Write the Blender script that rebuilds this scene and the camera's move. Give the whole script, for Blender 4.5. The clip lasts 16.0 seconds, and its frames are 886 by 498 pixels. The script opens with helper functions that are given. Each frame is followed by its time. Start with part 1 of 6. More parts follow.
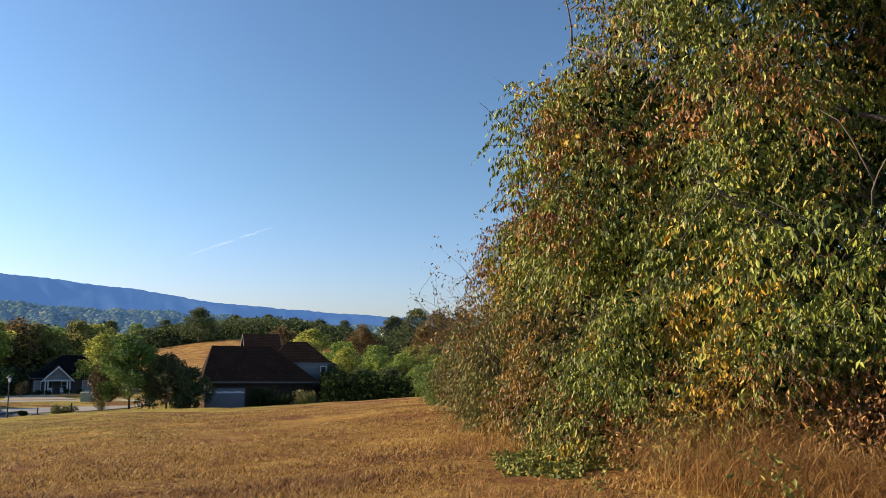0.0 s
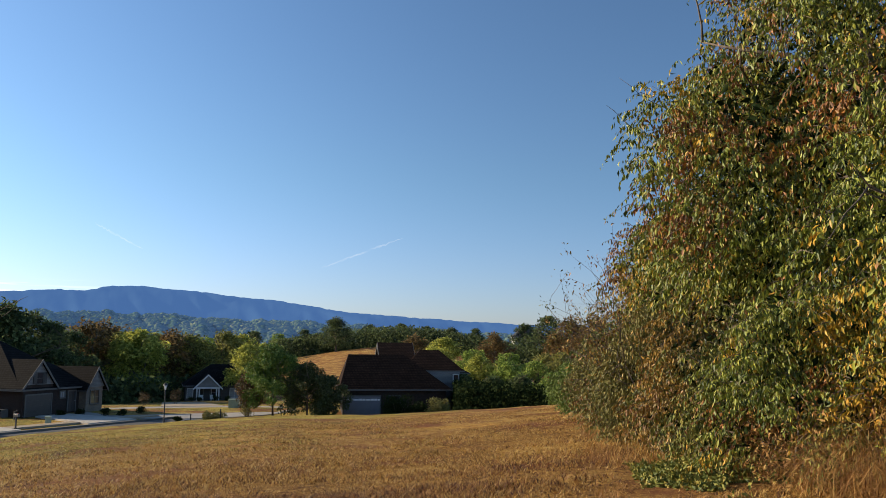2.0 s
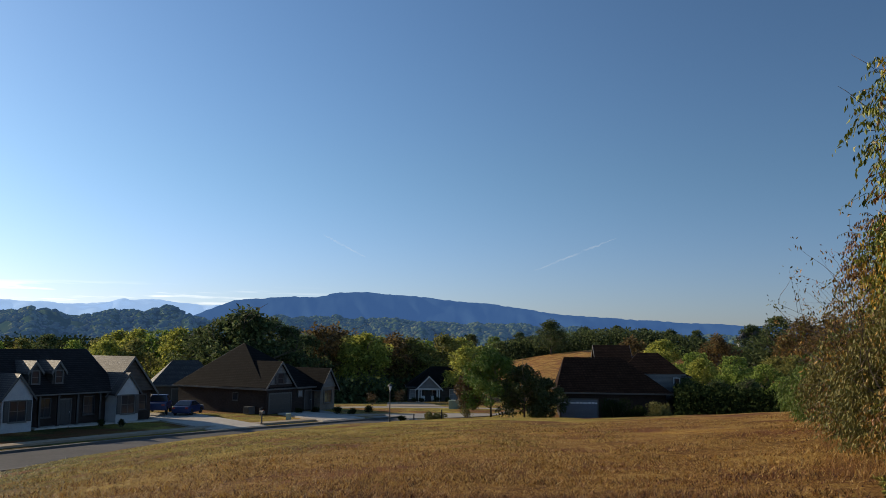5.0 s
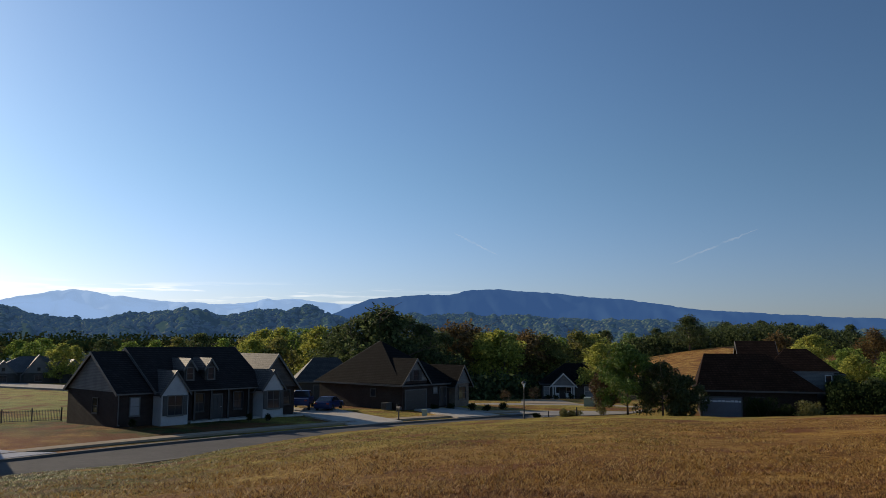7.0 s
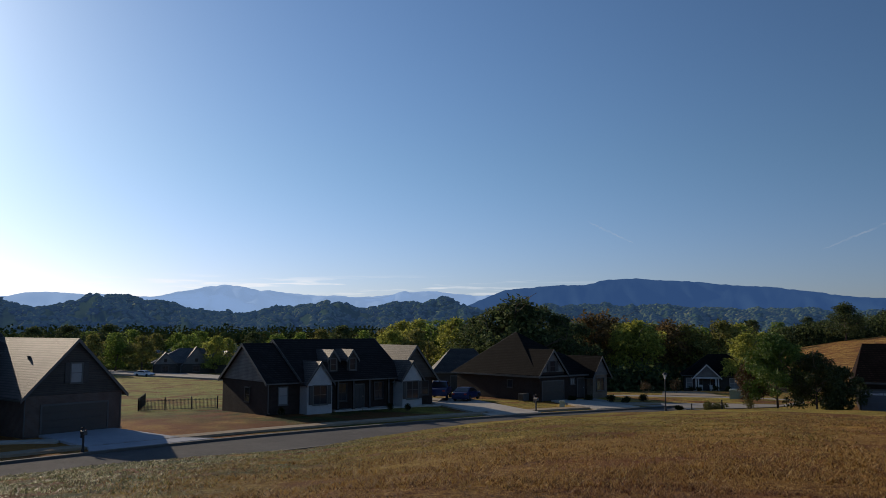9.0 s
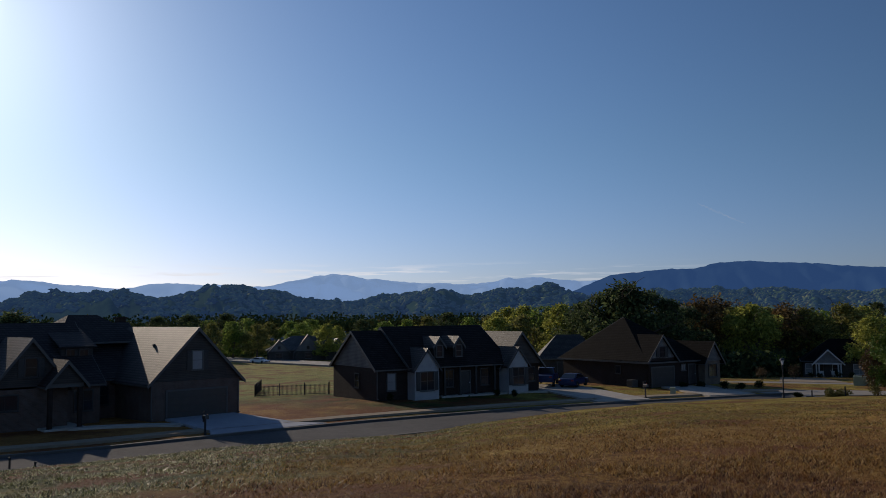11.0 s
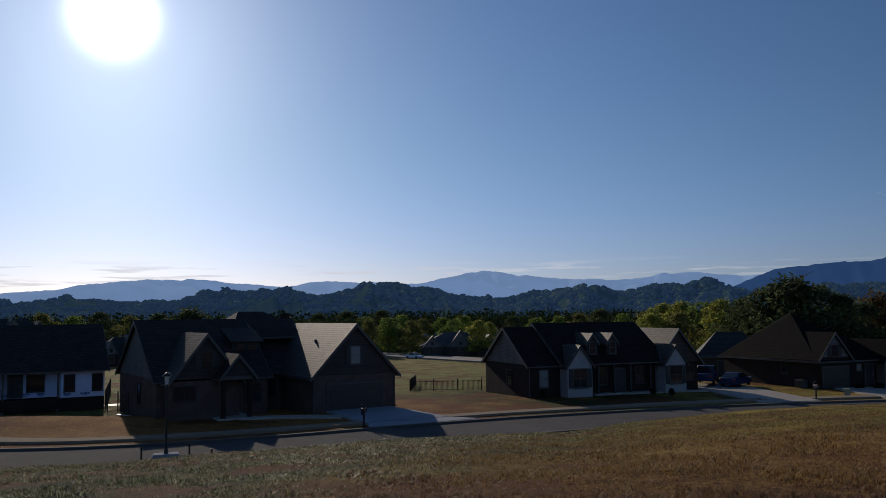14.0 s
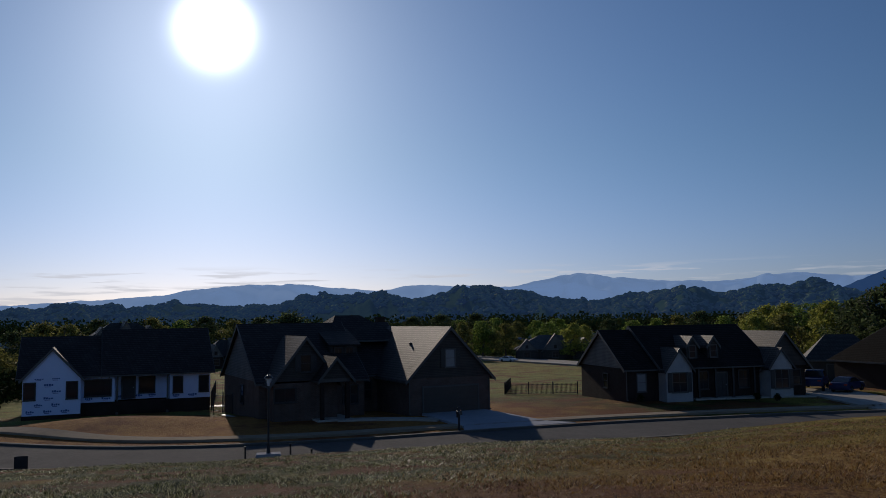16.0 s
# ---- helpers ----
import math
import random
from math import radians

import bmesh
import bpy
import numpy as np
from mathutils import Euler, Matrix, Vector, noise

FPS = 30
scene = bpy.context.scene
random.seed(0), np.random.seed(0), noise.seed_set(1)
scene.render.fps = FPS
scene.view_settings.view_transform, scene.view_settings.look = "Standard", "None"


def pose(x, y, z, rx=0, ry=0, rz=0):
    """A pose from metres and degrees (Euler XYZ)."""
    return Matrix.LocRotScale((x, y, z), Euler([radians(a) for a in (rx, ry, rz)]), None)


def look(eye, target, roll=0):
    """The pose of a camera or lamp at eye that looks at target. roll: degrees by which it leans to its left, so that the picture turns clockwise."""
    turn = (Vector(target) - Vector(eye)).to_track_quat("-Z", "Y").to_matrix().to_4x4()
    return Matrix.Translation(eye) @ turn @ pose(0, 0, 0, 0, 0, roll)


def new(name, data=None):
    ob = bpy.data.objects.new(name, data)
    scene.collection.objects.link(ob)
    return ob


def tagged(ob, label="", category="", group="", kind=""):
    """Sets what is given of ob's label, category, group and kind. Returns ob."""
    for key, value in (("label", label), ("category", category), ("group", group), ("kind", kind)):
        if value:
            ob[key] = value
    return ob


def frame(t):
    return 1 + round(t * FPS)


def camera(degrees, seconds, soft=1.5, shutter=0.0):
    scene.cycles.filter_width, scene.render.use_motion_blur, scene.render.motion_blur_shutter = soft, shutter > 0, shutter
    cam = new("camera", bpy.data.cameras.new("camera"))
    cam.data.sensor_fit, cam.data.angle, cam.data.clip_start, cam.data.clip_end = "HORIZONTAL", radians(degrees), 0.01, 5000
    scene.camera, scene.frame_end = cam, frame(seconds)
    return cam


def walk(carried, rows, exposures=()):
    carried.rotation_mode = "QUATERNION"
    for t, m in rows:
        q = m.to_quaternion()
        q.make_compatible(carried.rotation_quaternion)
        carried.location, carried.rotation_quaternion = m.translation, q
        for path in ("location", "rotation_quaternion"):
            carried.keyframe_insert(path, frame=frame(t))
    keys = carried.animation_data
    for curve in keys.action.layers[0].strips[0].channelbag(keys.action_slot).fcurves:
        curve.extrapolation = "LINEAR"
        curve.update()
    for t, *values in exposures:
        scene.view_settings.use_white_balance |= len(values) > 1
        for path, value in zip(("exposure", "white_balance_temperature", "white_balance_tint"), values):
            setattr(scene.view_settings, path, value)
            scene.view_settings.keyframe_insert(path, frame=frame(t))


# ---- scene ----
cam = camera(56.8, 16.0, soft=0.5)
EYE = Vector((0, 0, 1.6))
# seconds, yaw, pitch, lean: the camera turns on the spot, held at eye height
ROWS = [
    (0.0, 0.00, 6.10, -1.09),
    (0.5, 2.62, 6.17, -1.08),
    (1.0, 4.96, 6.24, -1.00),
    (1.5, 6.94, 6.35, -0.83),
    (2.0, 9.10, 6.50, -0.68),
    (2.5, 11.34, 6.60, -0.54),
    (3.0, 14.53, 6.60, -0.53),
    (3.5, 16.83, 6.55, -0.43),
    (4.0, 19.21, 6.50, -0.48),
    (6.5, 30.81, 6.42, -0.35),
    (7.0, 33.15, 6.25, -0.25),
    (7.5, 35.49, 6.13, -0.20),
    (8.0, 37.78, 5.95, -0.13),
    (8.5, 40.32, 5.79, -0.06),
    (11.0, 49.86, 4.73, 0.62),
    (11.5, 52.04, 4.48, 0.52),
    (12.0, 54.09, 4.36, 0.49),
    (12.5, 55.55, 4.35, 0.54),
    (13.0, 56.96, 4.37, 0.59),
    (13.5, 58.94, 4.43, 0.58),
    (14.0, 60.37, 4.60, 0.65),
    (14.5, 61.51, 4.71, 0.76),
    (15.0, 63.30, 4.78, 0.78),
    (15.5, 64.74, 4.82, 0.83),
    (16.0, 66.90, 4.90, 0.86),
]
# seconds, stops, white balance
EXPOSURES = [(0.0, 0.9, 6850, 12), (3.5, 0.33, 6680, 9.5), (7.0, -0.18, 6620, 11.5), (8.5, -0.42, 6480, 13), (11.0, -0.86, 6220, 15.5), (14.5, -1.22, 6000, 16),
             (16.0, -1.33, 5950, 16)]
walk(cam, [(t, pose(*EYE, 90 + pitch, lean, yaw)) for t, yaw, pitch, lean in ROWS], EXPOSURES)

# ---- sky, sun ----
SUN_AZ, SUN_EL = 82.6, 19.35          # degrees to the left of the y axis, degrees up
SUN_WAY = Vector((-math.sin(radians(SUN_AZ)) * math.cos(radians(SUN_EL)),
                  math.cos(radians(SUN_AZ)) * math.cos(radians(SUN_EL)), math.sin(radians(SUN_EL))))


def node(tree, kind, **values):
    n = tree.nodes.new(kind)
    for key, value in values.items():
        if key.startswith("i_"):
            n.inputs[key[2:].replace("_", " ")].default_value = value
        elif key.startswith("n_"):
            n.inputs[int(key[2:])].default_value = value
        else:
            setattr(n, key, value)
    return n


def math_node(tree, op, a, b=None):
    n = tree.nodes.new("ShaderNodeMath")
    n.operation = op
    for i, v in enumerate((a, b)):
        if v is None:
            continue
        if isinstance(v, (int, float)):
            n.inputs[i].default_value = v
        else:
            tree.links.new(v, n.inputs[i])
    return n.outputs[0]


world = bpy.data.worlds.new("sky")
scene.world = world
world.use_nodes = True
wt = world.node_tree
sky = node(wt, "ShaderNodeTexSky", sky_type="NISHITA", sun_disc=False, sun_elevation=radians(SUN_EL),
           sun_rotation=radians(-SUN_AZ), altitude=300, air_density=1.0, dust_density=0.5, ozone_density=2.5)
SKY_STRENGTH = 0.096
bg = wt.nodes["Background"]
bg.inputs["Strength"].default_value = SKY_STRENGTH
# the sun's own disc, with the bright haze round it
coord = node(wt, "ShaderNodeTexCoord")
norm = node(wt, "ShaderNodeVectorMath", operation="NORMALIZE")
wt.links.new(coord.outputs["Generated"], norm.inputs[0])
dot = node(wt, "ShaderNodeVectorMath", operation="DOT_PRODUCT", n_1=tuple(SUN_WAY))
wt.links.new(norm.outputs[0], dot.inputs[0])
facing = math_node(wt, "MAXIMUM", dot.outputs["Value"], 0.0)
core = math_node(wt, "MULTIPLY", math_node(wt, "POWER", facing, 2600.0), 160.0)
halo = math_node(wt, "MULTIPLY", math_node(wt, "POWER", facing, 110.0), 4.9)
glare = math_node(wt, "ADD", core, halo)
# thin bright cloud streaks low over the far mountains
stretch = node(wt, "ShaderNodeMapping")
stretch.inputs["Scale"].default_value = (5.0, 5.0, 95.0)
wt.links.new(norm.outputs[0], stretch.inputs["Vector"])
wisps = node(wt, "ShaderNodeTexNoise", i_Scale=1.6, i_Detail=5.0, i_Roughness=0.6)
wt.links.new(stretch.outputs[0], wisps.inputs["Vector"])
split = node(wt, "ShaderNodeSeparateXYZ")
wt.links.new(norm.outputs[0], split.inputs[0])
low = node(wt, "ShaderNodeMapRange", interpolation_type="SMOOTHSTEP", i_From_Min=0.068, i_From_Max=0.052)
wt.links.new(split.outputs["Z"], low.inputs["Value"])
streak = node(wt, "ShaderNodeMapRange", interpolation_type="SMOOTHSTEP", i_From_Min=0.50, i_From_Max=0.62)
wt.links.new(wisps.outputs[0], streak.inputs["Value"])
west = node(wt, "ShaderNodeMapRange", interpolation_type="SMOOTHSTEP", i_From_Min=0.55, i_From_Max=0.9)
wt.links.new(facing, west.inputs["Value"])
cloud = math_node(wt, "MULTIPLY", math_node(wt, "MULTIPLY", low.outputs[0], streak.outputs[0]), west.outputs[0])
whiten = node(wt, "ShaderNodeMixRGB", blend_type="MIX")
whiten.inputs["Color2"].default_value = (14.5, 14.3, 13.8, 1)
cool = node(wt, "ShaderNodeMixRGB", blend_type="MULTIPLY", i_Fac=1.0)
hue = node(wt, "ShaderNodeMixRGB")
hue.inputs["Color1"].default_value, hue.inputs["Color2"].default_value = (0.86, 0.96, 1.39, 1), (0.80, 0.99, 1.16, 1)
rise_z = node(wt, "ShaderNodeMapRange", interpolation_type="SMOOTHSTEP", i_From_Min=0.0, i_From_Max=0.22)
wt.links.new(split.outputs["Z"], rise_z.inputs["Value"])
wt.links.new(rise_z.outputs[0], hue.inputs["Fac"])
wt.links.new(hue.outputs[0], cool.inputs["Color2"])
wt.links.new(sky.outputs[0], cool.inputs["Color1"])
# deeper blue away from the sun, paler towards it
deepen = math_node(wt, "ADD", math_node(wt, "MULTIPLY", math_node(wt, "POWER", facing, 1.8), 0.49), 0.74)
paled = node(wt, "ShaderNodeVectorMath", operation="SCALE")
wt.links.new(cool.outputs[0], paled.inputs[0])
# the unseen sky opposite the sun is brightened to fill shaded house fronts
opposite = math_node(wt, "MULTIPLY", math_node(wt, "MAXIMUM", math_node(wt, "MULTIPLY", dot.outputs["Value"], -1.0), 0.0), 0.9)
wt.links.new(math_node(wt, "ADD", deepen, opposite), paled.inputs["Scale"])
wt.links.new(paled.outputs[0], whiten.inputs["Color1"])
wt.links.new(math_node(wt, "MULTIPLY", cloud, 0.7), whiten.inputs["Fac"])
tint = node(wt, "ShaderNodeVectorMath", operation="SCALE", n_0=(0.96, 0.97, 0.98))
wt.links.new(glare, tint.inputs["Scale"])
total = node(wt, "ShaderNodeVectorMath", operation="ADD")
wt.links.new(whiten.outputs[0], total.inputs[0])
wt.links.new(tint.outputs[0], total.inputs[1])
wt.links.new(total.outputs[0], bg.inputs["Color"])

sun = new("sun", bpy.data.lights.new("sun", "SUN"))
sun.data.energy, sun.data.angle, sun.data.color = 5.0, radians(0.53), (1.0, 0.84, 0.62)
sun.matrix_world = look((0, 0, 0), -SUN_WAY)


# ---- materials ----
def material(name, ramp, scale=4.0, rough=0.85, bump=0.2, bump_scale=None, metal=0.0, detail=6.0, island=0.0, piece=0.0,
             spec=0.5, translucent=0.0, glow=None, stretch_by=(1, 1, 1)):
    """Colours of ramp over noise at two scales, with a little relief; island and piece vary it from leaf to leaf and from piece to piece."""
    m = bpy.data.materials.new(name)
    m.use_nodes = True
    t = m.node_tree
    b = t.nodes["Principled BSDF"]
    b.inputs["Roughness"].default_value, b.inputs["Metallic"].default_value = rough, metal
    b.inputs["Specular IOR Level"].default_value = spec
    co = node(t, "ShaderNodeTexCoord")
    mp = node(t, "ShaderNodeMapping")
    mp.inputs["Scale"].default_value = stretch_by
    t.links.new(co.outputs["Object"], mp.inputs[0])
    big = node(t, "ShaderNodeTexNoise", i_Scale=scale * 0.13, i_Detail=3.0)
    fine = node(t, "ShaderNodeTexNoise", i_Scale=scale, i_Detail=detail, i_Roughness=0.65)
    for n in (big, fine):
        t.links.new(mp.outputs[0], n.inputs["Vector"])
    value = math_node(t, "ADD", math_node(t, "MULTIPLY", big.outputs[0], 0.5), math_node(t, "MULTIPLY", fine.outputs[0], 0.5))
    if island:
        geo = node(t, "ShaderNodeNewGeometry")
        value = math_node(t, "ADD", math_node(t, "MULTIPLY", value, 1 - island),
                          math_node(t, "MULTIPLY", geo.outputs["Random Per Island"], island))
    if piece:
        info = node(t, "ShaderNodeObjectInfo")
        value = math_node(t, "ADD", math_node(t, "MULTIPLY", value, 1 - piece), math_node(t, "MULTIPLY", info.outputs["Random"], piece))
    cr = node(t, "ShaderNodeValToRGB")
    lo, hi = (0.28, 0.72) if not (island or piece) else (0.18, 0.82)
    while len(cr.color_ramp.elements) < len(ramp):
        cr.color_ramp.elements.new(0.5)
    for i, c in enumerate(ramp):
        cr.color_ramp.elements[i].position = lo + (hi - lo) * i / max(1, len(ramp) - 1)
        cr.color_ramp.elements[i].color = (*c, 1)
    t.links.new(value, cr.inputs[0])
    t.links.new(cr.outputs[0], b.inputs["Base Color"])
    if bump:
        bp = node(t, "ShaderNodeBump", i_Strength=bump, i_Distance=0.05)
        src = fine
        if bump_scale:
            src = node(t, "ShaderNodeTexNoise", i_Scale=bump_scale, i_Detail=4.0)
            t.links.new(mp.outputs[0], src.inputs["Vector"])
        t.links.new(src.outputs[0], bp.inputs["Height"])
        t.links.new(bp.outputs[0], b.inputs["Normal"])
    if glow:
        b.inputs["Emission Color"].default_value = (*glow[:3], 1)
        b.inputs["Emission Strength"].default_value = glow[3]
    if translucent:
        tr = node(t, "ShaderNodeBsdfTranslucent")
        t.links.new(cr.outputs[0], tr.inputs["Color"])
        mix = node(t, "ShaderNodeMixShader", n_0=translucent)
        t.links.new(b.outputs[0], mix.inputs[1])
        t.links.new(tr.outputs[0], mix.inputs[2])
        t.links.new(mix.outputs[0], t.nodes["Material Output"].inputs["Surface"])
    return m


def courses(name, a, b_col, mortar, width, height, rough=0.9, bump=0.4, gap=0.012, spec=0.2):
    """Brick or shingle courses on the object's own metres."""
    m = bpy.data.materials.new(name)
    m.use_nodes = True
    t = m.node_tree
    b = t.nodes["Principled BSDF"]
    b.inputs["Roughness"].default_value, b.inputs["Specular IOR Level"].default_value = rough, spec
    co = node(t, "ShaderNodeTexCoord")
    sp = node(t, "ShaderNodeSeparateXYZ")
    t.links.new(co.outputs["Object"], sp.inputs[0])
    cb = node(t, "ShaderNodeCombineXYZ")
    t.links.new(math_node(t, "ADD", sp.outputs["X"], sp.outputs["Y"]), cb.inputs[0])
    t.links.new(sp.outputs["Z"], cb.inputs[1])
    br = node(t, "ShaderNodeTexBrick", i_Scale=1.0, i_Mortar_Size=gap, i_Brick_Width=width, i_Row_Height=height, i_Bias=-0.1)
    br.inputs["Color1"].default_value, br.inputs["Color2"].default_value, br.inputs["Mortar"].default_value = (*a, 1), (*b_col, 1), (*mortar, 1)
    t.links.new(cb.outputs[0], br.inputs["Vector"])
    ns = node(t, "ShaderNodeTexNoise", i_Scale=0.9, i_Detail=6.0)
    t.links.new(co.outputs["Object"], ns.inputs["Vector"])
    mx = node(t, "ShaderNodeMixRGB", blend_type="MULTIPLY", i_Fac=0.6)
    t.links.new(br.outputs[0], mx.inputs["Color1"])
    rp = node(t, "ShaderNodeMapRange", i_From_Min=0.3, i_From_Max=0.7, i_To_Min=0.6, i_To_Max=1.15)
    t.links.new(ns.outputs[0], rp.inputs["Value"])
    t.links.new(rp.outputs[0], mx.inputs["Color2"])
    t.links.new(mx.outputs[0], b.inputs["Base Color"])
    bp = node(t, "ShaderNodeBump", i_Strength=bump, i_Distance=0.02, invert=True)
    t.links.new(br.outputs["Fac"], bp.inputs["Height"])
    t.links.new(bp.outputs[0], b.inputs["Normal"])
    return m


def ground_material():
    """Mown dry meadow: straw, tan and reddish stalks with greener growth towards the road and on the lawns."""
    m = bpy.data.materials.new("dry_meadow")
    m.use_nodes = True
    t = m.node_tree
    b = t.nodes["Principled BSDF"]
    b.inputs["Roughness"].default_value = 0.95
    b.inputs["Specular IOR Level"].default_value = 0.15
    co = node(t, "ShaderNodeTexCoord")
    pos = co.outputs["Object"]

    def noise_at(scale, detail=6.0, rough=0.6):
        n = node(t, "ShaderNodeTexNoise", i_Scale=scale, i_Detail=detail, i_Roughness=rough)
        t.links.new(pos, n.inputs["Vector"])
        return n.outputs[0]

    def ramp(value, cols, lo=0.3, hi=0.7):
        cr = node(t, "ShaderNodeValToRGB")
        while len(cr.color_ramp.elements) < len(cols):
            cr.color_ramp.elements.new(0.5)
        for i, c in enumerate(cols):
            cr.color_ramp.elements[i].position = lo + (hi - lo) * i / (len(cols) - 1)
            cr.color_ramp.elements[i].color = (*c, 1)
        t.links.new(value, cr.inputs[0])
        return cr.outputs[0]

    def smooth(value, a, c):
        n = node(t, "ShaderNodeMapRange", interpolation_type="SMOOTHSTEP", i_From_Min=a, i_From_Max=c)
        t.links.new(value, n.inputs["Value"])
        return n.outputs[0]

    tufts = math_node(t, "ADD", math_node(t, "MULTIPLY", noise_at(5.0, 9.0, 0.75), 0.4), math_node(t, "MULTIPLY", noise_at(24.0, 3.0, 0.6), 0.36))
    grain = math_node(t, "ADD", tufts, math_node(t, "MULTIPLY", noise_at(0.35), 0.26))
    straw = ramp(grain, [(0.075, 0.03, 0.007), (0.30, 0.145, 0.03), (0.42, 0.25, 0.062), (0.56, 0.38, 0.11)], 0.44, 0.60)
    olive = ramp(grain, [(0.09, 0.075, 0.012), (0.29, 0.225, 0.034), (0.52, 0.40, 0.085)], 0.43, 0.60)
    green = ramp(grain, [(0.010, 0.016, 0.004), (0.045, 0.06, 0.011), (0.15, 0.165, 0.035)], 0.43, 0.62)
    sp = node(t, "ShaderNodeSeparateXYZ")
    t.links.new(pos, sp.inputs[0])
    sideways = math_node(t, "MULTIPLY", math_node(t, "MAXIMUM", sp.outputs["Y"], 0.0), -0.5)
    toward = math_node(t, "ADD", math_node(t, "SUBTRACT", sideways, sp.outputs["X"]), math_node(t, "MULTIPLY", noise_at(0.06, 3.0), 22.0))
    distance = node(t, "ShaderNodeVectorMath", operation="LENGTH")
    t.links.new(pos, distance.inputs[0])
    paler = math_node(t, "MULTIPLY", math_node(t, "SUBTRACT", distance.outputs["Value"], 34.0), 0.7)
    mask = math_node(t, "MULTIPLY", smooth(math_node(t, "ADD", toward, paler), 4.0, 18.0), smooth(noise_at(0.12, 5.0), 0.26, 0.5))
    mask = math_node(t, "MULTIPLY", mask, math_node(t, "SUBTRACT", 1.0, smooth(distance.outputs["Value"], 110.0, 170.0)))
    lee = math_node(t, "ADD", math_node(t, "SUBTRACT", math_node(t, "MULTIPLY", sp.outputs["X"], -1.0), math_node(t, "MULTIPLY", sp.outputs["Y"], 0.9)),
                    math_node(t, "MULTIPLY", noise_at(0.16, 4.0), 16.0))
    mx = node(t, "ShaderNodeMixRGB")
    deep = node(t, "ShaderNodeMixRGB")
    for src, dst in ((smooth(lee, 9.0, 20.0), deep.inputs["Fac"]), (olive, deep.inputs["Color1"]), (green, deep.inputs["Color2"]),
                     (mask, mx.inputs["Fac"]), (straw, mx.inputs["Color1"]), (deep.outputs[0], mx.inputs["Color2"])):
        t.links.new(src, dst)
    # orange turf along the kerb, yellower lawns behind the houses
    away = math_node(t, "ADD", math_node(t, "MULTIPLY", sp.outputs["X"], -1.0), math_node(t, "MULTIPLY", noise_at(0.15, 3.0), 6.0))
    turf = math_node(t, "MULTIPLY", smooth(away, 47.0, 52.0), math_node(t, "SUBTRACT", 1.0, smooth(away, 68.0, 78.0)))
    turf = math_node(t, "MULTIPLY", turf, math_node(t, "SUBTRACT", 1.0, smooth(sp.outputs["Y"], 28.0, 44.0)))
    orange = ramp(grain, [(0.18, 0.075, 0.02), (0.42, 0.19, 0.05), (0.58, 0.31, 0.09)], 0.41, 0.62)
    lawn = ramp(grain, [(0.10, 0.115, 0.024), (0.26, 0.27, 0.06), (0.43, 0.39, 0.11)], 0.40, 0.63)
    behind = math_node(t, "MULTIPLY", smooth(away, 70.0, 82.0), math_node(t, "SUBTRACT", 1.0, smooth(sp.outputs["Y"], 150.0, 220.0)))
    top_colour = mx.outputs[0]
    for fac, col in ((math_node(t, "MULTIPLY", turf, 0.85), orange), (math_node(t, "MULTIPLY", behind, 0.8), lawn)):
        layer = node(t, "ShaderNodeMixRGB")
        for src, dst in ((fac, "Fac"), (top_colour, "Color1"), (col, "Color2")):
            t.links.new(src, layer.inputs[dst])
        top_colour = layer.outputs[0]
    red = node(t, "ShaderNodeMixRGB")
    red.inputs["Color2"].default_value = (0.17, 0.055, 0.02, 1)
    t.links.new(math_node(t, "MULTIPLY", smooth(noise_at(0.22, 6.0, 0.65), 0.46, 0.62), 0.8), red.inputs["Fac"])
    t.links.new(top_colour, red.inputs["Color1"])
    t.links.new(red.outputs[0], b.inputs["Base Color"])
    bp = node(t, "ShaderNodeBump", i_Strength=1.0, i_Distance=0.2)
    t.links.new(math_node(t, "ADD", noise_at(7.0, 8.0, 0.75), math_node(t, "MULTIPLY", noise_at(24.0, 3.0, 0.6), 0.4)), bp.inputs["Height"])
    t.links.new(bp.outputs[0], b.inputs["Normal"])
    return m


M_GROUND = ground_material()
M_ASPHALT = material("asphalt", [(0.065, 0.064, 0.064), (0.09, 0.088, 0.086), (0.12, 0.116, 0.11)], 3.0, 1.0, 0.3, 90.0, spec=0.15)
M_CONCRETE = material("concrete", [(0.30, 0.27, 0.23), (0.40, 0.37, 0.32), (0.48, 0.45, 0.40)], 2.5, 1.0, 0.2, 60.0, spec=0.15)
# concrete with the blue of open shade put into its colour
M_DRIVE = material("shade_blue_concrete", [(0.27, 0.285, 0.32), (0.35, 0.365, 0.40), (0.42, 0.435, 0.46)], 2.5, 1.0, 0.2, 60.0, spec=0.15)
M_KERB = material("kerb_concrete", [(0.085, 0.078, 0.068), (0.14, 0.128, 0.11)], 3.0, 0.95, 0.2, 60.0)
M_BRICK = courses("dark_brick", (0.026, 0.016, 0.013), (0.044, 0.026, 0.02), (0.045, 0.038, 0.034), 0.21, 0.075)
M_BRICK_TAN = courses("tan_brick", (0.15, 0.105, 0.075), (0.2, 0.145, 0.1), (0.22, 0.2, 0.17), 0.21, 0.075)
M_SHINGLE = courses("brown_shingle", (0.0115, 0.0108, 0.0108), (0.019, 0.0178, 0.0176), (0.006, 0.0058, 0.0057), 0.33, 0.17, 0.85, 0.8, 0.03, 0.04)
# roofs near the sun: dark shingle lightened to imitate a veil of glare
M_SHINGLE_VEILED = courses("glare_veiled_shingle", (0.036, 0.03, 0.03), (0.062, 0.052, 0.05), (0.02, 0.017, 0.016), 0.33, 0.17, 0.7, 0.8, 0.03)
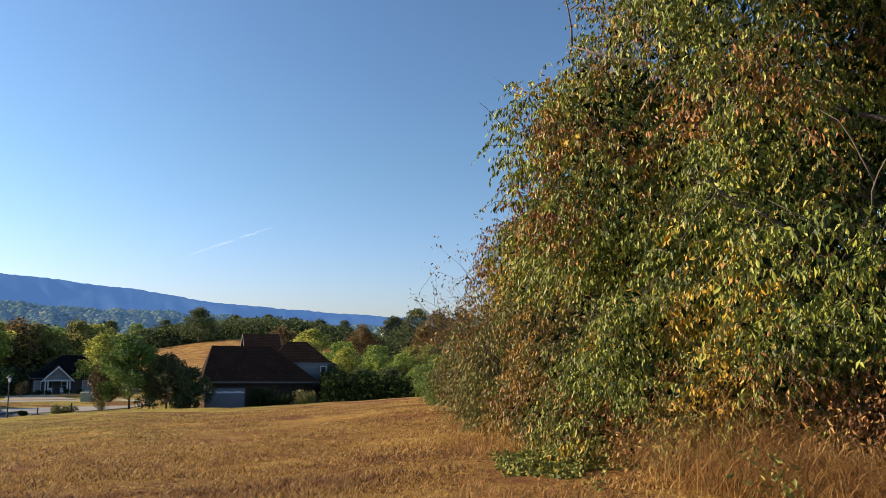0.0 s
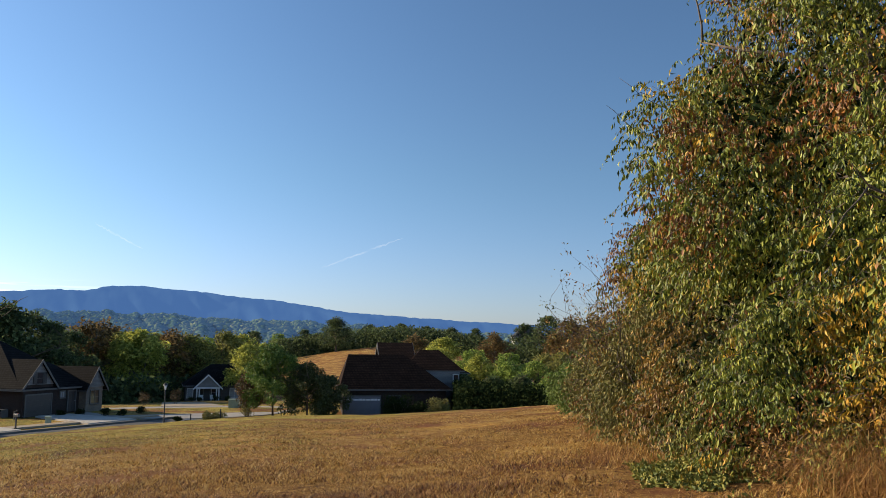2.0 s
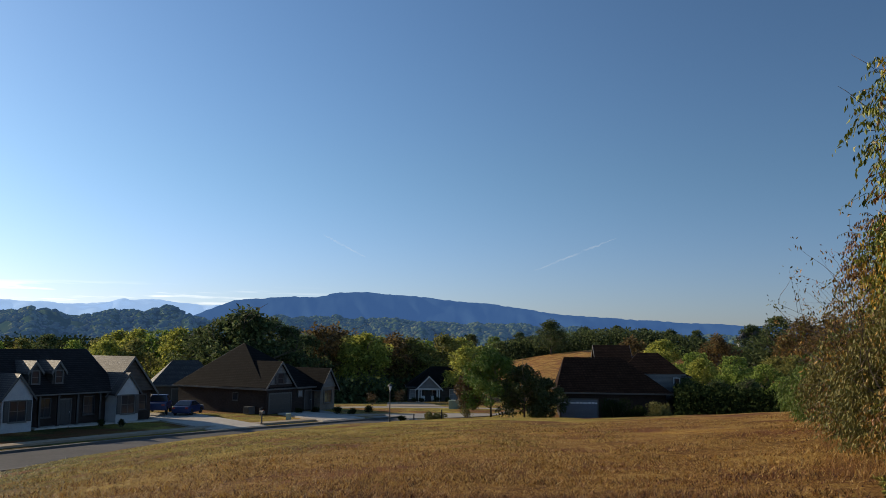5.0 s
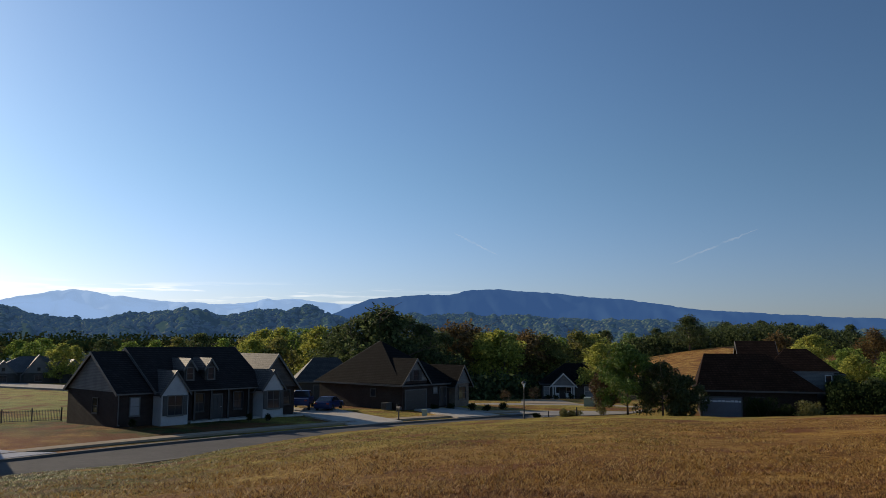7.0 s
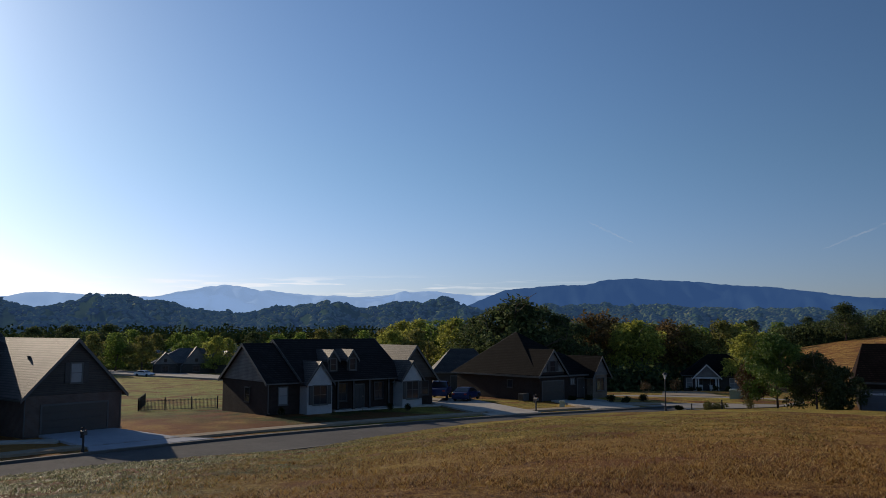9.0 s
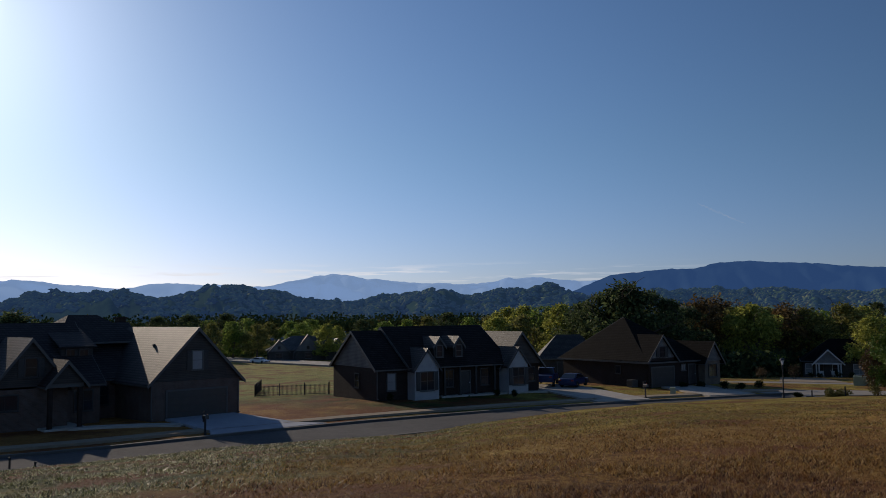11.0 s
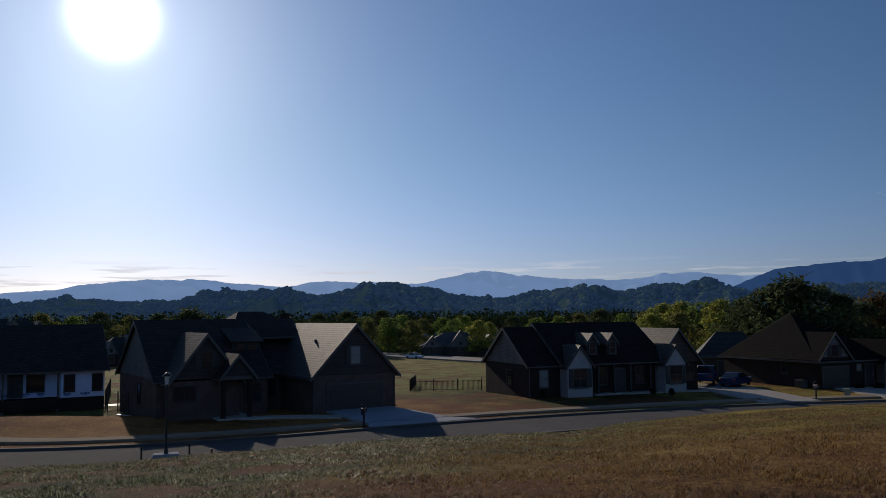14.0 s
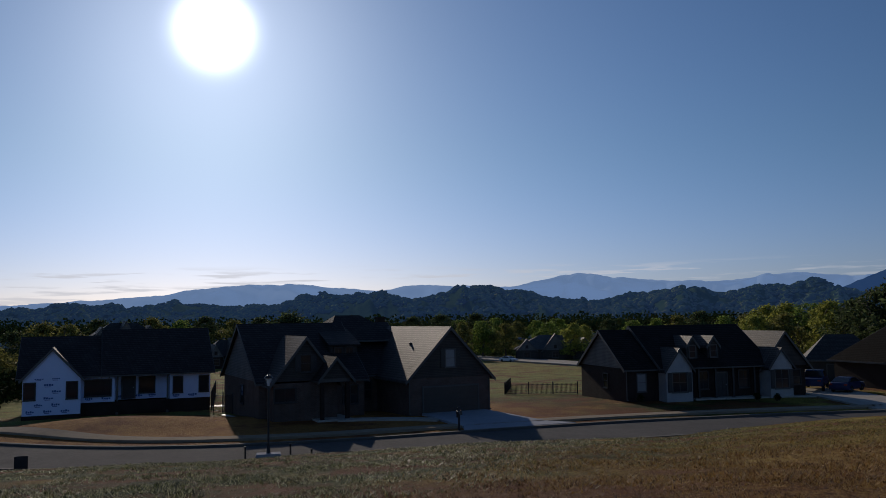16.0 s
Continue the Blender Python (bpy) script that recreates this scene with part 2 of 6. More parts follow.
M_SHINGLE_DARK = courses("dark_shingle", (0.02, 0.017, 0.0165), (0.035, 0.029, 0.028), (0.011, 0.01, 0.009), 0.33, 0.17, 0.8, 0.8, 0.03, 0.1)
# brownish brick, its colour also lightened to imitate the veil of sun glare
M_BRICK_BROWN_VEILED = courses("veiled_brown_brick", (0.092, 0.058, 0.046), (0.145, 0.092, 0.072), (0.14, 0.115, 0.10), 0.21, 0.075)
# lighter shingle for sunlit slopes: the sun's brightness is put into its grey
M_SHINGLE_LIT = courses("lit_grey_shingle", (0.05, 0.047, 0.044), (0.085, 0.078, 0.072), (0.025, 0.023, 0.021), 0.33, 0.17, 0.62, 0.8, 0.035)
M_SHINGLE_RED = courses("rust_brown_shingle", (0.026, 0.014, 0.009), (0.045, 0.024, 0.015), (0.016, 0.009, 0.006), 0.33, 0.17, 0.85, 0.8, 0.03, 0.04)
M_SHINGLE_PALE = courses("pale_grey_shingle", (0.12, 0.12, 0.12), (0.17, 0.17, 0.17), (0.06, 0.06, 0.06), 0.33, 0.17, 0.7, 0.6, 0.035)
M_SIDING = courses("grey_siding", (0.17, 0.165, 0.16), (0.20, 0.195, 0.185), (0.08, 0.08, 0.075), 6.0, 0.13, 0.7, 0.5, 0.012)
M_TAN_SIDING = courses("taupe_siding", (0.06, 0.052, 0.046), (0.08, 0.068, 0.058), (0.035, 0.03, 0.028), 6.0, 0.13, 0.7, 0.5, 0.012)
M_WHITE = material("white_paint", [(0.42, 0.42, 0.41), (0.55, 0.55, 0.53)], 3.0, 0.5, 0.05)
M_STONE = material("white_washed_brick", [(0.274, 0.27, 0.27), (0.36, 0.353, 0.35), (0.432, 0.425, 0.423)], 7.0, 0.8, 0.3)
M_TRIM = material("trim_paint", [(0.065, 0.062, 0.058), (0.10, 0.096, 0.088)], 3.0, 0.6, 0.05)
M_DARK = material("black_paint", [(0.012, 0.012, 0.013), (0.03, 0.03, 0.032)], 6.0, 0.45, 0.1)
# white wrap; the blue cast of the light is put into its colour
M_WRAP = material("blue_cast_wrap", [(0.56, 0.63, 0.86), (0.66, 0.73, 0.93)], 1.5, 0.6, 0.15)
M_INK = material("blue_print", [(0.05, 0.09, 0.28), (0.08, 0.13, 0.36)], 5.0, 0.6, 0.0)
M_GLASS = material("window_glass", [(0.012, 0.014, 0.018), (0.03, 0.034, 0.04)], 0.8, 0.08, 0.02, spec=0.45)
M_BLIND = material("window_blind", [(0.16, 0.17, 0.18), (0.26, 0.27, 0.28)], 1.0, 0.25, 0.05)
M_GARAGE = material("garage_door_paint", [(0.11, 0.116, 0.139), (0.149, 0.157, 0.185)], 2.0, 0.5, 0.05)
M_GARAGE_DARK = material("brown_garage_door", [(0.035, 0.028, 0.024), (0.06, 0.05, 0.042)], 2.0, 0.5, 0.05)
M_LAMP_GLASS = material("lantern_glass", [(0.62, 0.63, 0.64), (0.75, 0.76, 0.78)], 4.0, 0.25, 0.0)
M_BARK = material("bark", [(0.045, 0.033, 0.024), (0.11, 0.085, 0.065), (0.17, 0.14, 0.11)], 9.0, 0.95, 0.6, stretch_by=(1, 1, 0.25))
M_TWIG = material("twig", [(0.06, 0.042, 0.03), (0.15, 0.11, 0.08)], 9.0, 0.9, 0.2)
LEAF = dict(scale=1.3, rough=0.6, bump=0.0, island=0.5, spec=0.22, translucent=0.1)
LEAF_FAR = dict(scale=0.6, rough=0.7, bump=0.0, island=0.5, spec=0.15, translucent=0.42)
def autumn_leaves(name, greens, golds, russets, gold_at, russet_at):
    """Leaves that turn branch by branch: patches of gold and russet among green, every leaf a little different."""
    m = bpy.data.materials.new(name)
    m.use_nodes = True
    t = m.node_tree
    b = t.nodes["Principled BSDF"]
    b.inputs["Roughness"].default_value, b.inputs["Specular IOR Level"].default_value = 0.5, 0.3
    geo = node(t, "ShaderNodeNewGeometry")
    one = geo.outputs["Random Per Island"]

    def pick(cols):
        cr = node(t, "ShaderNodeValToRGB")
        while len(cr.color_ramp.elements) < len(cols):
            cr.color_ramp.elements.new(0.5)
        for i, c in enumerate(cols):
            cr.color_ramp.elements[i].position = i / (len(cols) - 1)
            cr.color_ramp.elements[i].color = (*c, 1)
        t.links.new(one, cr.inputs[0])
        return cr.outputs[0]

    def patches(scale, shift, edge):
        mp = node(t, "ShaderNodeMapping")
        mp.inputs["Location"].default_value = (shift, shift * 0.7, -shift)
        t.links.new(geo.outputs["Position"], mp.inputs[0])
        n = node(t, "ShaderNodeTexNoise", i_Scale=scale, i_Detail=3.0, i_Roughness=0.6)
        t.links.new(mp.outputs[0], n.inputs["Vector"])
        jitter = math_node(t, "ADD", n.outputs[0], math_node(t, "MULTIPLY", math_node(t, "FRACT", math_node(t, "MULTIPLY", one, 37.0)), 0.14))
        r = node(t, "ShaderNodeMapRange", i_From_Min=edge, i_From_Max=edge + 0.05)
        t.links.new(jitter, r.inputs["Value"])
        return r.outputs[0]

    col = pick(greens)
    for fac, cols in ((patches(0.55, 3.0, gold_at), golds), (patches(0.45, 11.0, russet_at), russets)):
        mx = node(t, "ShaderNodeMixRGB")
        t.links.new(fac, mx.inputs["Fac"])
        t.links.new(col, mx.inputs["Color1"])
        t.links.new(pick(cols), mx.inputs["Color2"])
        col = mx.outputs[0]
    t.links.new(col, b.inputs["Base Color"])
    tr = node(t, "ShaderNodeBsdfTranslucent")
    t.links.new(col, tr.inputs["Color"])
    mix = node(t, "ShaderNodeMixShader", n_0=0.16)
    t.links.new(b.outputs[0], mix.inputs[1])
    t.links.new(tr.outputs[0], mix.inputs[2])
    t.links.new(mix.outputs[0], t.nodes["Material Output"].inputs["Surface"])
    return m


M_LEAF_MIX = autumn_leaves("autumn_green_leaves", [(0.035, 0.055, 0.010), (0.10, 0.13, 0.018), (0.20, 0.23, 0.03), (0.34, 0.34, 0.05)],
                           [(0.22, 0.15, 0.018), (0.50, 0.32, 0.03), (0.62, 0.31, 0.035)], [(0.10, 0.04, 0.016), (0.28, 0.11, 0.03), (0.42, 0.19, 0.045)], 0.65, 0.66)
M_LEAF_GREEN = material("green_leaves", [(0.05, 0.09, 0.016), (0.11, 0.17, 0.028), (0.20, 0.26, 0.045)], **LEAF)
# near-black green: shade inside crowns and shrubs is put into this colour
M_LEAF_DARK_SHADED = material("shaded_dark_green_leaves", [(0.0084, 0.0168, 0.006), (0.018, 0.03, 0.009), (0.033, 0.045, 0.0132)], **{**LEAF, "spec": 0.04, "rough": 0.9})
M_LEAF_CRAB = material("dull_green_leaves", [(0.022, 0.03, 0.012), (0.055, 0.07, 0.02), (0.11, 0.115, 0.035)], **LEAF)
M_LEAF_RUST = material("rust_leaves", [(0.05, 0.04, 0.018), (0.11, 0.07, 0.028), (0.19, 0.10, 0.035)], **LEAF)
M_LEAF_OLIVE = material("olive_leaves", [(0.085, 0.088, 0.0252), (0.17, 0.16, 0.042), (0.289, 0.24, 0.07)], **LEAF)
# far leaves are lightened: haze and backlight are put into their colours
M_FAR_GREEN = material("far_green_leaves", [(0.049, 0.0805, 0.0168), (0.172, 0.241, 0.046), (0.377, 0.45, 0.102)], **LEAF_FAR)
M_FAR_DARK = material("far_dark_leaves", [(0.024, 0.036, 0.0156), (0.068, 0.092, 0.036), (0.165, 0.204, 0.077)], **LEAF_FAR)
M_FAR_YELLOW = material("far_yellow_leaves", [(0.091, 0.108, 0.021), (0.31, 0.328, 0.0633), (0.609, 0.58, 0.131)], **LEAF_FAR)
M_FAR_RUST = material("far_rust_leaves", [(0.064, 0.048, 0.0208), (0.136, 0.092, 0.036), (0.243, 0.153, 0.054)], **LEAF_FAR)
M_FAR_OLIVE = material("far_olive_leaves", [(0.056, 0.063, 0.0196), (0.196, 0.196, 0.0517), (0.406, 0.362, 0.109)], **LEAF_FAR)
M_MAT = material("matted_dead_grass", [(0.17, 0.0759, 0.021), (0.323, 0.158, 0.045), (0.476, 0.257, 0.085)], 1.0, 0.8, 0.0, island=0.6, translucent=0.2)
M_STRAW = material("dry_stalks", [(0.08, 0.034, 0.009), (0.35, 0.165, 0.034), (0.52, 0.29, 0.06), (0.64, 0.43, 0.14)], 0.5, 0.7, 0.0, island=0.9, translucent=0.25)
M_BRAMBLE = material("dry_bramble", [(0.115, 0.0432, 0.013), (0.317, 0.151, 0.036), (0.49, 0.31, 0.0936)], 1.5, 0.8, 0.0, island=0.6, translucent=0.2)
# green blades; the ramp's pale end paints sun glints on some of them
M_GRASS_GLINTS = material("green_grass", [(0.012, 0.02, 0.005), (0.045, 0.06, 0.012), (0.11, 0.13, 0.025), (0.22, 0.22, 0.06), (0.75, 0.72, 0.42)], 0.8, 0.5, 0.0, island=0.95, spec=0.3, translucent=0.45)
M_RED_GRASS = material("reddish_growth", [(0.05, 0.018, 0.007), (0.17, 0.06, 0.02), (0.32, 0.14, 0.04), (0.50, 0.30, 0.10)], 0.6, 0.7, 0.0, island=0.9, translucent=0.25)
M_OLIVE_GRASS = material("yellowing_grass", [(0.07, 0.06, 0.012), (0.25, 0.20, 0.032), (0.42, 0.33, 0.065), (0.62, 0.49, 0.14)], 0.6, 0.6, 0.0, island=0.9, translucent=0.3)
M_LEAF_MIX2 = autumn_leaves("browning_leaves", [(0.04, 0.055, 0.012), (0.12, 0.13, 0.025), (0.22, 0.21, 0.04)],
                            [(0.14, 0.09, 0.02), (0.30, 0.19, 0.04), (0.42, 0.24, 0.05)], [(0.08, 0.04, 0.018), (0.2, 0.09, 0.03), (0.32, 0.15, 0.05)], 0.55, 0.6)
M_WEED = material("weed_leaves", [(0.036, 0.0525, 0.012), (0.108, 0.126, 0.025), (0.24, 0.231, 0.045), (0.408, 0.273, 0.07)], **LEAF)
# the faint blue emission imitates distance haze over the treetops
M_HILL_LEAF = material("hazed_hill_treetops", [(0.012, 0.03, 0.014), (0.042, 0.075, 0.026), (0.10, 0.13, 0.04), (0.15, 0.13, 0.05)], 0.028, 1.0, 0.0, spec=0.0, island=0.3, glow=(0.042, 0.088, 0.215, 0.5))
M_VALLEY_LEAF = material("valley_treetops", [(0.012, 0.026, 0.012), (0.035, 0.055, 0.02), (0.10, 0.11, 0.03), (0.15, 0.10, 0.035)], 0.06, 1.0, 0.0, spec=0.0, island=0.35)
M_FLAG = material("red_plastic", [(0.25, 0.02, 0.015), (0.35, 0.03, 0.02)], 5.0, 0.4, 0.0)
M_TYRE = material("tyre_rubber", [(0.012, 0.012, 0.012), (0.025, 0.025, 0.025)], 20.0, 0.85, 0.1)
M_CHROME = material("alloy", [(0.45, 0.45, 0.46), (0.6, 0.6, 0.6)], 5.0, 0.3, 0.0, metal=1.0)
M_BLUE_PAINT = material("dark_blue_paint", [(0.012, 0.022, 0.075), (0.02, 0.035, 0.10)], 1.0, 0.4, 0.0, spec=0.35)
M_DARK_PAINT = material("dark_grey_paint", [(0.02, 0.022, 0.027), (0.03, 0.032, 0.04)], 1.0, 0.25, 0.0, spec=0.7)
M_WHITE_PAINT = material("white_car_paint", [(0.62, 0.63, 0.65), (0.7, 0.7, 0.72)], 1.0, 0.25, 0.0, spec=0.7)
M_UTIL = material("utility_green", [(0.22, 0.28, 0.2), (0.30, 0.36, 0.27)], 4.0, 0.6, 0.05)
M_WALKWAY = material("tan_walkway", [(0.21, 0.165, 0.115), (0.29, 0.23, 0.16), (0.35, 0.285, 0.205)], 2.0, 1.0, 0.2, 60.0, spec=0.15)
M_PAVING = material("pale_paving", [(0.18, 0.165, 0.14), (0.25, 0.23, 0.20), (0.31, 0.285, 0.25)], 0.8, 0.9, 0.2, 60.0)


def trail_material():
    m = bpy.data.materials.new("vapour")
    m.use_nodes = True
    t = m.node_tree
    co = node(t, "ShaderNodeTexCoord")
    ns = node(t, "ShaderNodeTexNoise", i_Scale=0.012, i_Detail=4.0)
    t.links.new(co.outputs["Object"], ns.inputs["Vector"])
    rp = node(t, "ShaderNodeMapRange", i_From_Min=0.3, i_From_Max=0.75, i_To_Min=0.02, i_To_Max=0.24)
    t.links.new(ns.outputs[0], rp.inputs["Value"])
    # emission stands in for sunlight on the vapour
    em, tr, mx = node(t, "ShaderNodeEmission", i_Strength=0.8), node(t, "ShaderNodeBsdfTransparent"), node(t, "ShaderNodeMixShader")
    em.inputs["Color"].default_value = (0.95, 0.97, 1.0, 1)
    t.links.new(rp.outputs[0], mx.inputs[0])
    t.links.new(tr.outputs[0], mx.inputs[1])
    t.links.new(em.outputs[0], mx.inputs[2])
    t.links.new(mx.outputs[0], t.nodes["Material Output"].inputs["Surface"])
    return m


M_TRAIL = trail_material()
# hills and mountains: blue emission stands in for the haze of distance
M_HILL = material("hazed_wooded_hill", [(0.018, 0.04, 0.030), (0.04, 0.075, 0.045), (0.085, 0.115, 0.055)], 0.045, 1.0, 0.0, spec=0.0, glow=(0.045, 0.09, 0.20, 0.35))
M_MOUNTAIN = material("haze_blue_mountain", [(0.008, 0.018, 0.028), (0.016, 0.03, 0.042)], 0.006, 1.0, 0.0, spec=0.0, glow=(0.07, 0.17, 0.42, 0.55))
M_FAR = material("haze_pale_mountain", [(0.10, 0.14, 0.2), (0.13, 0.17, 0.24)], 0.004, 1.0, 0.0, spec=0.0, glow=(0.31, 0.47, 0.72, 0.92))


# ---- mesh helpers ----
def mesh_of(name, verts, faces, mat, smooth=False):
    me = bpy.data.meshes.new(name)
    me.from_pydata([tuple(v) for v in verts], [], faces)
    me.materials.append(mat)
    if smooth:
        me.polygons.foreach_set("use_smooth", [True] * len(me.polygons))
    me.update()
    return me


def array_mesh(name, verts, quads, mat, smooth=False):
    """A mesh from arrays of corners (n, 3) and faces (m, k)."""
    me = bpy.data.meshes.new(name)
    verts, quads = np.asarray(verts, np.float32), np.asarray(quads, np.int32)
    k = quads.shape[1]
    me.vertices.add(len(verts))
    me.vertices.foreach_set("co", verts.ravel())
    me.loops.add(quads.size)
    me.loops.foreach_set("vertex_index", quads.ravel())
    me.polygons.add(len(quads))
    me.polygons.foreach_set("loop_start", np.arange(0, quads.size, k, dtype=np.int32))
    if smooth:
        me.polygons.foreach_set("use_smooth", np.ones(len(quads), bool))
    me.materials.append(mat)
    me.update(calc_edges=True)
    return me


def part(name, me, parent, label=""):
    ob = new(name, me)
    ob.parent = parent
    return tagged(ob, label)


def thing(name, at, turn, label, category, group="", kind=""):
    ob = new(name)
    ob.matrix_world = pose(*at, 0, 0, turn)
    ob.empty_display_size = 0.3
    return tagged(ob, label, category, group, kind)


class Shape:
    """Corners and faces that grow box by box into one part."""

    def __init__(self):
        self.v, self.f = [], []

    def add(self, verts, faces):
        n = len(self.v)
        self.v += [tuple(p) for p in verts]
        self.f += [tuple(i + n for i in q) for q in faces]
        return self

    def box(self, x0, x1, y0, y1, z0, z1):
        p = [(x, y, z) for z in (z0, z1) for y in (y0, y1) for x in (x0, x1)]
        return self.add(p, [(0, 2, 3, 1), (4, 5, 7, 6), (0, 1, 5, 4), (2, 6, 7, 3), (0, 4, 6, 2), (1, 3, 7, 5)])

    def prism(self, outline, axis, a, b):
        """A closed outline of (s, z) pushed from a to b along axis ('x': s is y; 'y': s is x)."""
        n = len(outline)
        put = (lambda s, z, w: (w, s, z)) if axis == "x" else (lambda s, z, w: (s, w, z))
        p = [put(s, z, a) for s, z in outline] + [put(s, z, b) for s, z in outline]
        sides = [(i, (i + 1) % n, n + (i + 1) % n, n + i) for i in range(n)]
        return self.add(p, [tuple(range(n))[::-1], tuple(range(n, 2 * n))] + sides)

    def tube(self, points, radii, sides=8):
        pts = [Vector(p) for p in points]
        rings = []
        for i, p in enumerate(pts):
            d = (pts[min(i + 1, len(pts) - 1)] - pts[max(i - 1, 0)]).normalized()
            a = d.orthogonal().normalized()
            b = d.cross(a)
            rings.append([p + (a * math.cos(6.2832 * k / sides) + b * math.sin(6.2832 * k / sides)) * radii[i] for k in range(sides)])
        verts = [q for r in rings for q in r]
        faces = [(i * sides + k, i * sides + (k + 1) % sides, (i + 1) * sides + (k + 1) % sides, (i + 1) * sides + k)
                 for i in range(len(pts) - 1) for k in range(sides)]
        faces += [tuple(range(sides))[::-1], tuple(range((len(pts) - 1) * sides, len(pts) * sides))]
        return self.add(verts, faces)

    def turned(self, profile, sides=12, at=(0, 0)):
        """A lathe: profile of (radius, z)."""
        n = len(profile)
        verts = [(at[0] + r * math.cos(6.2832 * k / sides), at[1] + r * math.sin(6.2832 * k / sides), z) for r, z in profile for k in range(sides)]
        faces = [(i * sides + k, i * sides + (k + 1) % sides, (i + 1) * sides + (k + 1) % sides, (i + 1) * sides + k)
                 for i in range(n - 1) for k in range(sides)]
        faces += [tuple(range(sides))[::-1], tuple(range((n - 1) * sides, n * sides))]
        return self.add(verts, faces)

    def mesh(self, name, mat, smooth=False):
        me = mesh_of(name, self.v, self.f, mat, smooth)
        bm = bmesh.new()
        bm.from_mesh(me)
        bmesh.ops.recalc_face_normals(bm, faces=bm.faces)
        bm.to_mesh(me)
        bm.free()
        return me

    def part(self, name, mat, parent, label="", smooth=False):
        return part(name, self.mesh(name, mat, smooth), parent, label)


# ---- the lie of the land ----
SLOPE_AZ = np.array([-180, -60, -25, -10, 0, 7, 14, 21, 28, 35, 46, 52, 60, 72, 82, 95, 130, 180.0])
BROW_D = np.array([60, 60, 60, 62, 65, 70, 75, 77, 72.6, 67, 54.7, 48, 46.6, 43.7, 42.6, 44.5, 55, 60.0])
BROW_Z = np.array([1, 0, -0.8, -1.9, -2.95, -4.0, -4.95, -5.2, -5.3, -5.28, -5.2, -5.18, -5.18, -5.18, -5.2, -5.25, -4, 1.0])


def base_level(x, y):
    d = np.hypot(x, y)
    az = np.degrees(np.arctan2(-x, y))
    z = -5.95 - 0.03 * np.clip(-x - 62, 0, 30)
    z = z - 0.055 * np.clip(d - 95, 0, 60) * np.interp(az, [30, 50], [1, 0.4]) - 0.012 * np.clip(d - 155, 0, 500)
    z = z + 0.95 * np.exp(-((x + 65) / 4.2) ** 2 - ((y - 1) / 9.0) ** 2)
    z = z + 11.5 * np.exp(-((az - 13) / 9.0) ** 2 - ((d - 345) / 95.0) ** 2)
    return z


def ground_z(x, y):
    x, y = np.asarray(x, float), np.asarray(y, float)
    d = np.hypot(x, y)
    az = np.degrees(np.arctan2(-x, y))
    brow, drop = np.interp(az, SLOPE_AZ, BROW_D), np.interp(az, SLOPE_AZ, BROW_Z)
    s = d / brow
    hill = drop * (s * (0.8 + 0.2 * np.minimum(s, 1.3)))
    bumps = 0.05 * np.sin(x * 0.9 + 1.3 * np.sin(y * 0.37)) * np.sin(y * 0.7 + 0.5) * np.clip(d / 8, 0, 1)
    k = np.clip((s - 1.0) / (3.5 / brow * (1 + np.clip(20 - az, 0, 25) * 0.16)), 0, 1)
    k = k * k * (3 - 2 * k)
    return (hill + bumps) * (1 - k) + base_level(x, y) * k


def gz(x, y):
    return float(ground_z(x, y))


def at_az(az, d):
    return -math.sin(radians(az)) * d, math.cos(radians(az)) * d


def build_ground():
    az = np.radians(np.concatenate([np.arange(-45, 110, 0.5), np.arange(110, 315, 5.0)]))
    rad = np.concatenate([np.arange(0.4, 34, 0.7), np.arange(34, 100, 0.9), np.geomspace(100, 4900, 60)])
    A, D = np.meshgrid(az, rad, indexing="ij")
    X, Y = -np.sin(A) * D, np.cos(A) * D
    Z = ground_z(X, Y)
    n, m = A.shape
    verts = np.stack([X, Y, Z], -1).reshape(-1, 3)
    i, j = np.meshgrid(np.arange(n), np.arange(m - 1), indexing="ij")
    i2 = (i + 1) % n
    quads = np.stack([i * m + j, i * m + j + 1, i2 * m + j + 1, i2 * m + j], -1).reshape(-1, 4)[:, ::-1]
    ob = new("ground", array_mesh("ground", verts, quads, M_GROUND, True))
    hub = new("ground_patch", mesh_of("ground_patch", [(0, 0, 0.0)] + [tuple(verts[k * m]) for k in range(n)],
                                       [(0, k + 1, (k + 1) % n + 1) for k in range(n)], M_GROUND, True))
    hub.parent = ob
    tagged(ob, "dry mown meadow and lawns sloping down to a street", "ground", kind="structure")


build_ground()


# ---- hills and mountains ----
def along(profile, az):
    a, e = zip(*profile)
    return np.interp(az, a, e)


HILL = [(-60, 0.8), (-20, 0.7), (4.5, 0.76), (8.3, 0.93), (13.8, 1.10), (18.5, 1.53), (23.2, 1.68), (27.9, 1.94), (31.6, 1.80), (35.8, 1.69),
        (39.4, 1.55), (42.5, 2.32), (44.7, 2.02), (47.3, 1.75), (49.9, 1.98), (53.6, 2.07), (55.9, 1.52), (59.2, 1.65), (61.5, 2.12),
        (63.5, 2.50), (65.2, 2.38), (66.8, 1.93), (69.6, 1.59), (72.1, 2.07), (74.1, 1.87), (76.2, 1.98), (78.3, 1.45), (81.0, 1.43),
        (85.0, 1.58), (87.8, 1.23), (91.5, 1.61), (95.3, 1.10), (110, 1.3), (150, 1.0)]
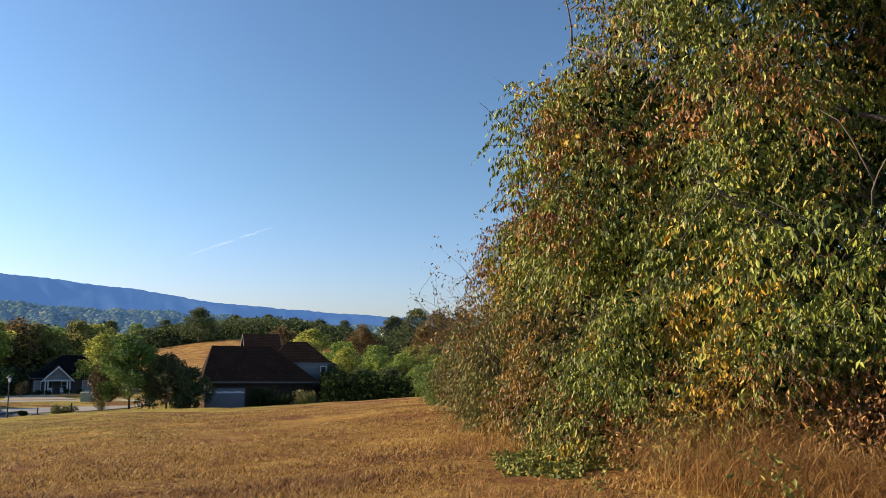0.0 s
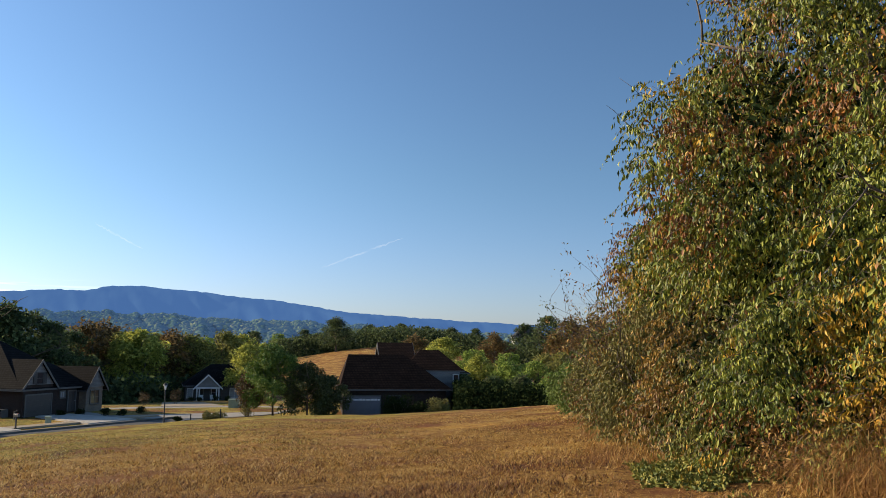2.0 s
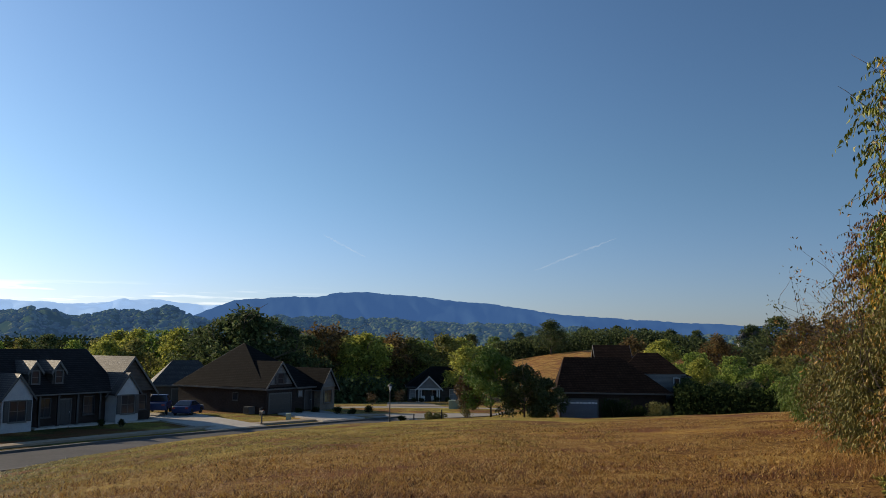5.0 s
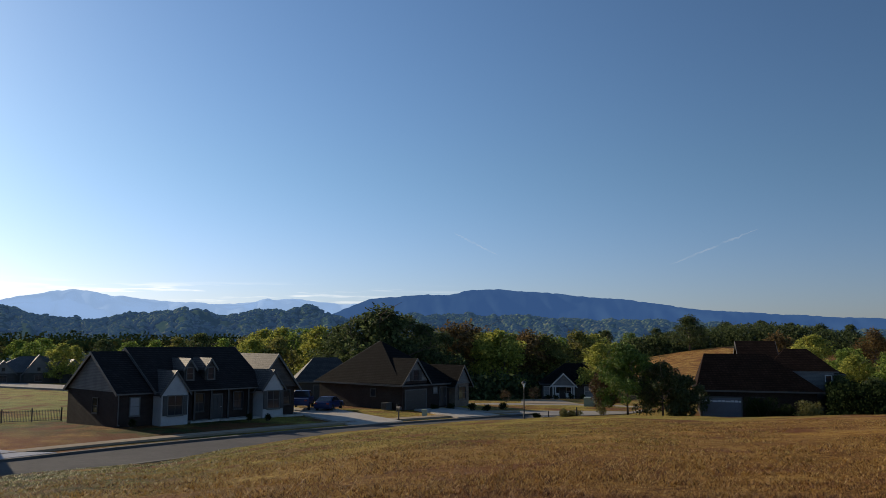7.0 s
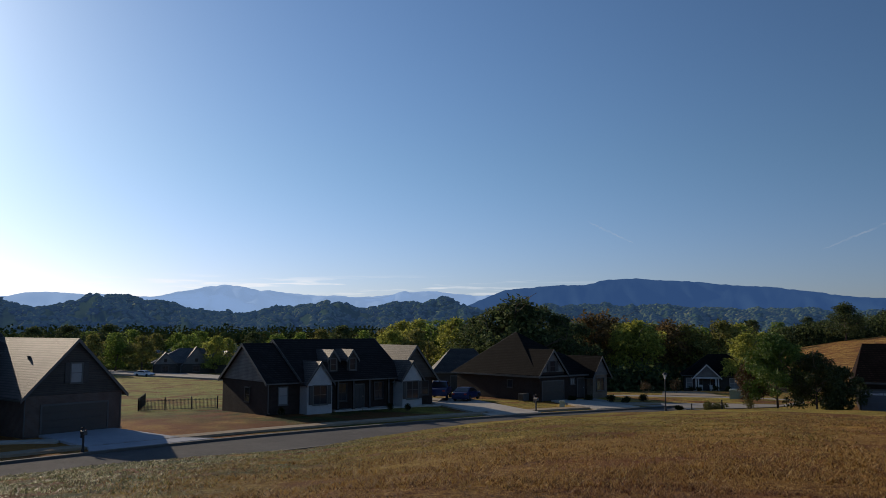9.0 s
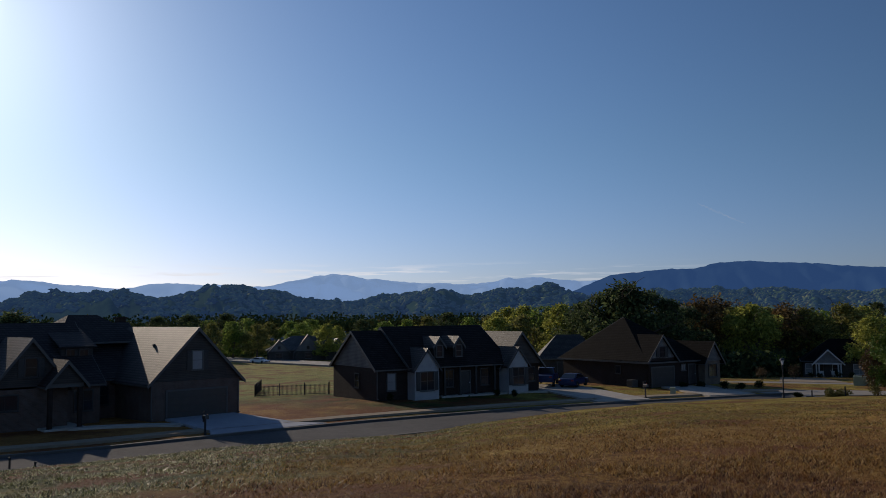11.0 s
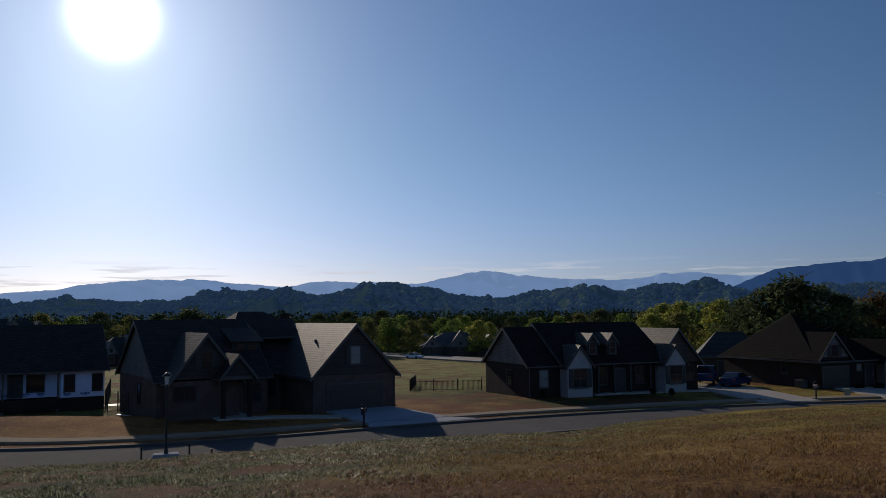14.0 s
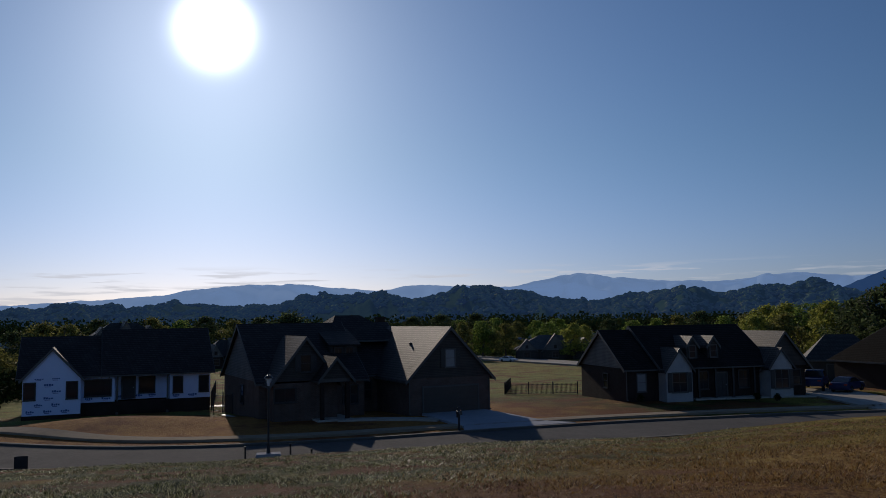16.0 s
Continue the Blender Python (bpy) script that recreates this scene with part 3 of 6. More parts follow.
MOUNTAIN = [(-40, 0.9), (3.8, 1.26), (6.8, 1.40), (13.8, 1.80), (17.3, 2.17), (20.1, 2.62), (25.6, 3.09), (29.0, 3.37), (31.2, 3.36), (32.7, 2.95),
            (35.3, 3.01), (38.2, 2.67), (39.6, 2.2), (41.5, 1.3), (44, 0.4), (47, -0.3)]
FAR = [(34, 2.0), (39.1, 2.34), (41.4, 2.43), (43.1, 2.59), (44.7, 2.54), (47.3, 2.32), (49.9, 2.29), (53.6, 2.54), (56.1, 2.86), (57.4, 3.00),
       (58.7, 2.82), (61.5, 2.24), (65.9, 2.25), (68.5, 2.42), (69.6, 2.32), (71.2, 2.00), (74.1, 2.23), (76.2, 2.45), (78.8, 2.57),
       (83.6, 2.21), (86.5, 1.77), (88.9, 1.60), (95.3, 1.2), (110, 1.5), (140, 1.0)]


def fractal(x, y, octaves, seed):
    rng = np.random.RandomState(seed)
    out = np.zeros_like(x)
    for o in range(octaves):
        a, b, c, d = rng.rand(4) * 6.28
        f = 1.9 ** o
        out += (np.sin(f * (x * math.cos(a) + y * math.sin(a)) + b + 1.7 * np.sin(f * 0.7 * (y * math.cos(c) - x * math.sin(c)) + d))) / 1.7 ** o
    return out


def ridge(name, profile, foot, crest, az0, az1, step, rings, lumps, mat, label, extra=0.0, seed=1, folds=0.07):
    az = np.arange(az0, az1, step)
    t = np.linspace(0, 1.15, rings)
    A, T = np.meshgrid(az, t, indexing="ij")
    wobble = 1 + 0.05 * fractal(A * 0.35, T * 2, 4, seed)
    D = (foot + (crest - foot) * T) * wobble
    top = 1.6 + crest * np.tan(np.radians(along(profile, A) - extra))
    low = -14.0
    rise = np.where(T <= 1, np.sin(np.clip(T, 0, 1) * math.pi / 2) ** 1.3, 1 - (T - 1) * 1.2)
    Z = low + (top * wobble - low) * rise + lumps * fractal(A * 2.4, T * 9, 4, seed + 3) * np.clip(T * 4, 0, 1)
    Z += (top - low) * folds * fractal(A * 0.8, T * 5, 3, seed + 9) * np.sin(np.clip(T, 0, 1) * math.pi)
    X, Y = -np.sin(np.radians(A)) * D, np.cos(np.radians(A)) * D
    n, m = A.shape
    i, j = np.meshgrid(np.arange(n - 1), np.arange(m - 1), indexing="ij")
    quads = np.stack([i * m + j, (i + 1) * m + j, (i + 1) * m + j + 1, i * m + j + 1], -1).reshape(-1, 4)
    ob = new(name, array_mesh(name, np.stack([X, Y, Z], -1).reshape(-1, 3), quads, mat, True))
    return tagged(ob, label, "hill", kind="structure")


# the farthest range gets its pallor from painted, glowing haze
ridge("backdrop_far_mountains", FAR, 4100, 4700, 33, 140, 0.12, 24, 3.0, M_FAR, "far mountain range, its pale blue haze painted and glowing", seed=5)
# this ridge is blue only by haze put into its colour and glow
ridge("backdrop_mountain", MOUNTAIN, 2600, 3700, -40, 47, 0.12, 36, 2.0, M_MOUNTAIN, "long wooded mountain ridge behind the hills, glowing haze blue", seed=7, folds=0.006)
ridge("backdrop_hills", HILL, 520, 1150, -60, 150, 0.14, 46, 1.6, M_HILL, "wooded hills with a bluish haze glow", 0.4, seed=2, folds=0.13)


# ---- street ----
KERB = [(-74, -26), (-66, -14), (-58.8, -5.2), (-54.2, 1.2), (-51.6, 7.5), (-50.3, 14.8), (-50.0, 22.6), (-49.7, 29.4), (-48.9, 37),
        (-46.6, 49), (-44.0, 58), (-40.8, 66.5), (-37.6, 75)]


def smooth_line(points, step=1.0):
    pts = [Vector((*p, 0)) for p in points]
    out = []
    for i in range(len(pts) - 1):
        p0, p1, p2, p3 = pts[max(i - 1, 0)], pts[i], pts[i + 1], pts[min(i + 2, len(pts) - 1)]
        n = max(2, int((p2 - p1).length / step))
        for k in range(n):
            t = k / n
            out.append(0.5 * ((2 * p1) + (p2 - p0) * t + (2 * p0 - 5 * p1 + 4 * p2 - p3) * t * t + (3 * p1 - p0 - 3 * p2 + p3) * t ** 3))
    return out + [pts[-1]]


KLINE = smooth_line(KERB)


def strip(name, line, a, b, z_low, z_top, mat, label, shift=0.0):
    """A slab along a line, from a to b metres to its right (towards the meadow), with real thickness."""
    s = Shape()
    rows = []
    for i, p in enumerate(line):
        d = (line[min(i + 1, len(line) - 1)] - line[max(i - 1, 0)]).normalized()
        r = Vector((d.y, -d.x, 0))
        pa, pb = p + r * a, p + r * b
        ga, gb = float(base_level(pa.x, pa.y)) + shift, float(base_level(pb.x, pb.y)) + shift
        rows.append([pa + Vector((0, 0, ga + z_low)), pa + Vector((0, 0, ga + z_top)), pb + Vector((0, 0, gb + z_top)), pb + Vector((0, 0, gb + z_low))])
    verts = [v for q in rows for v in q]
    faces = [(i * 4 + k, i * 4 + k + 1, i * 4 + k + 5, i * 4 + k + 4) for i in range(len(rows) - 1) for k in range(3)]
    faces += [(0, 1, 2, 3), tuple(range(len(verts) - 4, len(verts)))]
    ob = new(name, s.add(verts, faces).mesh(name, mat))
    return tagged(ob, label, name.split("_")[0], kind="structure")


strip("road", KLINE, 0.0, 6.6, -0.3, 0.05, M_ASPHALT, "grey asphalt residential street with a gentle bend")
strip("kerb_far", KLINE, -0.32, 0.0, -0.3, 0.19, M_KERB, "low concrete kerb along the lawns")
strip("kerb_near", KLINE, 6.6, 6.9, -0.3, 0.07, M_KERB, "low concrete kerb along the meadow")
strip("pavement", KLINE, -4.1, -2.7, -0.3, 0.16, M_WALKWAY, "tan concrete pavement beside the street")


# ---- houses ----
def ring(x0, x1, z0, z1, w, y0, y1):
    """A rectangular frame of width w round an opening."""
    v = [(x, y, z) for y in (y0, y1) for e in (w, 0) for x, z in ((x0 - e, z0 - e), (x1 + e, z0 - e), (x1 + e, z1 + e), (x0 - e, z1 + e))]
    f = []
    for i in range(4):
        j = (i + 1) % 4
        f += [(i, j, 4 + j, 4 + i), (8 + i, 12 + i, 12 + j, 8 + j), (i, 8 + i, 8 + j, j), (4 + i, 4 + j, 12 + j, 12 + i)]
    return Shape().add(v, f)


class House:
    """Local metres: x along the front to the viewer's right, y to the back, z up from the ground at the front corner."""

    def __init__(self, at, turn, label, wall, roof, z=None):
        self.base = thing("house", (at[0], at[1], gz(*at) if z is None else z), 90 + turn, label, "house", "houses along the street")
        self.wall_mat, self.roof_mat = wall, roof

    def walls(self, x0, x1, y0, y1, h, mat=None, z0=-0.6):
        s = Shape().box(x0, x1, y0, y1, z0, h)
        return s.part("wall", mat or self.wall_mat, self.base)

    def gable(self, x0, x1, y0, y1, eave, top, along_axis, over=0.35, end=0.3, mat=None, face=None, trim=M_TRIM, front_only=False):
        """A gable roof with thickness, barge boards and the triangular walls under it."""
        a0, a1, b0, b1 = (y0, y1, x0, x1) if along_axis == "x" else (x0, x1, y0, y1)
        mid, pitch = (a0 + a1) / 2, (top - eave) / ((a1 - a0) / 2)
        lo, t = eave - over * pitch, 0.16
        chevron = [(a0 - over, lo + t), (mid, top + t), (a1 + over, lo + t), (a1 + over, lo), (mid, top), (a0 - over, lo)]
        roof = Shape().prism(chevron, along_axis, b0 - end, b1 + (0 if front_only else end)).part("roof", mat or self.roof_mat, self.base)
        board = [(a0 - over - 0.02, lo + t - 0.02), (mid, top + t + 0.01), (a1 + over + 0.02, lo + t - 0.02), (a1 + over + 0.02, lo - 0.14), (mid, top - 0.12),
                 (a0 - over - 0.02, lo - 0.14)]
        for e0, e1 in [(b0 - end - 0.04, b0 - end)] + ([] if front_only else [(b1 + end, b1 + end + 0.04)]):
            Shape().prism(board, along_axis, e0, e1).part("barge_board", trim, roof)
        tri = [(a0, eave - 0.02), (a1, eave - 0.02), (mid, top - 0.01)]
        for e0, e1 in [(b0 - 0.03, b0 + 0.12)] + ([] if front_only else [(b1 - 0.12, b1 + 0.03)]):
            Shape().prism(tri, along_axis, e0, e1).part("gable_wall", face or self.wall_mat, self.base)
        # gutters
        for s0 in (a0 - over, a1 + over):
            Shape().prism([(s0 - 0.06, lo - 0.02), (s0 + 0.06, lo - 0.02), (s0 + 0.06, lo + 0.1), (s0 - 0.06, lo + 0.1)], along_axis,
                          b0 - end, b1 + (0 if front_only else end)).part("gutter", trim, roof)
        return roof

    def hip(self, x0, x1, y0, y1, eave, top, ridge0, ridge1, over=0.4, mat=None):
        """A hipped roof; ridge0 and ridge1 are the (x, y) ends of its ridge."""
        t = 0.14
        x0, x1, y0, y1 = x0 - over, x1 + over, y0 - over, y1 + over
        v = [(x0, y0, eave), (x1, y0, eave), (x1, y1, eave), (x0, y1, eave), (x0, y0, eave + t), (x1, y0, eave + t), (x1, y1, eave + t), (x0, y1, eave + t),
             (*ridge0, top), (*ridge1, top)]
        along_x = abs(ridge1[0] - ridge0[0]) >= abs(ridge1[1] - ridge0[1])
        sides = [(4, 5, 9, 8), (5, 6, 9), (6, 7, 8, 9), (7, 4, 8)] if along_x else [(4, 5, 8), (5, 6, 9, 8), (6, 7, 9), (7, 4, 8, 9)]
        s = Shape().add(v, [(3, 2, 1, 0), (0, 1, 5, 4), (1, 2, 6, 5), (2, 3, 7, 6), (3, 0, 4, 7)] + sides)
        roof = s.part("roof", mat or self.roof_mat, self.base)
        g = Shape()
        for q in ((x0 - 0.05, x1 + 0.05, y0 - 0.06, y0), (x0 - 0.05, x1 + 0.05, y1, y1 + 0.06), (x0 - 0.06, x0, y0, y1), (x1, x1 + 0.06, y0, y1)):
            g.box(*q, eave - 0.02, eave + t)
        g.part("gutter", M_TRIM, roof)
        return roof

    def frame_of(self, side, a, plane):
        """The pose of something on a wall: x to the right as seen from outside, y into the wall."""
        return {"front": pose(a, plane, 0), "left": pose(plane, a, 0, 0, 0, -90), "right": pose(plane, a, 0, 0, 0, 90)}[side]

    def window(self, side, a, plane, z0, z1, w, bars=(1, 1), glass=None, trim=M_WHITE, shutters=None):
        m, h = self.frame_of(side, a, plane), w / 2
        ob = ring(-h, h, z0, z1, 0.09, -0.06, 0.05).part("window", trim, self.base)
        ob.matrix_local = m
        for k in range(1, bars[0] + 1):
            x = -h + w * k / (bars[0] + 1)
            Shape().box(x - 0.02, x + 0.02, -0.03, 0.03, z0, z1).part("glazing_bar", trim, ob)
        for k in range(1, bars[1] + 1):
            z = z0 + (z1 - z0) * k / (bars[1] + 1)
            Shape().box(-h, h, -0.036, 0.028, z - 0.02, z + 0.02).part("glazing_bar", trim, ob)
        Shape().box(-h, h, -0.015, 0.02, z0, z1).part("pane", glass or M_GLASS, ob)
        Shape().box(-h - 0.12, h + 0.12, -0.1, -0.06, z0 - 0.14, z0 - 0.08).part("sill", trim, ob)
        if shutters:
            for x0 in (-h - 0.1 - 0.38, h + 0.1):
                q = Shape().box(x0, x0 + 0.38, -0.07, -0.01, z0 - 0.05, z1 + 0.05)
                for k in range(9):
                    z = z0 + 0.03 + (z1 - z0 - 0.06) * k / 9
                    q.box(x0 + 0.05, x0 + 0.33, -0.085, -0.07, z, z + (z1 - z0) / 14)
                c = q.part("shutter", shutters, self.base)
                c.matrix_local = m
        return ob

    def garage_door(self, side, a, plane, w, h, mat, lights=False):
        m = self.frame_of(side, a, plane)
        ob = Shape().box(-w / 2, w / 2, -0.015, 0.02, 0, h).part("garage_door", mat, self.base)
        ob.matrix_local = m
        for r in range(4):
            z0, z1 = h * r / 4 + 0.012, h * (r + 1) / 4 - 0.012
            Shape().prism([(-w / 2 + 0.02, z0), (w / 2 - 0.02, z0), (w / 2 - 0.02, z1), (-w / 2 + 0.02, z1)], "y", -0.045, -0.015).part("panel", mat, ob)
        f = Shape()
        for q in ((-w / 2 - 0.12, -w / 2, 0, h + 0.12), (w / 2, w / 2 + 0.12, 0, h + 0.12), (-w / 2, w / 2, h, h + 0.12)):
            f.box(q[0], q[1], -0.07, 0.02, q[2], q[3])
        f.part("door_frame", M_TRIM, ob)
        if lights:
            for k in range(3):
                x = -w / 2 + w * (k + 0.5) / 3
                for j in (-1.5, -0.5, 0.5, 1.5):
                    Shape().prism([(x + j * 0.34 - 0.15, h - 0.42), (x + j * 0.34 + 0.15, h - 0.42), (x + j * 0.34 + 0.15, h - 0.22 - abs(j) * 0.03),
                                   (x + j * 0.34 - 0.15, h - 0.22 - abs(j) * 0.03)], "y", -0.055, -0.045).part("pane", M_LAMP_GLASS, ob)
        return ob

    def door(self, side, a, plane, w=1.0, h=2.1, mat=M_DARK, z=0.15):
        m = self.frame_of(side, a, plane)
        s = Shape().box(-w / 2, w / 2, -0.04, 0.02, z, z + h)
        for x0, x1 in ((-w / 2 + 0.12, -0.05), (0.05, w / 2 - 0.12)):
            s.box(x0, x1, -0.055, -0.04, z + 0.2, z + 0.9)
            s.box(x0, x1, -0.055, -0.04, z + 1.0, z + h - 0.2)
        ob = s.part("door", mat, self.base)
        ob.matrix_local = m
        f = Shape()
        for q in ((-w / 2 - 0.12, -w / 2, z, z + h + 0.12), (w / 2, w / 2 + 0.12, z, z + h + 0.12), (-w / 2, w / 2, z + h, z + h + 0.12)):
            f.box(q[0], q[1], -0.07, 0.02, q[2], q[3])
        f.part("door_frame", M_TRIM, ob)
        Shape().turned([(0.03, z + 1.0), (0.04, z + 1.03), (0.03, z + 1.06)], 8, (w / 2 - 0.08, -0.08)).part("door_knob", M_LAMP_GLASS, ob)
        return ob

    def post(self, x, y, h, mat=M_WHITE, r=0.1):
        s = Shape().box(x - r, x + r, y - r, y + r, -0.2, h)
        s.box(x - r - 0.04, x + r + 0.04, y - r - 0.04, y + r + 0.04, 0, 0.14).box(x - r - 0.04, x + r + 0.04, y - r - 0.04, y + r + 0.04, h - 0.12, h)
        s.part("porch_post", mat, self.base)

    def downspout(self, x, y, h):
        Shape().box(x - 0.04, x + 0.04, y - 0.05, y, 0.1, h).box(x - 0.04, x + 0.04, y - 0.3, y - 0.05, 0.1, 0.18).part("downspout", M_TRIM, self.base)

    def vent(self, x, y, z):
        Shape().turned([(0.07, z - 0.35), (0.07, z - 0.1), (0.13, z - 0.08), (0.13, z + 0.0), (0.03, z + 0.03)], 10, (x, y)).part("roof_vent", M_DARK, self.base)


def corner_house():
    """Brick house with a two-car garage whose gable faces the street, opposite the nearest lantern."""
    h = House((-61.0, 23.0), 3, "dark brick house with steep shingled roofs and front garage", M_BRICK_BROWN_VEILED, M_SHINGLE_VEILED, -5.9)
    h.walls(0, 7.3, 0, 16.0, 2.85)
    h.gable(0, 7.3, 0, 14.6, 2.9, 6.75, "y", mat=M_SHINGLE_LIT, face=M_TAN_SIDING, front_only=True)
    h.garage_door("front", 3.7, -0.02, 4.87, 2.1, M_GARAGE_DARK)
    h.window("front", 3.66, -0.04, 3.7, 5.05, 0.8, (0, 1), M_BLIND, trim=M_TRIM, shutters=M_DARK)
    h.downspout(0.05, -0.02, 2.7)
    h.downspout(7.2, -0.02, 2.7)
    # main block, ridge along the street
    h.walls(-11.0, -2.4, 3.5, 16.5, 2.85)
    h.walls(-2.4, 0.05, 6.7, 16.5, 2.85)
    h.gable(-11.0, -2.4, 3.5, 16.5, 2.9, 7.2, "x", face=M_SIDING)
    h.gable(-3.0, 3.65, 6.7, 21.5, 2.9, 7.15, "x", over=0.3)
    h.hip(-3.4, 4.0, 10.0, 20.0, 5.6, 8.0, (-1.6, 13.2), (0.8, 13.2), 0.1)
    # front gable wing and its window
    h.walls(-10.4, -5.4, 1.5, 3.5, 2.85)
    h.gable(-10.4, -5.4, 1.5, 7.6, 3.0, 6.2, "y", face=M_TAN_SIDING, mat=M_SHINGLE_LIT, front_only=True)
    h.window("front", -7.9, 1.45, 3.7, 4.9, 0.75, (0, 1), trim=M_DARK, shutters=M_DARK)
    h.window("front", -9.5, 1.48, 1.5, 2.45, 1.55, (1, 0), trim=M_DARK)
    # entrance porch
    h.gable(-7.2, -4.8, 0.0, 3.6, 3.2, 4.65, "y", 0.25, face=M_TAN_SIDING, front_only=True)
    Shape().box(-7.2, -4.8, 0.05, 3.5, 2.9, 3.2).part("porch_beam", M_TRIM, h.base)
    for x in (-7.0, -5.0):
        h.post(x, 0.25, 2.95, M_BRICK, 0.14)
    h.door("front", -6.0, 3.45)
    Shape().box(-7.4, -4.6, 0.0, 3.4, -0.2, 0.12).part("porch_floor", M_CONCRETE, h.base)
    h.window("front", -3.6, 3.48, 0.9, 2.3, 1.2, (1, 1), trim=M_DARK)
    h.window("front", -1.2, 6.68, 0.9, 2.3, 1.2, (1, 1), trim=M_DARK)
    # shed dormer between the gables
    Shape().box(-4.4, -2.0, 6.2, 9.6, 3.8, 5.4).part("dormer", M_TAN_SIDING, h.base)
    Shape().add([(-4.6, 5.9, 5.4), (-1.8, 5.9, 5.4), (-1.8, 9.8, 6.8), (-4.6, 9.8, 6.8), (-4.6, 5.9, 5.54), (-1.8, 5.9, 5.54), (-1.8, 9.8, 6.94), (-4.6, 9.8, 6.94)],
                [(3, 2, 1, 0), (4, 5, 6, 7), (0, 1, 5, 4), (1, 2, 6, 5), (2, 3, 7, 6), (3, 0, 4, 7)]).part("roof", M_SHINGLE_VEILED, h.base)
    for x in (-3.7, -2.7):
        h.window("front", x, 6.16, 4.65, 5.25, 0.6, (1, 0), trim=M_DARK)
    h.window("left", 9.0, -11.03, 0.9, 2.3, 0.9, (0, 1), trim=M_DARK)
    h.vent(2.2, 4.6, 5.55)
    Shape().box(3.4, 4.1, 15, 15.8, 6.2, 7.75).box(3.3, 4.2, 14.9, 15.9, 7.65, 7.8).part("chimney", M_BRICK, h.base)


def dormer_house():
    """Low brick house with two white-washed gabled bays and two dormers."""
    h = House((-61.0, 43.5), -9, "dark brick house with white gabled window bays and two dormers", M_BRICK, M_SHINGLE_DARK, -5.9)
    h.walls(0, 18.4, 0, 9.6, 2.85)
    h.gable(0, 6.0, 0, 9.6, 2.9, 6.1, "x", face=M_SIDING)
    h.gable(3.2, 14.2, -0.6, 10.4, 2.95, 6.45, "x", face=M_TAN_SIDING, over=0.3)
    h.gable(13.4, 18.4, -0.4, 9.6, 2.75, 5.8, "y", mat=M_SHINGLE_LIT, face=M_TAN_SIDING)
    for x0, x1, y, top in ((3.2, 5.75, -1.4, 4.5), (13.5, 15.85, -1.6, 4.35)):
        h.walls(x0, x1, y, 0.1, 2.8, M_STONE)
        h.gable(x0, x1, y, 3.0, 2.8, top, "y", 0.22, 0.18, face=M_STONE, mat=M_SHINGLE_LIT, trim=M_DARK, front_only=True)
        h.window("front", (x0 + x1) / 2, y - 0.02, 0.85, 2.45, 1.35, (1, 1), trim=M_TRIM, shutters=M_DARK)
    for x in (6.75, 8.9):
        Shape().box(x - 0.55, x + 0.55, 0.2, 4.4, 3.2, 4.8).part("dormer", M_TAN_SIDING, h.base)
        h.gable(x - 0.55, x + 0.55, 0.2, 4.6, 4.75, 5.5, "y", 0.15, 0.15, face=M_TAN_SIDING, mat=M_SHINGLE_LIT, front_only=True)
        h.window("front", x, 0.16, 3.75, 4.75, 0.6, (0, 1), trim=M_TRIM)
    h.window("front", 1.5, -0.03, 0.9, 2.35, 0.8, (0, 1), M_BLIND, trim=M_TRIM)
    h.window("front", 17.4, -0.03, 1.0, 2.3, 0.8, (0, 1), trim=M_DARK)
    h.window("left", 4.0, -0.03, 1.0, 2.2, 0.9, (0, 1), trim=M_DARK)
    h.door("front", 9.5, -0.04)
    h.window("front", 7.6, -0.03, 0.9, 2.4, 1.0, (1, 1), trim=M_DARK)
    h.window("front", 11.8, -0.03, 0.9, 2.4, 1.0, (1, 1), trim=M_DARK)
    for x in (6.9, 8.6, 10.4, 12.6):
        h.post(x, -0.5, 2.9, M_DARK, 0.09)
    Shape().box(6.3, 13.5, -1.0, 0.0, -0.3, 0.1).part("porch_floor", M_CONCRETE, h.base)
    h.downspout(0.05, -0.02, 2.7)


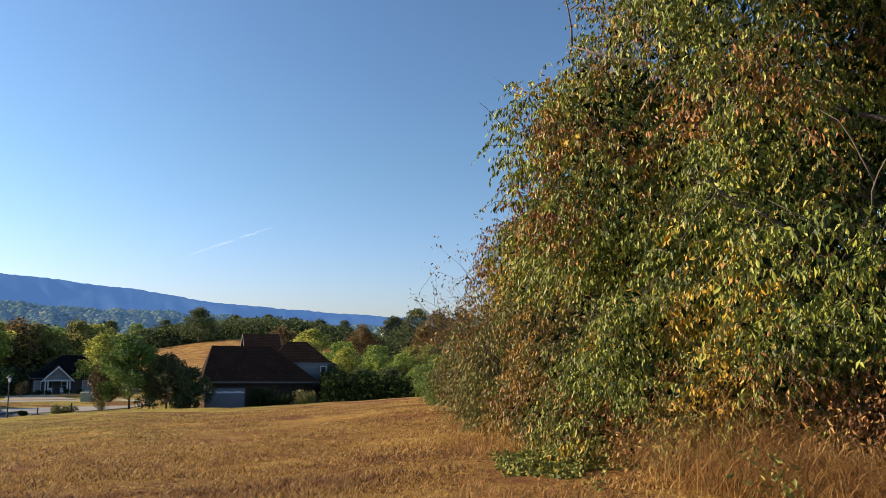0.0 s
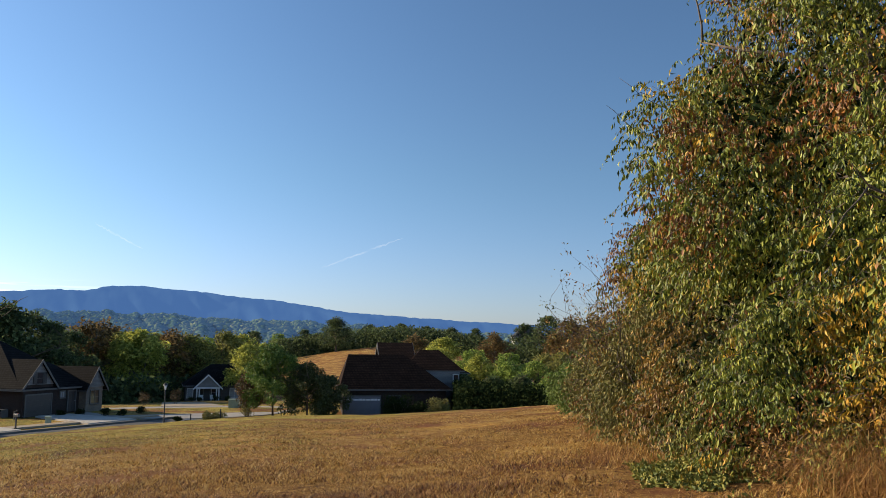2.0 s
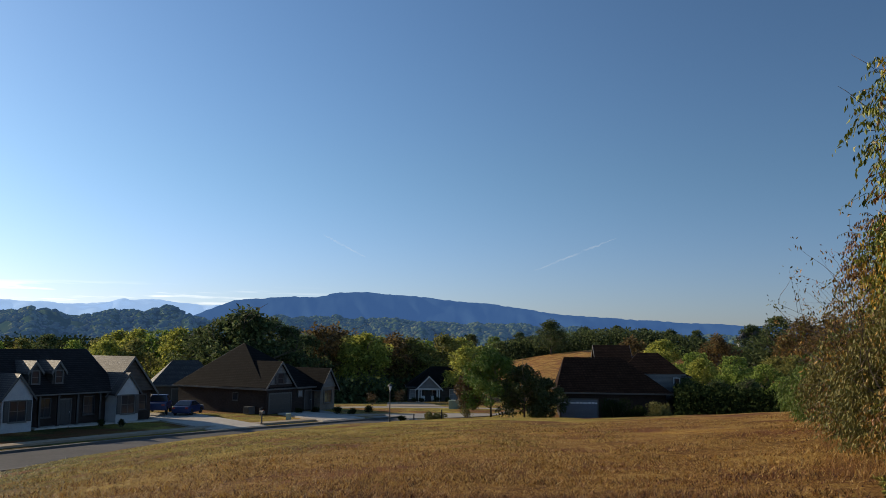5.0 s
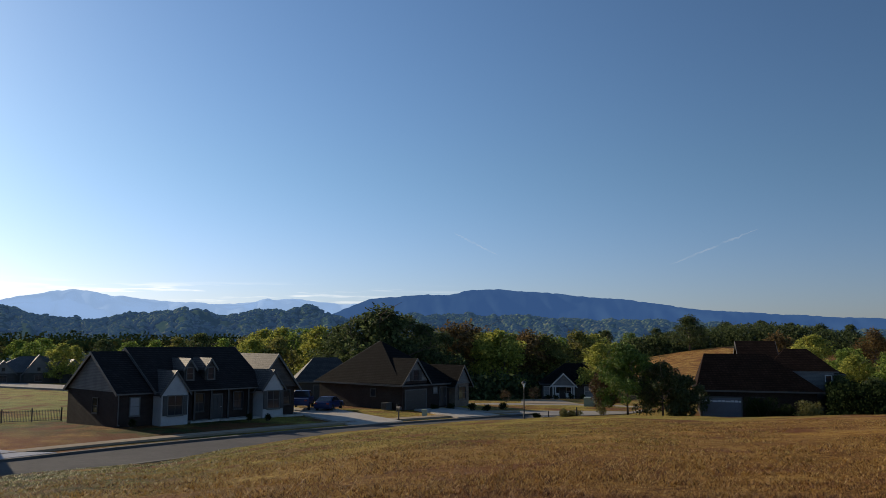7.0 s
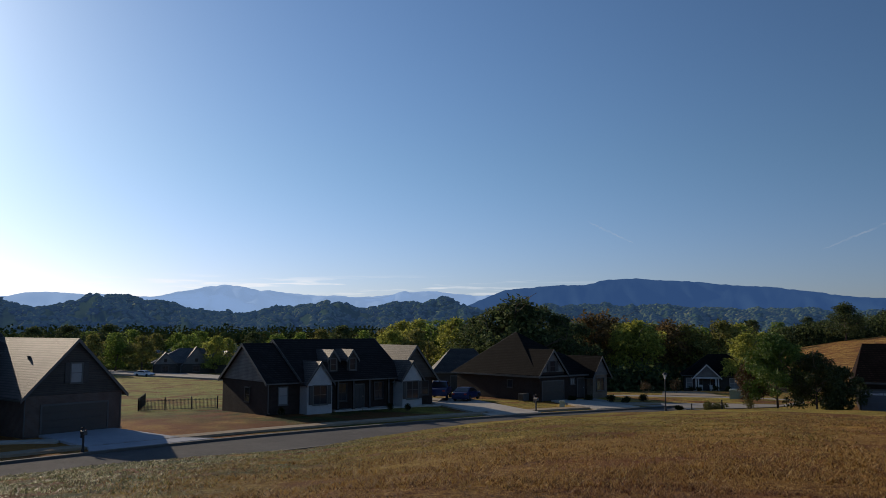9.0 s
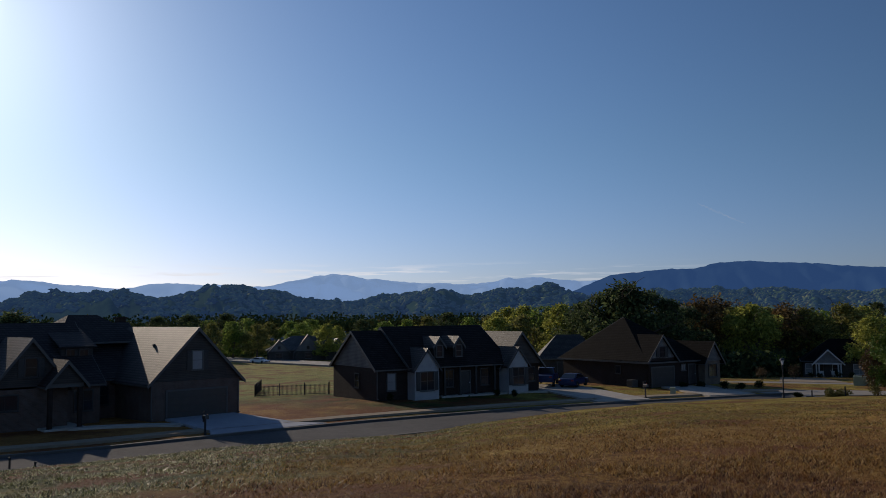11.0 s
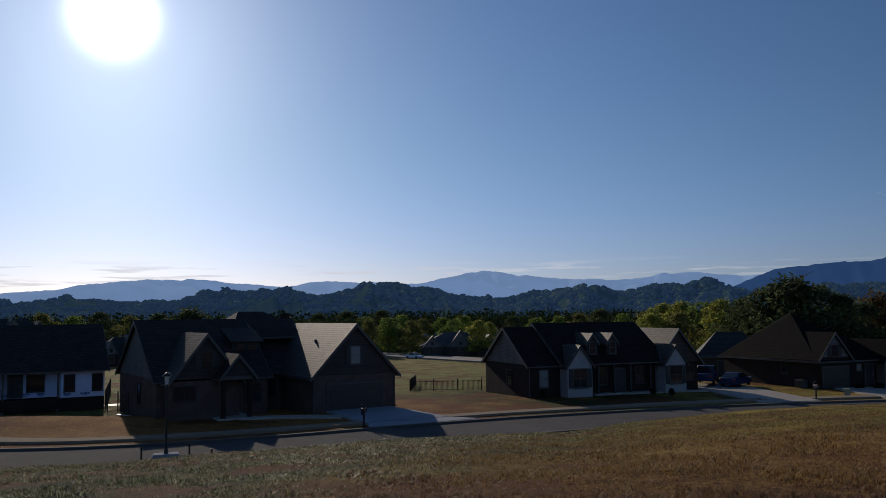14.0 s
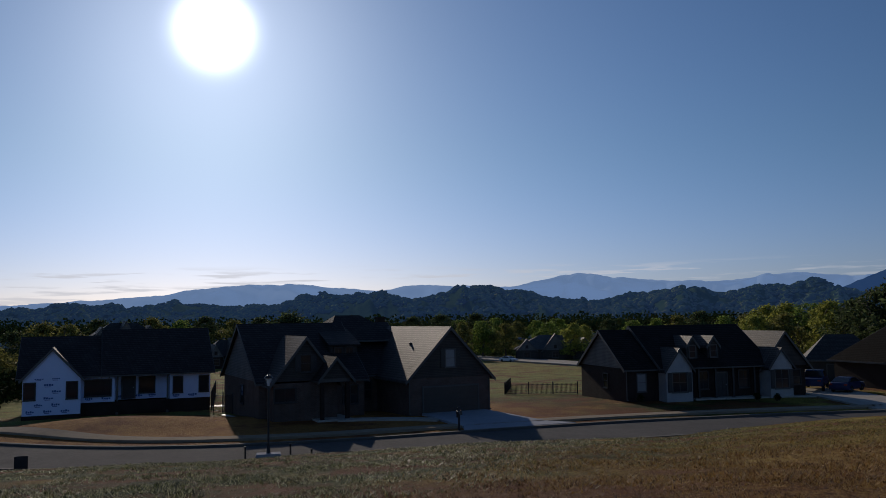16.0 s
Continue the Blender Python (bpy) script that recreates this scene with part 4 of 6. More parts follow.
def hip_house():
    """Brick house under one tall hipped roof, with two front gables."""
    h = House((-51.6, 71.0), -8, "brick house with a tall brown hipped roof and gabled front", M_BRICK, M_SHINGLE, -5.9)
    h.walls(0, 10.6, 0, 13.2, 2.5)
    h.hip(0, 8.6, 0, 13.2, 2.45, 7.25, (3.0, 6.2), (3.6, 7.0), 0.45)
    h.hip(4, 10.6, 0, 10, 2.45, 4.9, (6.0, 5), (8.6, 5), 0.4)
    h.walls(0, 3.7, -0.28, 0.1, 3.0)
    h.gable(-0.05, 3.75, -0.3, 6.0, 3.0, 5.25, "y", 0.4, face=M_SIDING, front_only=True)
    h.window("front", 1.85, -0.35, 3.1, 4.1, 0.75, (0, 1), trim=M_DARK, shutters=M_DARK)
    h.gable(7.6, 10.2, -1.0, 6.0, 2.5, 4.4, "y", 0.3, face=M_SIDING, front_only=True)
    h.walls(7.7, 10.1, -0.9, 0.1, 2.5, M_BRICK_TAN)
    h.window("front", 8.9, -0.93, 0.8, 2.1, 1.2, (1, 1), trim=M_TRIM)
    h.garage_door("front", 1.9, -0.31, 3.2, 2.0, M_GARAGE_DARK)
    h.door("front", 6.6, -0.04, z=0.1, h=2.0)
    h.window("front", 5.3, -0.04, 1.6, 2.15, 0.6, (1, 0), M_BLIND, trim=M_TRIM)
    h.downspout(0.1, -0.02, 2.4)
    h.window("left", 4.2, -0.03, 1.3, 2.0, 0.7, (0, 0), trim=M_DARK)
    h.vent(1.2, 8.6, 4.0)
    unit = Shape().box(-1.0, -0.15, 1.2, 2.0, 0, 0.75).part("air_conditioner", M_TRIM, h.base)
    Shape().box(-1.03, -1.0, 1.28, 1.92, 0.12, 0.65).part("grille", M_DARK, unit)


def porch_house():
    """Small house at the end of the street with a gabled porch."""
    x, y = at_az(25.9, 148)
    h = House((x, y), -62, "small grey house with a gabled porch and white posts", M_TAN_SIDING, M_SHINGLE, -9.1)
    h.walls(-1.0, 10.5, 2.5, 11, 2.6)
    h.hip(-1.0, 10.5, 2.5, 11, 2.6, 6.3, (3.3, 6.8), (6.5, 6.8))
    h.gable(0.6, 4.7, 0.0, 6, 2.6, 4.6, "y", face=M_SIDING, front_only=True, trim=M_WHITE)
    Shape().box(0.6, 4.7, 0.0, 2.5, 2.3, 2.62).part("porch_beam", M_WHITE, h.base)
    Shape().box(0.4, 4.9, -0.2, 2.5, -0.5, 0.12).part("porch_floor", M_CONCRETE, h.base)
    for q in (0.85, 1.25, 4.1, 4.5):
        h.post(q, 0.2, 2.35)
    h.door("front", 2.6, 2.46)
    h.window("front", -0.2, 2.46, 0.7, 2.2, 0.9, (0, 1), M_BLIND)
    h.window("front", 7.3, 2.46, 0.6, 2.2, 1.5, (1, 1), M_BLIND)
    h.window("front", 3.8, 2.46, 0.8, 2.1, 0.8, (0, 1))
    for k, q in enumerate((1.7, 3.5)):
        c = thing("porch_chair", (h.base.matrix_world @ Vector((q, 1.0, 0.12))).to_tuple(), 28 + 20 * k, "white wooden porch chair on a shaded porch", "chair", "porch chairs")
        Shape().box(-0.28, 0.28, -0.25, 0.28, 0.38, 0.43).part("seat", M_WHITE, c)
        Shape().add([(-0.28, 0.28, 0.4), (0.28, 0.28, 0.4), (0.28, 0.45, 1.05), (-0.28, 0.45, 1.05), (-0.28, 0.32, 0.4), (0.28, 0.32, 0.4), (0.28, 0.49, 1.05), (-0.28, 0.49, 1.05)],
                    [(0, 1, 2, 3), (7, 6, 5, 4), (0, 4, 5, 1), (1, 5, 6, 2), (2, 6, 7, 3), (3, 7, 4, 0)]).part("backrest", M_WHITE, c)
        for lx in (-0.26, 0.22):
            for ly in (-0.23, 0.24):
                Shape().box(lx, lx + 0.05, ly, ly + 0.05, 0, 0.4).part("leg", M_WHITE, c)


def wide_roof_house():
    """Large house whose broad rust-brown roof rises behind the meadow's edge."""
    x, y = at_az(15.9, 85)
    h = House((x, y), -72, "house with a broad rust-brown roof and white garage door", M_BRICK, M_SHINGLE_RED, -6.15)
    h.walls(0.0, 10.6, 0.4, 9.5, 2.75)
    h.hip(-0.1, 10.9, 0.4, 9.6, 2.75, 6.35, (0.6, 4.6), (6.6, 4.6), 0.35)
    h.garage_door("front", 1.95, 0.36, 3.6, 2.15, M_GARAGE, True)
    h.walls(4.6, 9.5, 7.0, 15, 5.2)
    h.gable(4.5, 8.0, 7.5, 15, 5.4, 7.5, "x", mat=M_SHINGLE_RED, over=0.5)
    h.hip(6.8, 13.2, 6.0, 14, 4.5, 6.85, (9.0, 9.4), (11.2, 9.4), 0.3)
    h.walls(9.5, 13.0, 5.4, 13.5, 4.5, M_SIDING)
    h.walls(13.0, 14.3, 8.0, 12.5, 4.2)
    h.hip(13.0, 14.3, 8.0, 12.5, 4.2, 4.9, (13.6, 9.5), (13.6, 11.0), 0.2)
    h.window("front", 12.5, 5.36, 2.9, 4.2, 0.5, (0, 1))
    h.window("front", 5.2, 0.36, 0.8, 2.2, 1.2, (1, 1), trim=M_DARK)
    h.window("right", 6.7, 13.03, 2.8, 4.2, 1.1, (1, 1))
    h.downspout(0.0, 0.38, 2.6)


def wrapped_house():
    """House under construction, in white house wrap on a dark block foundation."""
    h = House((-80.0, 11.4), 0, "unfinished house in white printed house wrap under a new dark roof", M_WRAP, M_SHINGLE_VEILED, -6.45)
    f = M_BRICK
    h.walls(-16.8, -1.1, 0.05, 9.5, 1.15, f)
    s = Shape().box(-12.2, -9.4, 0, 9.4, 1.15, 3.6).box(-9.4, -4.7, 1.6, 9.4, 1.15, 3.6).box(-4.7, -1.1, 0, 9.4, 1.15, 3.6)
    s.part("wall", M_WRAP, h.base)
    Shape().box(-16.75, -12.2, -1.2, 9.4, 0.35, 3.55).part("wall", M_WRAP, h.base)
    h.walls(-16.8, -12.15, -1.15, 0.1, 0.35, f)
    h.gable(-16.75, -12.2, -1.2, 5.0, 3.5, 5.95, "y", 0.25, 0.25, face=M_WRAP, front_only=True)
    h.gable(-17.0, -10.2, -0.1, 9.5, 3.7, 6.85, "x", over=0.45)
    h.gable(-10.2, -1.1, -0.3, 9.7, 3.75, 7.4, "x", over=0.45)
    Shape().box(-9.4, -4.7, -0.2, 1.6, 0.2, 1.15).part("porch_floor", M_BRICK, h.base)
    for x in (-9.2, -4.9):
        h.post(x, 0.0, 3.6, M_TRIM, 0.08)
    FRAMES = [(-16.2, 0.8, -1.22), (-12.9, 0.8, -1.22), (-10.8, 2.1, -0.02), (-6.6, 1.3, 1.58), (-4.0, 0.75, -0.02), (-1.7, 0.75, -0.02), (-8.2, 1.2, 1.56)]
    for x, w, y in FRAMES[:6]:
        h.window("front", x, y, 1.75, 3.1, w, (0, 0), trim=M_DARK)
    h.door("front", -8.2, 1.56, z=1.2)
    rng = random.Random(8)
    for x0, x1, y, z0, z1 in ((-16.6, -12.4, -1.21, 0.4, 4.9), (-12.0, -9.5, -0.01, 1.2, 3.5), (-9.3, -4.8, 1.59, 1.2, 3.5), (-4.6, -1.2, -0.01, 1.2, 3.5)):
        holes = [(a - b / 2 - 0.3, a + b / 2 + 0.3) for a, b, plane in FRAMES if abs(plane - y) < 0.05]
        for r in range(8):
            z = z0 + 0.2 + r * 0.56
            for c in range(5):
                x = x0 + 0.15 + c * 1.35 + (r % 2) * 0.62
                w = rng.uniform(0.6, 0.85)
                if z > z1 or x + w > x1 or (1.4 < z < 3.2 and any(x < b and x + w > a for a, b in holes)):
                    continue
                if z > 3.3 and abs(x + w / 2 - (x0 + x1) / 2) > (5.4 - z) * 0.8:
                    continue
                q = Shape()
                for k in range(4):
                    q.box(x + k * w / 4, x + (k + 0.8) * w / 4, y - 0.012, y - 0.004, z, z + rng.uniform(0.11, 0.19))
                q.box(x + w * 0.1, x + w * 0.7, y - 0.012, y - 0.004, z - 0.1, z - 0.05)
                q.part("print_mark", M_INK, h.base)


def far_house(az, d, turn, width, label, z=None, wall=None, roof=M_SHINGLE_LIT):
    x, y = at_az(az, d)
    h = House((x, y), turn, label, wall or M_TAN_SIDING, roof, z)
    w = width
    h.walls(0, w, 0, 9, 2.7)
    h.hip(0, w, 0, 9, 2.7, 6.2, (w * 0.3, 4.5), (w * 0.7, 4.5))
    for a, b, t in (((0.02, 0.26, 5.2), (0.34, 0.64, 6.5), (0.72, 0.98, 5.4)) if w > 10 else ((0.5, 0.95, 4.6),)):
        h.gable(w * a, w * b, -1.4, 5, 2.6, t, "y", face=M_SIDING, trim=M_TRIM, front_only=True)
        h.walls(w * a, w * b, -1.3, 0.1, 2.6)
        h.window("front", w * (a + b) / 2, -1.33, 0.8, 2.1, 1.4, (1, 1), trim=M_TRIM)
        h.window("front", w * (a + b) / 2, -1.45, 3.1, 3.8, 0.6, (0, 0), trim=M_TRIM)
    h.door("front", w * 0.34, -0.04)


corner_house()
dormer_house()
hip_house()
porch_house()
wide_roof_house()
wrapped_house()
far_house(61.9, 207, -28, 20, "grey house with several small gables beside the far street", -9.0, None, M_SHINGLE_PALE)
far_house(43.2, 122, -45, 9.0, "small grey-roofed house with a white gable between larger houses")
far_house(82.9, 190, 5, 12, "distant dark house with white-edged gables behind the lots", None, M_BRICK)
far_house(90.0, 210, 5, 15, "distant dark house roof rising behind trees", -4.3, M_BRICK)
far_house(4.2, 330, -80, 12, "distant white house among trees on a rise", 1.5, M_WHITE)


# ---- trees ----
def leaf_cloud(rng, centres, radii, count, size, droop=0.3, slim=0.45, shell=0.55):
    """Folded pointed leaves in clumps round centres; arrays of corners and faces."""
    centres, radii = np.asarray(centres, float), np.asarray(radii, float)
    w = radii ** 2
    pick = rng.choice(len(centres), count, p=w / w.sum())
    d = rng.normal(size=(count, 3))
    d /= np.linalg.norm(d, axis=1)[:, None]
    r = radii[pick] * (shell + (1 - shell) * rng.rand(count)) * (0.75 + 0.5 * rng.rand(count))
    p = centres[pick] + d * r[:, None] * np.array([1, 1, 0.8])
    return leaves_at(rng, p, d, size, droop, slim)


def leaves_at(rng, p, d, size, droop, slim):
    n = len(p)
    axis = rng.normal(size=(n, 3)) * 0.7 + d * 0.5
    axis[:, 2] -= droop * 2.2
    axis /= np.linalg.norm(axis, axis=1)[:, None]
    side = np.cross(axis, rng.normal(size=(n, 3)))
    side /= np.linalg.norm(side, axis=1)[:, None] + 1e-9
    up = np.cross(side, axis)
    ln = size * (0.6 + 0.8 * rng.rand(n))[:, None]
    wd = ln * slim * 0.5
    base, tip = p, p + axis * ln
    bend = up * ln * 0.12
    r1, l1 = p + axis * ln * 0.45 + side * wd + bend, p + axis * ln * 0.45 - side * wd + bend
    verts = np.stack([base, r1, tip, l1], 1).reshape(-1, 3)
    k = np.arange(n)[:, None] * 4
    return verts, np.concatenate([k + np.array([[0, 1, 2]]), k + np.array([[0, 2, 3]])])


def limb(s, rng, start, way, length, radius, depth, tips, wander=0.25, split=3, sides=6):
    """A tapered limb that wanders and forks into s; collects the tips."""
    pts, rad, p, d = [Vector(start)], [radius], Vector(start), Vector(way).normalized()
    n = 4
    for k in range(n):
        d = (d + Vector((rng.normal(), rng.normal(), rng.normal() * 0.5 + 0.12)) * wander).normalized()
        p = p + d * length / n
        pts.append(p.copy())
        rad.append(radius * (1 - 0.72 * (k + 1) / n))
    s.tube(pts, rad, sides)
    tips.append((p.copy(), length))
    if depth:
        for q in range(split):
            at = pts[2 + q % 3]
            turn = Vector((rng.normal(), rng.normal(), rng.normal() * 0.6 + 0.25)).normalized()
            limb(s, rng, at, (d + turn * 1.1).normalized(), length * rng.uniform(0.5, 0.75), radius * 0.5, depth - 1, tips, wander, split, max(4, sides - 1))


def tree_meshes(seed, height, radius, leaves, size, leaf_mat, trunk=0.25, bare=0.2, upright=1.0, slim=0.5, droop=0.25, conical=0.0):
    rng = np.random.RandomState(seed)
    s, tips = Shape(), []
    limb(s, rng, (0, 0, -0.3), (0.02, 0.02, 1), height * 0.62, trunk, 0, tips, 0.06, 0, 9)
    for k in range(9):
        a, z = k * 2.4 + rng.rand(), height * (bare + 0.05 + 0.45 * k / 9)
        limb(s, rng, (0, 0, z), (math.cos(a), math.sin(a), 0.5 + upright * 0.6 * k / 9), radius * rng.uniform(0.6, 0.95), trunk * 0.4, 1, tips, 0.25, 3, 5)
    cs, rs = [], []
    for k in range(64):
        u, a = rng.rand(), rng.rand() * 6.283
        z = bare + (1 - bare) * (0.08 + 0.88 * rng.rand())
        f = (z - bare) / (1 - bare)
        wide = math.sin(math.pi * min(1, 0.18 + 0.85 * f) ** 0.85) ** 0.7 * (1 - conical * f)
        q = radius * wide * math.sqrt(u) * rng.uniform(0.7, 1.12)
        cs.append((q * math.cos(a), q * math.sin(a), z * height))
        rs.append(radius * rng.uniform(0.14, 0.28))
    v, f = leaf_cloud(rng, cs, rs, leaves, size, droop, slim)
    return s.mesh("trunk", M_BARK, True), array_mesh("crown", v, f, leaf_mat)


def tree_thing(meshes, at, label, scale=1.0, turn=0.0, name="tree", group=""):
    ob = thing(name, at, turn, label, "tree" if name == "tree" else name, group)
    part("trunk", meshes[0], ob)
    part("crown", meshes[1], ob)
    ob.scale = (scale, scale, scale * 1.0)
    return ob


KINDS = {
    "green": (tree_meshes(1, 10, 4.2, 5200, 0.42, M_FAR_GREEN, bare=0.1), "broad green tree with a full crown"),
    "dark": (tree_meshes(2, 12, 4.4, 5200, 0.42, M_FAR_DARK), "tall dark green tree with a dense crown"),
    "yellow": (tree_meshes(3, 10, 3.8, 4600, 0.42, M_FAR_YELLOW, bare=0.1), "tree turning yellow-green in autumn"),
    "rust": (tree_meshes(4, 9, 3.8, 3600, 0.40, M_FAR_RUST), "thinning tree with rust-brown autumn leaves"),
    "olive": (tree_meshes(5, 10, 4.0, 4200, 0.42, M_FAR_OLIVE), "olive-green tree with visible limbs"),
    "dark_round": (tree_meshes(6, 10, 5.0, 5600, 0.45, M_FAR_DARK, bare=0.12), "broad rounded dark tree"),
}


def plant(kind, az, d, height, turn=0, z=None, group="trees behind the houses", wide=1.25):
    x, y = at_az(az, d)
    meshes, label = KINDS[kind]
    base = {"green": 10, "dark": 12, "yellow": 10, "rust": 9, "olive": 10, "dark_round": 10}[kind]
    ob = tree_thing(meshes, (x, y, (gz(x, y) if z is None else z) - 0.05), label, height / base, turn, "tree", group)
    ob.scale = (height / base * wide, height / base * wide, height / base)
    return ob


def el_height(az, d, el):
    """The height of a tree at that place whose top stands at that elevation seen from the eye."""
    x, y = at_az(az, d)
    return 1.6 + d * math.tan(radians(el)) - gz(x, y)


rng_t = random.Random(11)
# belt of trees behind the houses: azimuth, distance, elevation of the top, kind
BELT = [(7.0, 150, -0.60, "green"), (9.0, 175, 0.10, "yellow"), (4.5, 140, -0.80, "green"), (2.0, 120, -0.90, "olive"), (11, 190, 0.20, "rust"), (5.5, 250, 0.50, "rust"),
        (1.8, 300, 1.70, "dark"), (0.2, 280, 1.50, "rust"), (-1.5, 260, 1.60, "rust"), (3.4, 330, 1.20, "dark"), (6.8, 330, 0.90, "dark"), (8.5, 340, 0.90, "dark_round"),
        (10.2, 345, 1.05, "dark"), (12.0, 360, 1.20, "dark"), (14.2, 370, 1.05, "dark_round"), (16.5, 330, 1.45, "dark_round"), (18.6, 350, 0.70, "dark"), (20.4, 350, 0.40, "green"),
        (22, 330, 0.50, "dark"), (21.4, 210, -0.40, "yellow"), (22.8, 190, 0.10, "yellow"), (23.9, 170, 0.30, "olive"), (25.2, 180, 0.00, "green"), (26.3, 172, 0.10, "olive"),
        (27.4, 170, 0.25, "rust"), (28.3, 178, 0.10, "olive"), (29.2, 160, 0.30, "yellow"), (30.4, 168, 0.15, "olive"), (31.4, 172, 0.75, "rust"), (32.5, 165, 0.70, "rust"),
        (33.4, 160, 0.30, "dark"), (34.6, 150, 0.80, "dark"), (36.0, 150, 1.35, "dark"), (37.4, 145, 1.70, "dark_round"), (38.8, 148, 1.30, "dark"), (40.1, 155, 0.70, "dark"),
        (41.6, 165, 0.50, "yellow"), (42.8, 175, 0.50, "green"), (44.2, 180, 0.45, "yellow"), (45.4, 185, 0.35, "yellow"), (46.6, 190, -0.15, "olive"), (48, 210, -0.15, "green"),
        (49.5, 200, 0.15, "dark"), (51, 220, -0.15, "olive"), (52.4, 230, -0.25, "green"), (53.9, 240, -0.35, "green"), (55.5, 240, -0.25, "dark"), (57.2, 255, -0.65, "yellow"),
        (59.0, 265, -0.15, "green"), (60.4, 262, -0.25, "green"), (61.8, 262, -0.35, "olive"), (63.2, 258, -0.05, "green"), (64.6, 250, 0.25, "dark"), (65.8, 255, -0.15, "green"),
        (67, 240, 0.20, "dark"), (69, 260, 0.10, "dark"), (71, 270, -0.10, "dark"), (73.2, 270, 0.20, "dark"), (75, 150, -0.20, "dark"), (77.4, 130, 0.25, "dark_round"),
        (79.4, 260, 0.20, "dark"), (81.2, 250, 0.00, "olive"), (83.0, 260, 0.30, "dark"), (84.6, 250, 0.10, "green"), (86.4, 240, 0.20, "olive"), (88, 230, 0.00, "dark"),
        (89.6, 240, 0.20, "dark"), (91.4, 150, -0.20, "olive"), (92.8, 140, -0.10, "olive"), (94.4, 130, -0.50, "dark"), (96, 120, -0.80, "olive"), (98, 120, -0.60, "dark")]
for k, (az, d, el, kind) in enumerate(BELT):
    plant(kind, az, d, max(4, el_height(az, d, el) * 1.06), rng_t.uniform(0, 360))

for k, (az, d, el, kind) in enumerate([(65.6, 214, -0.25, "olive"), (64.2, 226, -0.1, "green"), (62.6, 222, -0.35, "olive"), (59.6, 216, -0.25, "green"), (57.9, 205, -0.4, "yellow"),
                                       (46.2, 150, -0.1, "yellow"), (44.4, 148, 0.05, "olive"), (29.9, 162, 0.35, "yellow"), (22.4, 150, -0.3, "yellow")]):
    plant(kind, az, d, max(4, el_height(az, d, el)), 50 * k, None, "trees beyond the lots", 1.15)


# ---- woods on the hills and in the valley ----
def woods(name, seed, n, az0, az1, d0, d1, surface, size, mat, label, clump=8, spread=3.2, tall=4.0):
    """Countless far treetops: clumps of leafy tufts on the land."""
    rng = np.random.RandomState(seed)
    az = np.radians(rng.uniform(az0, az1, n))
    d = np.sqrt(rng.uniform(d0 ** 2, d1 ** 2, n))
    x, y = -np.sin(az) * d, np.cos(az) * d
    z = surface(x, y)
    keep = np.isfinite(z)
    x, y, z = x[keep], y[keep], z[keep]
    big = rng.uniform(0.6, 1.3, len(x))
    c = np.repeat(np.stack([x, y, z + tall * big], 1), clump, 0)
    o = rng.normal(size=(len(c), 3))
    o /= np.linalg.norm(o, axis=1)[:, None]
    o[:, 2] = np.abs(o[:, 2]) * 1.1 - 0.15
    p = c + o * spread * np.repeat(big, clump)[:, None]
    v, f = leaves_at(rng, p, o, size, 0.05, 0.9)
    ob = new(name, array_mesh(name, v, f, mat))
    return tagged(ob, label, "woods", kind="stuff")


def hill_tops(x, y):
    """The wooded hill's own height, found on its mesh."""
    me = bpy.data.objects["backdrop_hills"].data
    co = np.empty(len(me.vertices) * 3, np.float32)
    me.vertices.foreach_get("co", co)
    co = co.reshape(-1, 46, 3)
    az = np.degrees(np.arctan2(-x, y))
    i = np.clip(((az + 60) / 0.14).astype(int), 0, co.shape[0] - 1)
    dist = np.hypot(co[:, :, 0], co[:, :, 1])
    d = np.hypot(x, y)
    out = np.empty_like(x)
    for k in range(len(x)):
        row = dist[i[k]]
        out[k] = np.interp(d[k], row, co[i[k], :, 2], left=np.nan, right=np.nan)
    return out


def treetops(name, seed, n, az0, az1, d0, d1, surface, lo, hi, lift, mat, label):
    """Rounded, uneven treetops, too many to count, that cover the land."""
    rng = np.random.RandomState(seed)
    az = np.radians(rng.uniform(az0, az1, n))
    d = np.sqrt(rng.uniform(d0 ** 2, d1 ** 2, n))
    x, y = -np.sin(az) * d, np.cos(az) * d
    z = surface(x, y) + lift
    ok = np.isfinite(z) & (fractal(x * 0.02, y * 0.02, 3, seed + 1) > -1.25)
    x, y, z = x[ok], y[ok], z[ok]
    n = len(x)
    r = rng.uniform(lo, hi, n)
    sides = 5
    parts = []
    for rad, up in ((1.2, -0.5), (0.95, 0.25)):
        a = np.arange(sides) * 6.2832 / sides + rng.rand(n)[:, None] * 6.28
        wob = rng.uniform(0.55, 1.3, (n, sides))
        parts.append(np.stack([x[:, None] + np.cos(a) * r[:, None] * rad * wob, y[:, None] + np.sin(a) * r[:, None] * rad * wob,
                               z[:, None] + r[:, None] * (up + rng.uniform(-0.25, 0.25, (n, sides)))], -1))
    top = np.stack([x, y, z + r * rng.uniform(0.5, 0.85, n)], -1)[:, None, :]
    v = np.concatenate(parts + [top], 1).reshape(-1, 3)
    tri = []
    for k in range(sides):
        k2 = (k + 1) % sides
        tri += [(k, k2, sides + k2), (k, sides + k2, sides + k), (sides + k, sides + k2, 2 * sides)]
    f = (np.arange(n)[:, None, None] * (2 * sides + 1) + np.array(tri)[None]).reshape(-1, 3)
    return tagged(new(name, array_mesh(name, v, f, mat)), label, "woods", kind="stuff")


treetops("hill_woods", 21, 24000, -6, 100, 540, 1165, hill_tops, 1.6, 3.8, 0.0, M_HILL_LEAF, "treetops of mixed woods on hills with a blue haze glow")
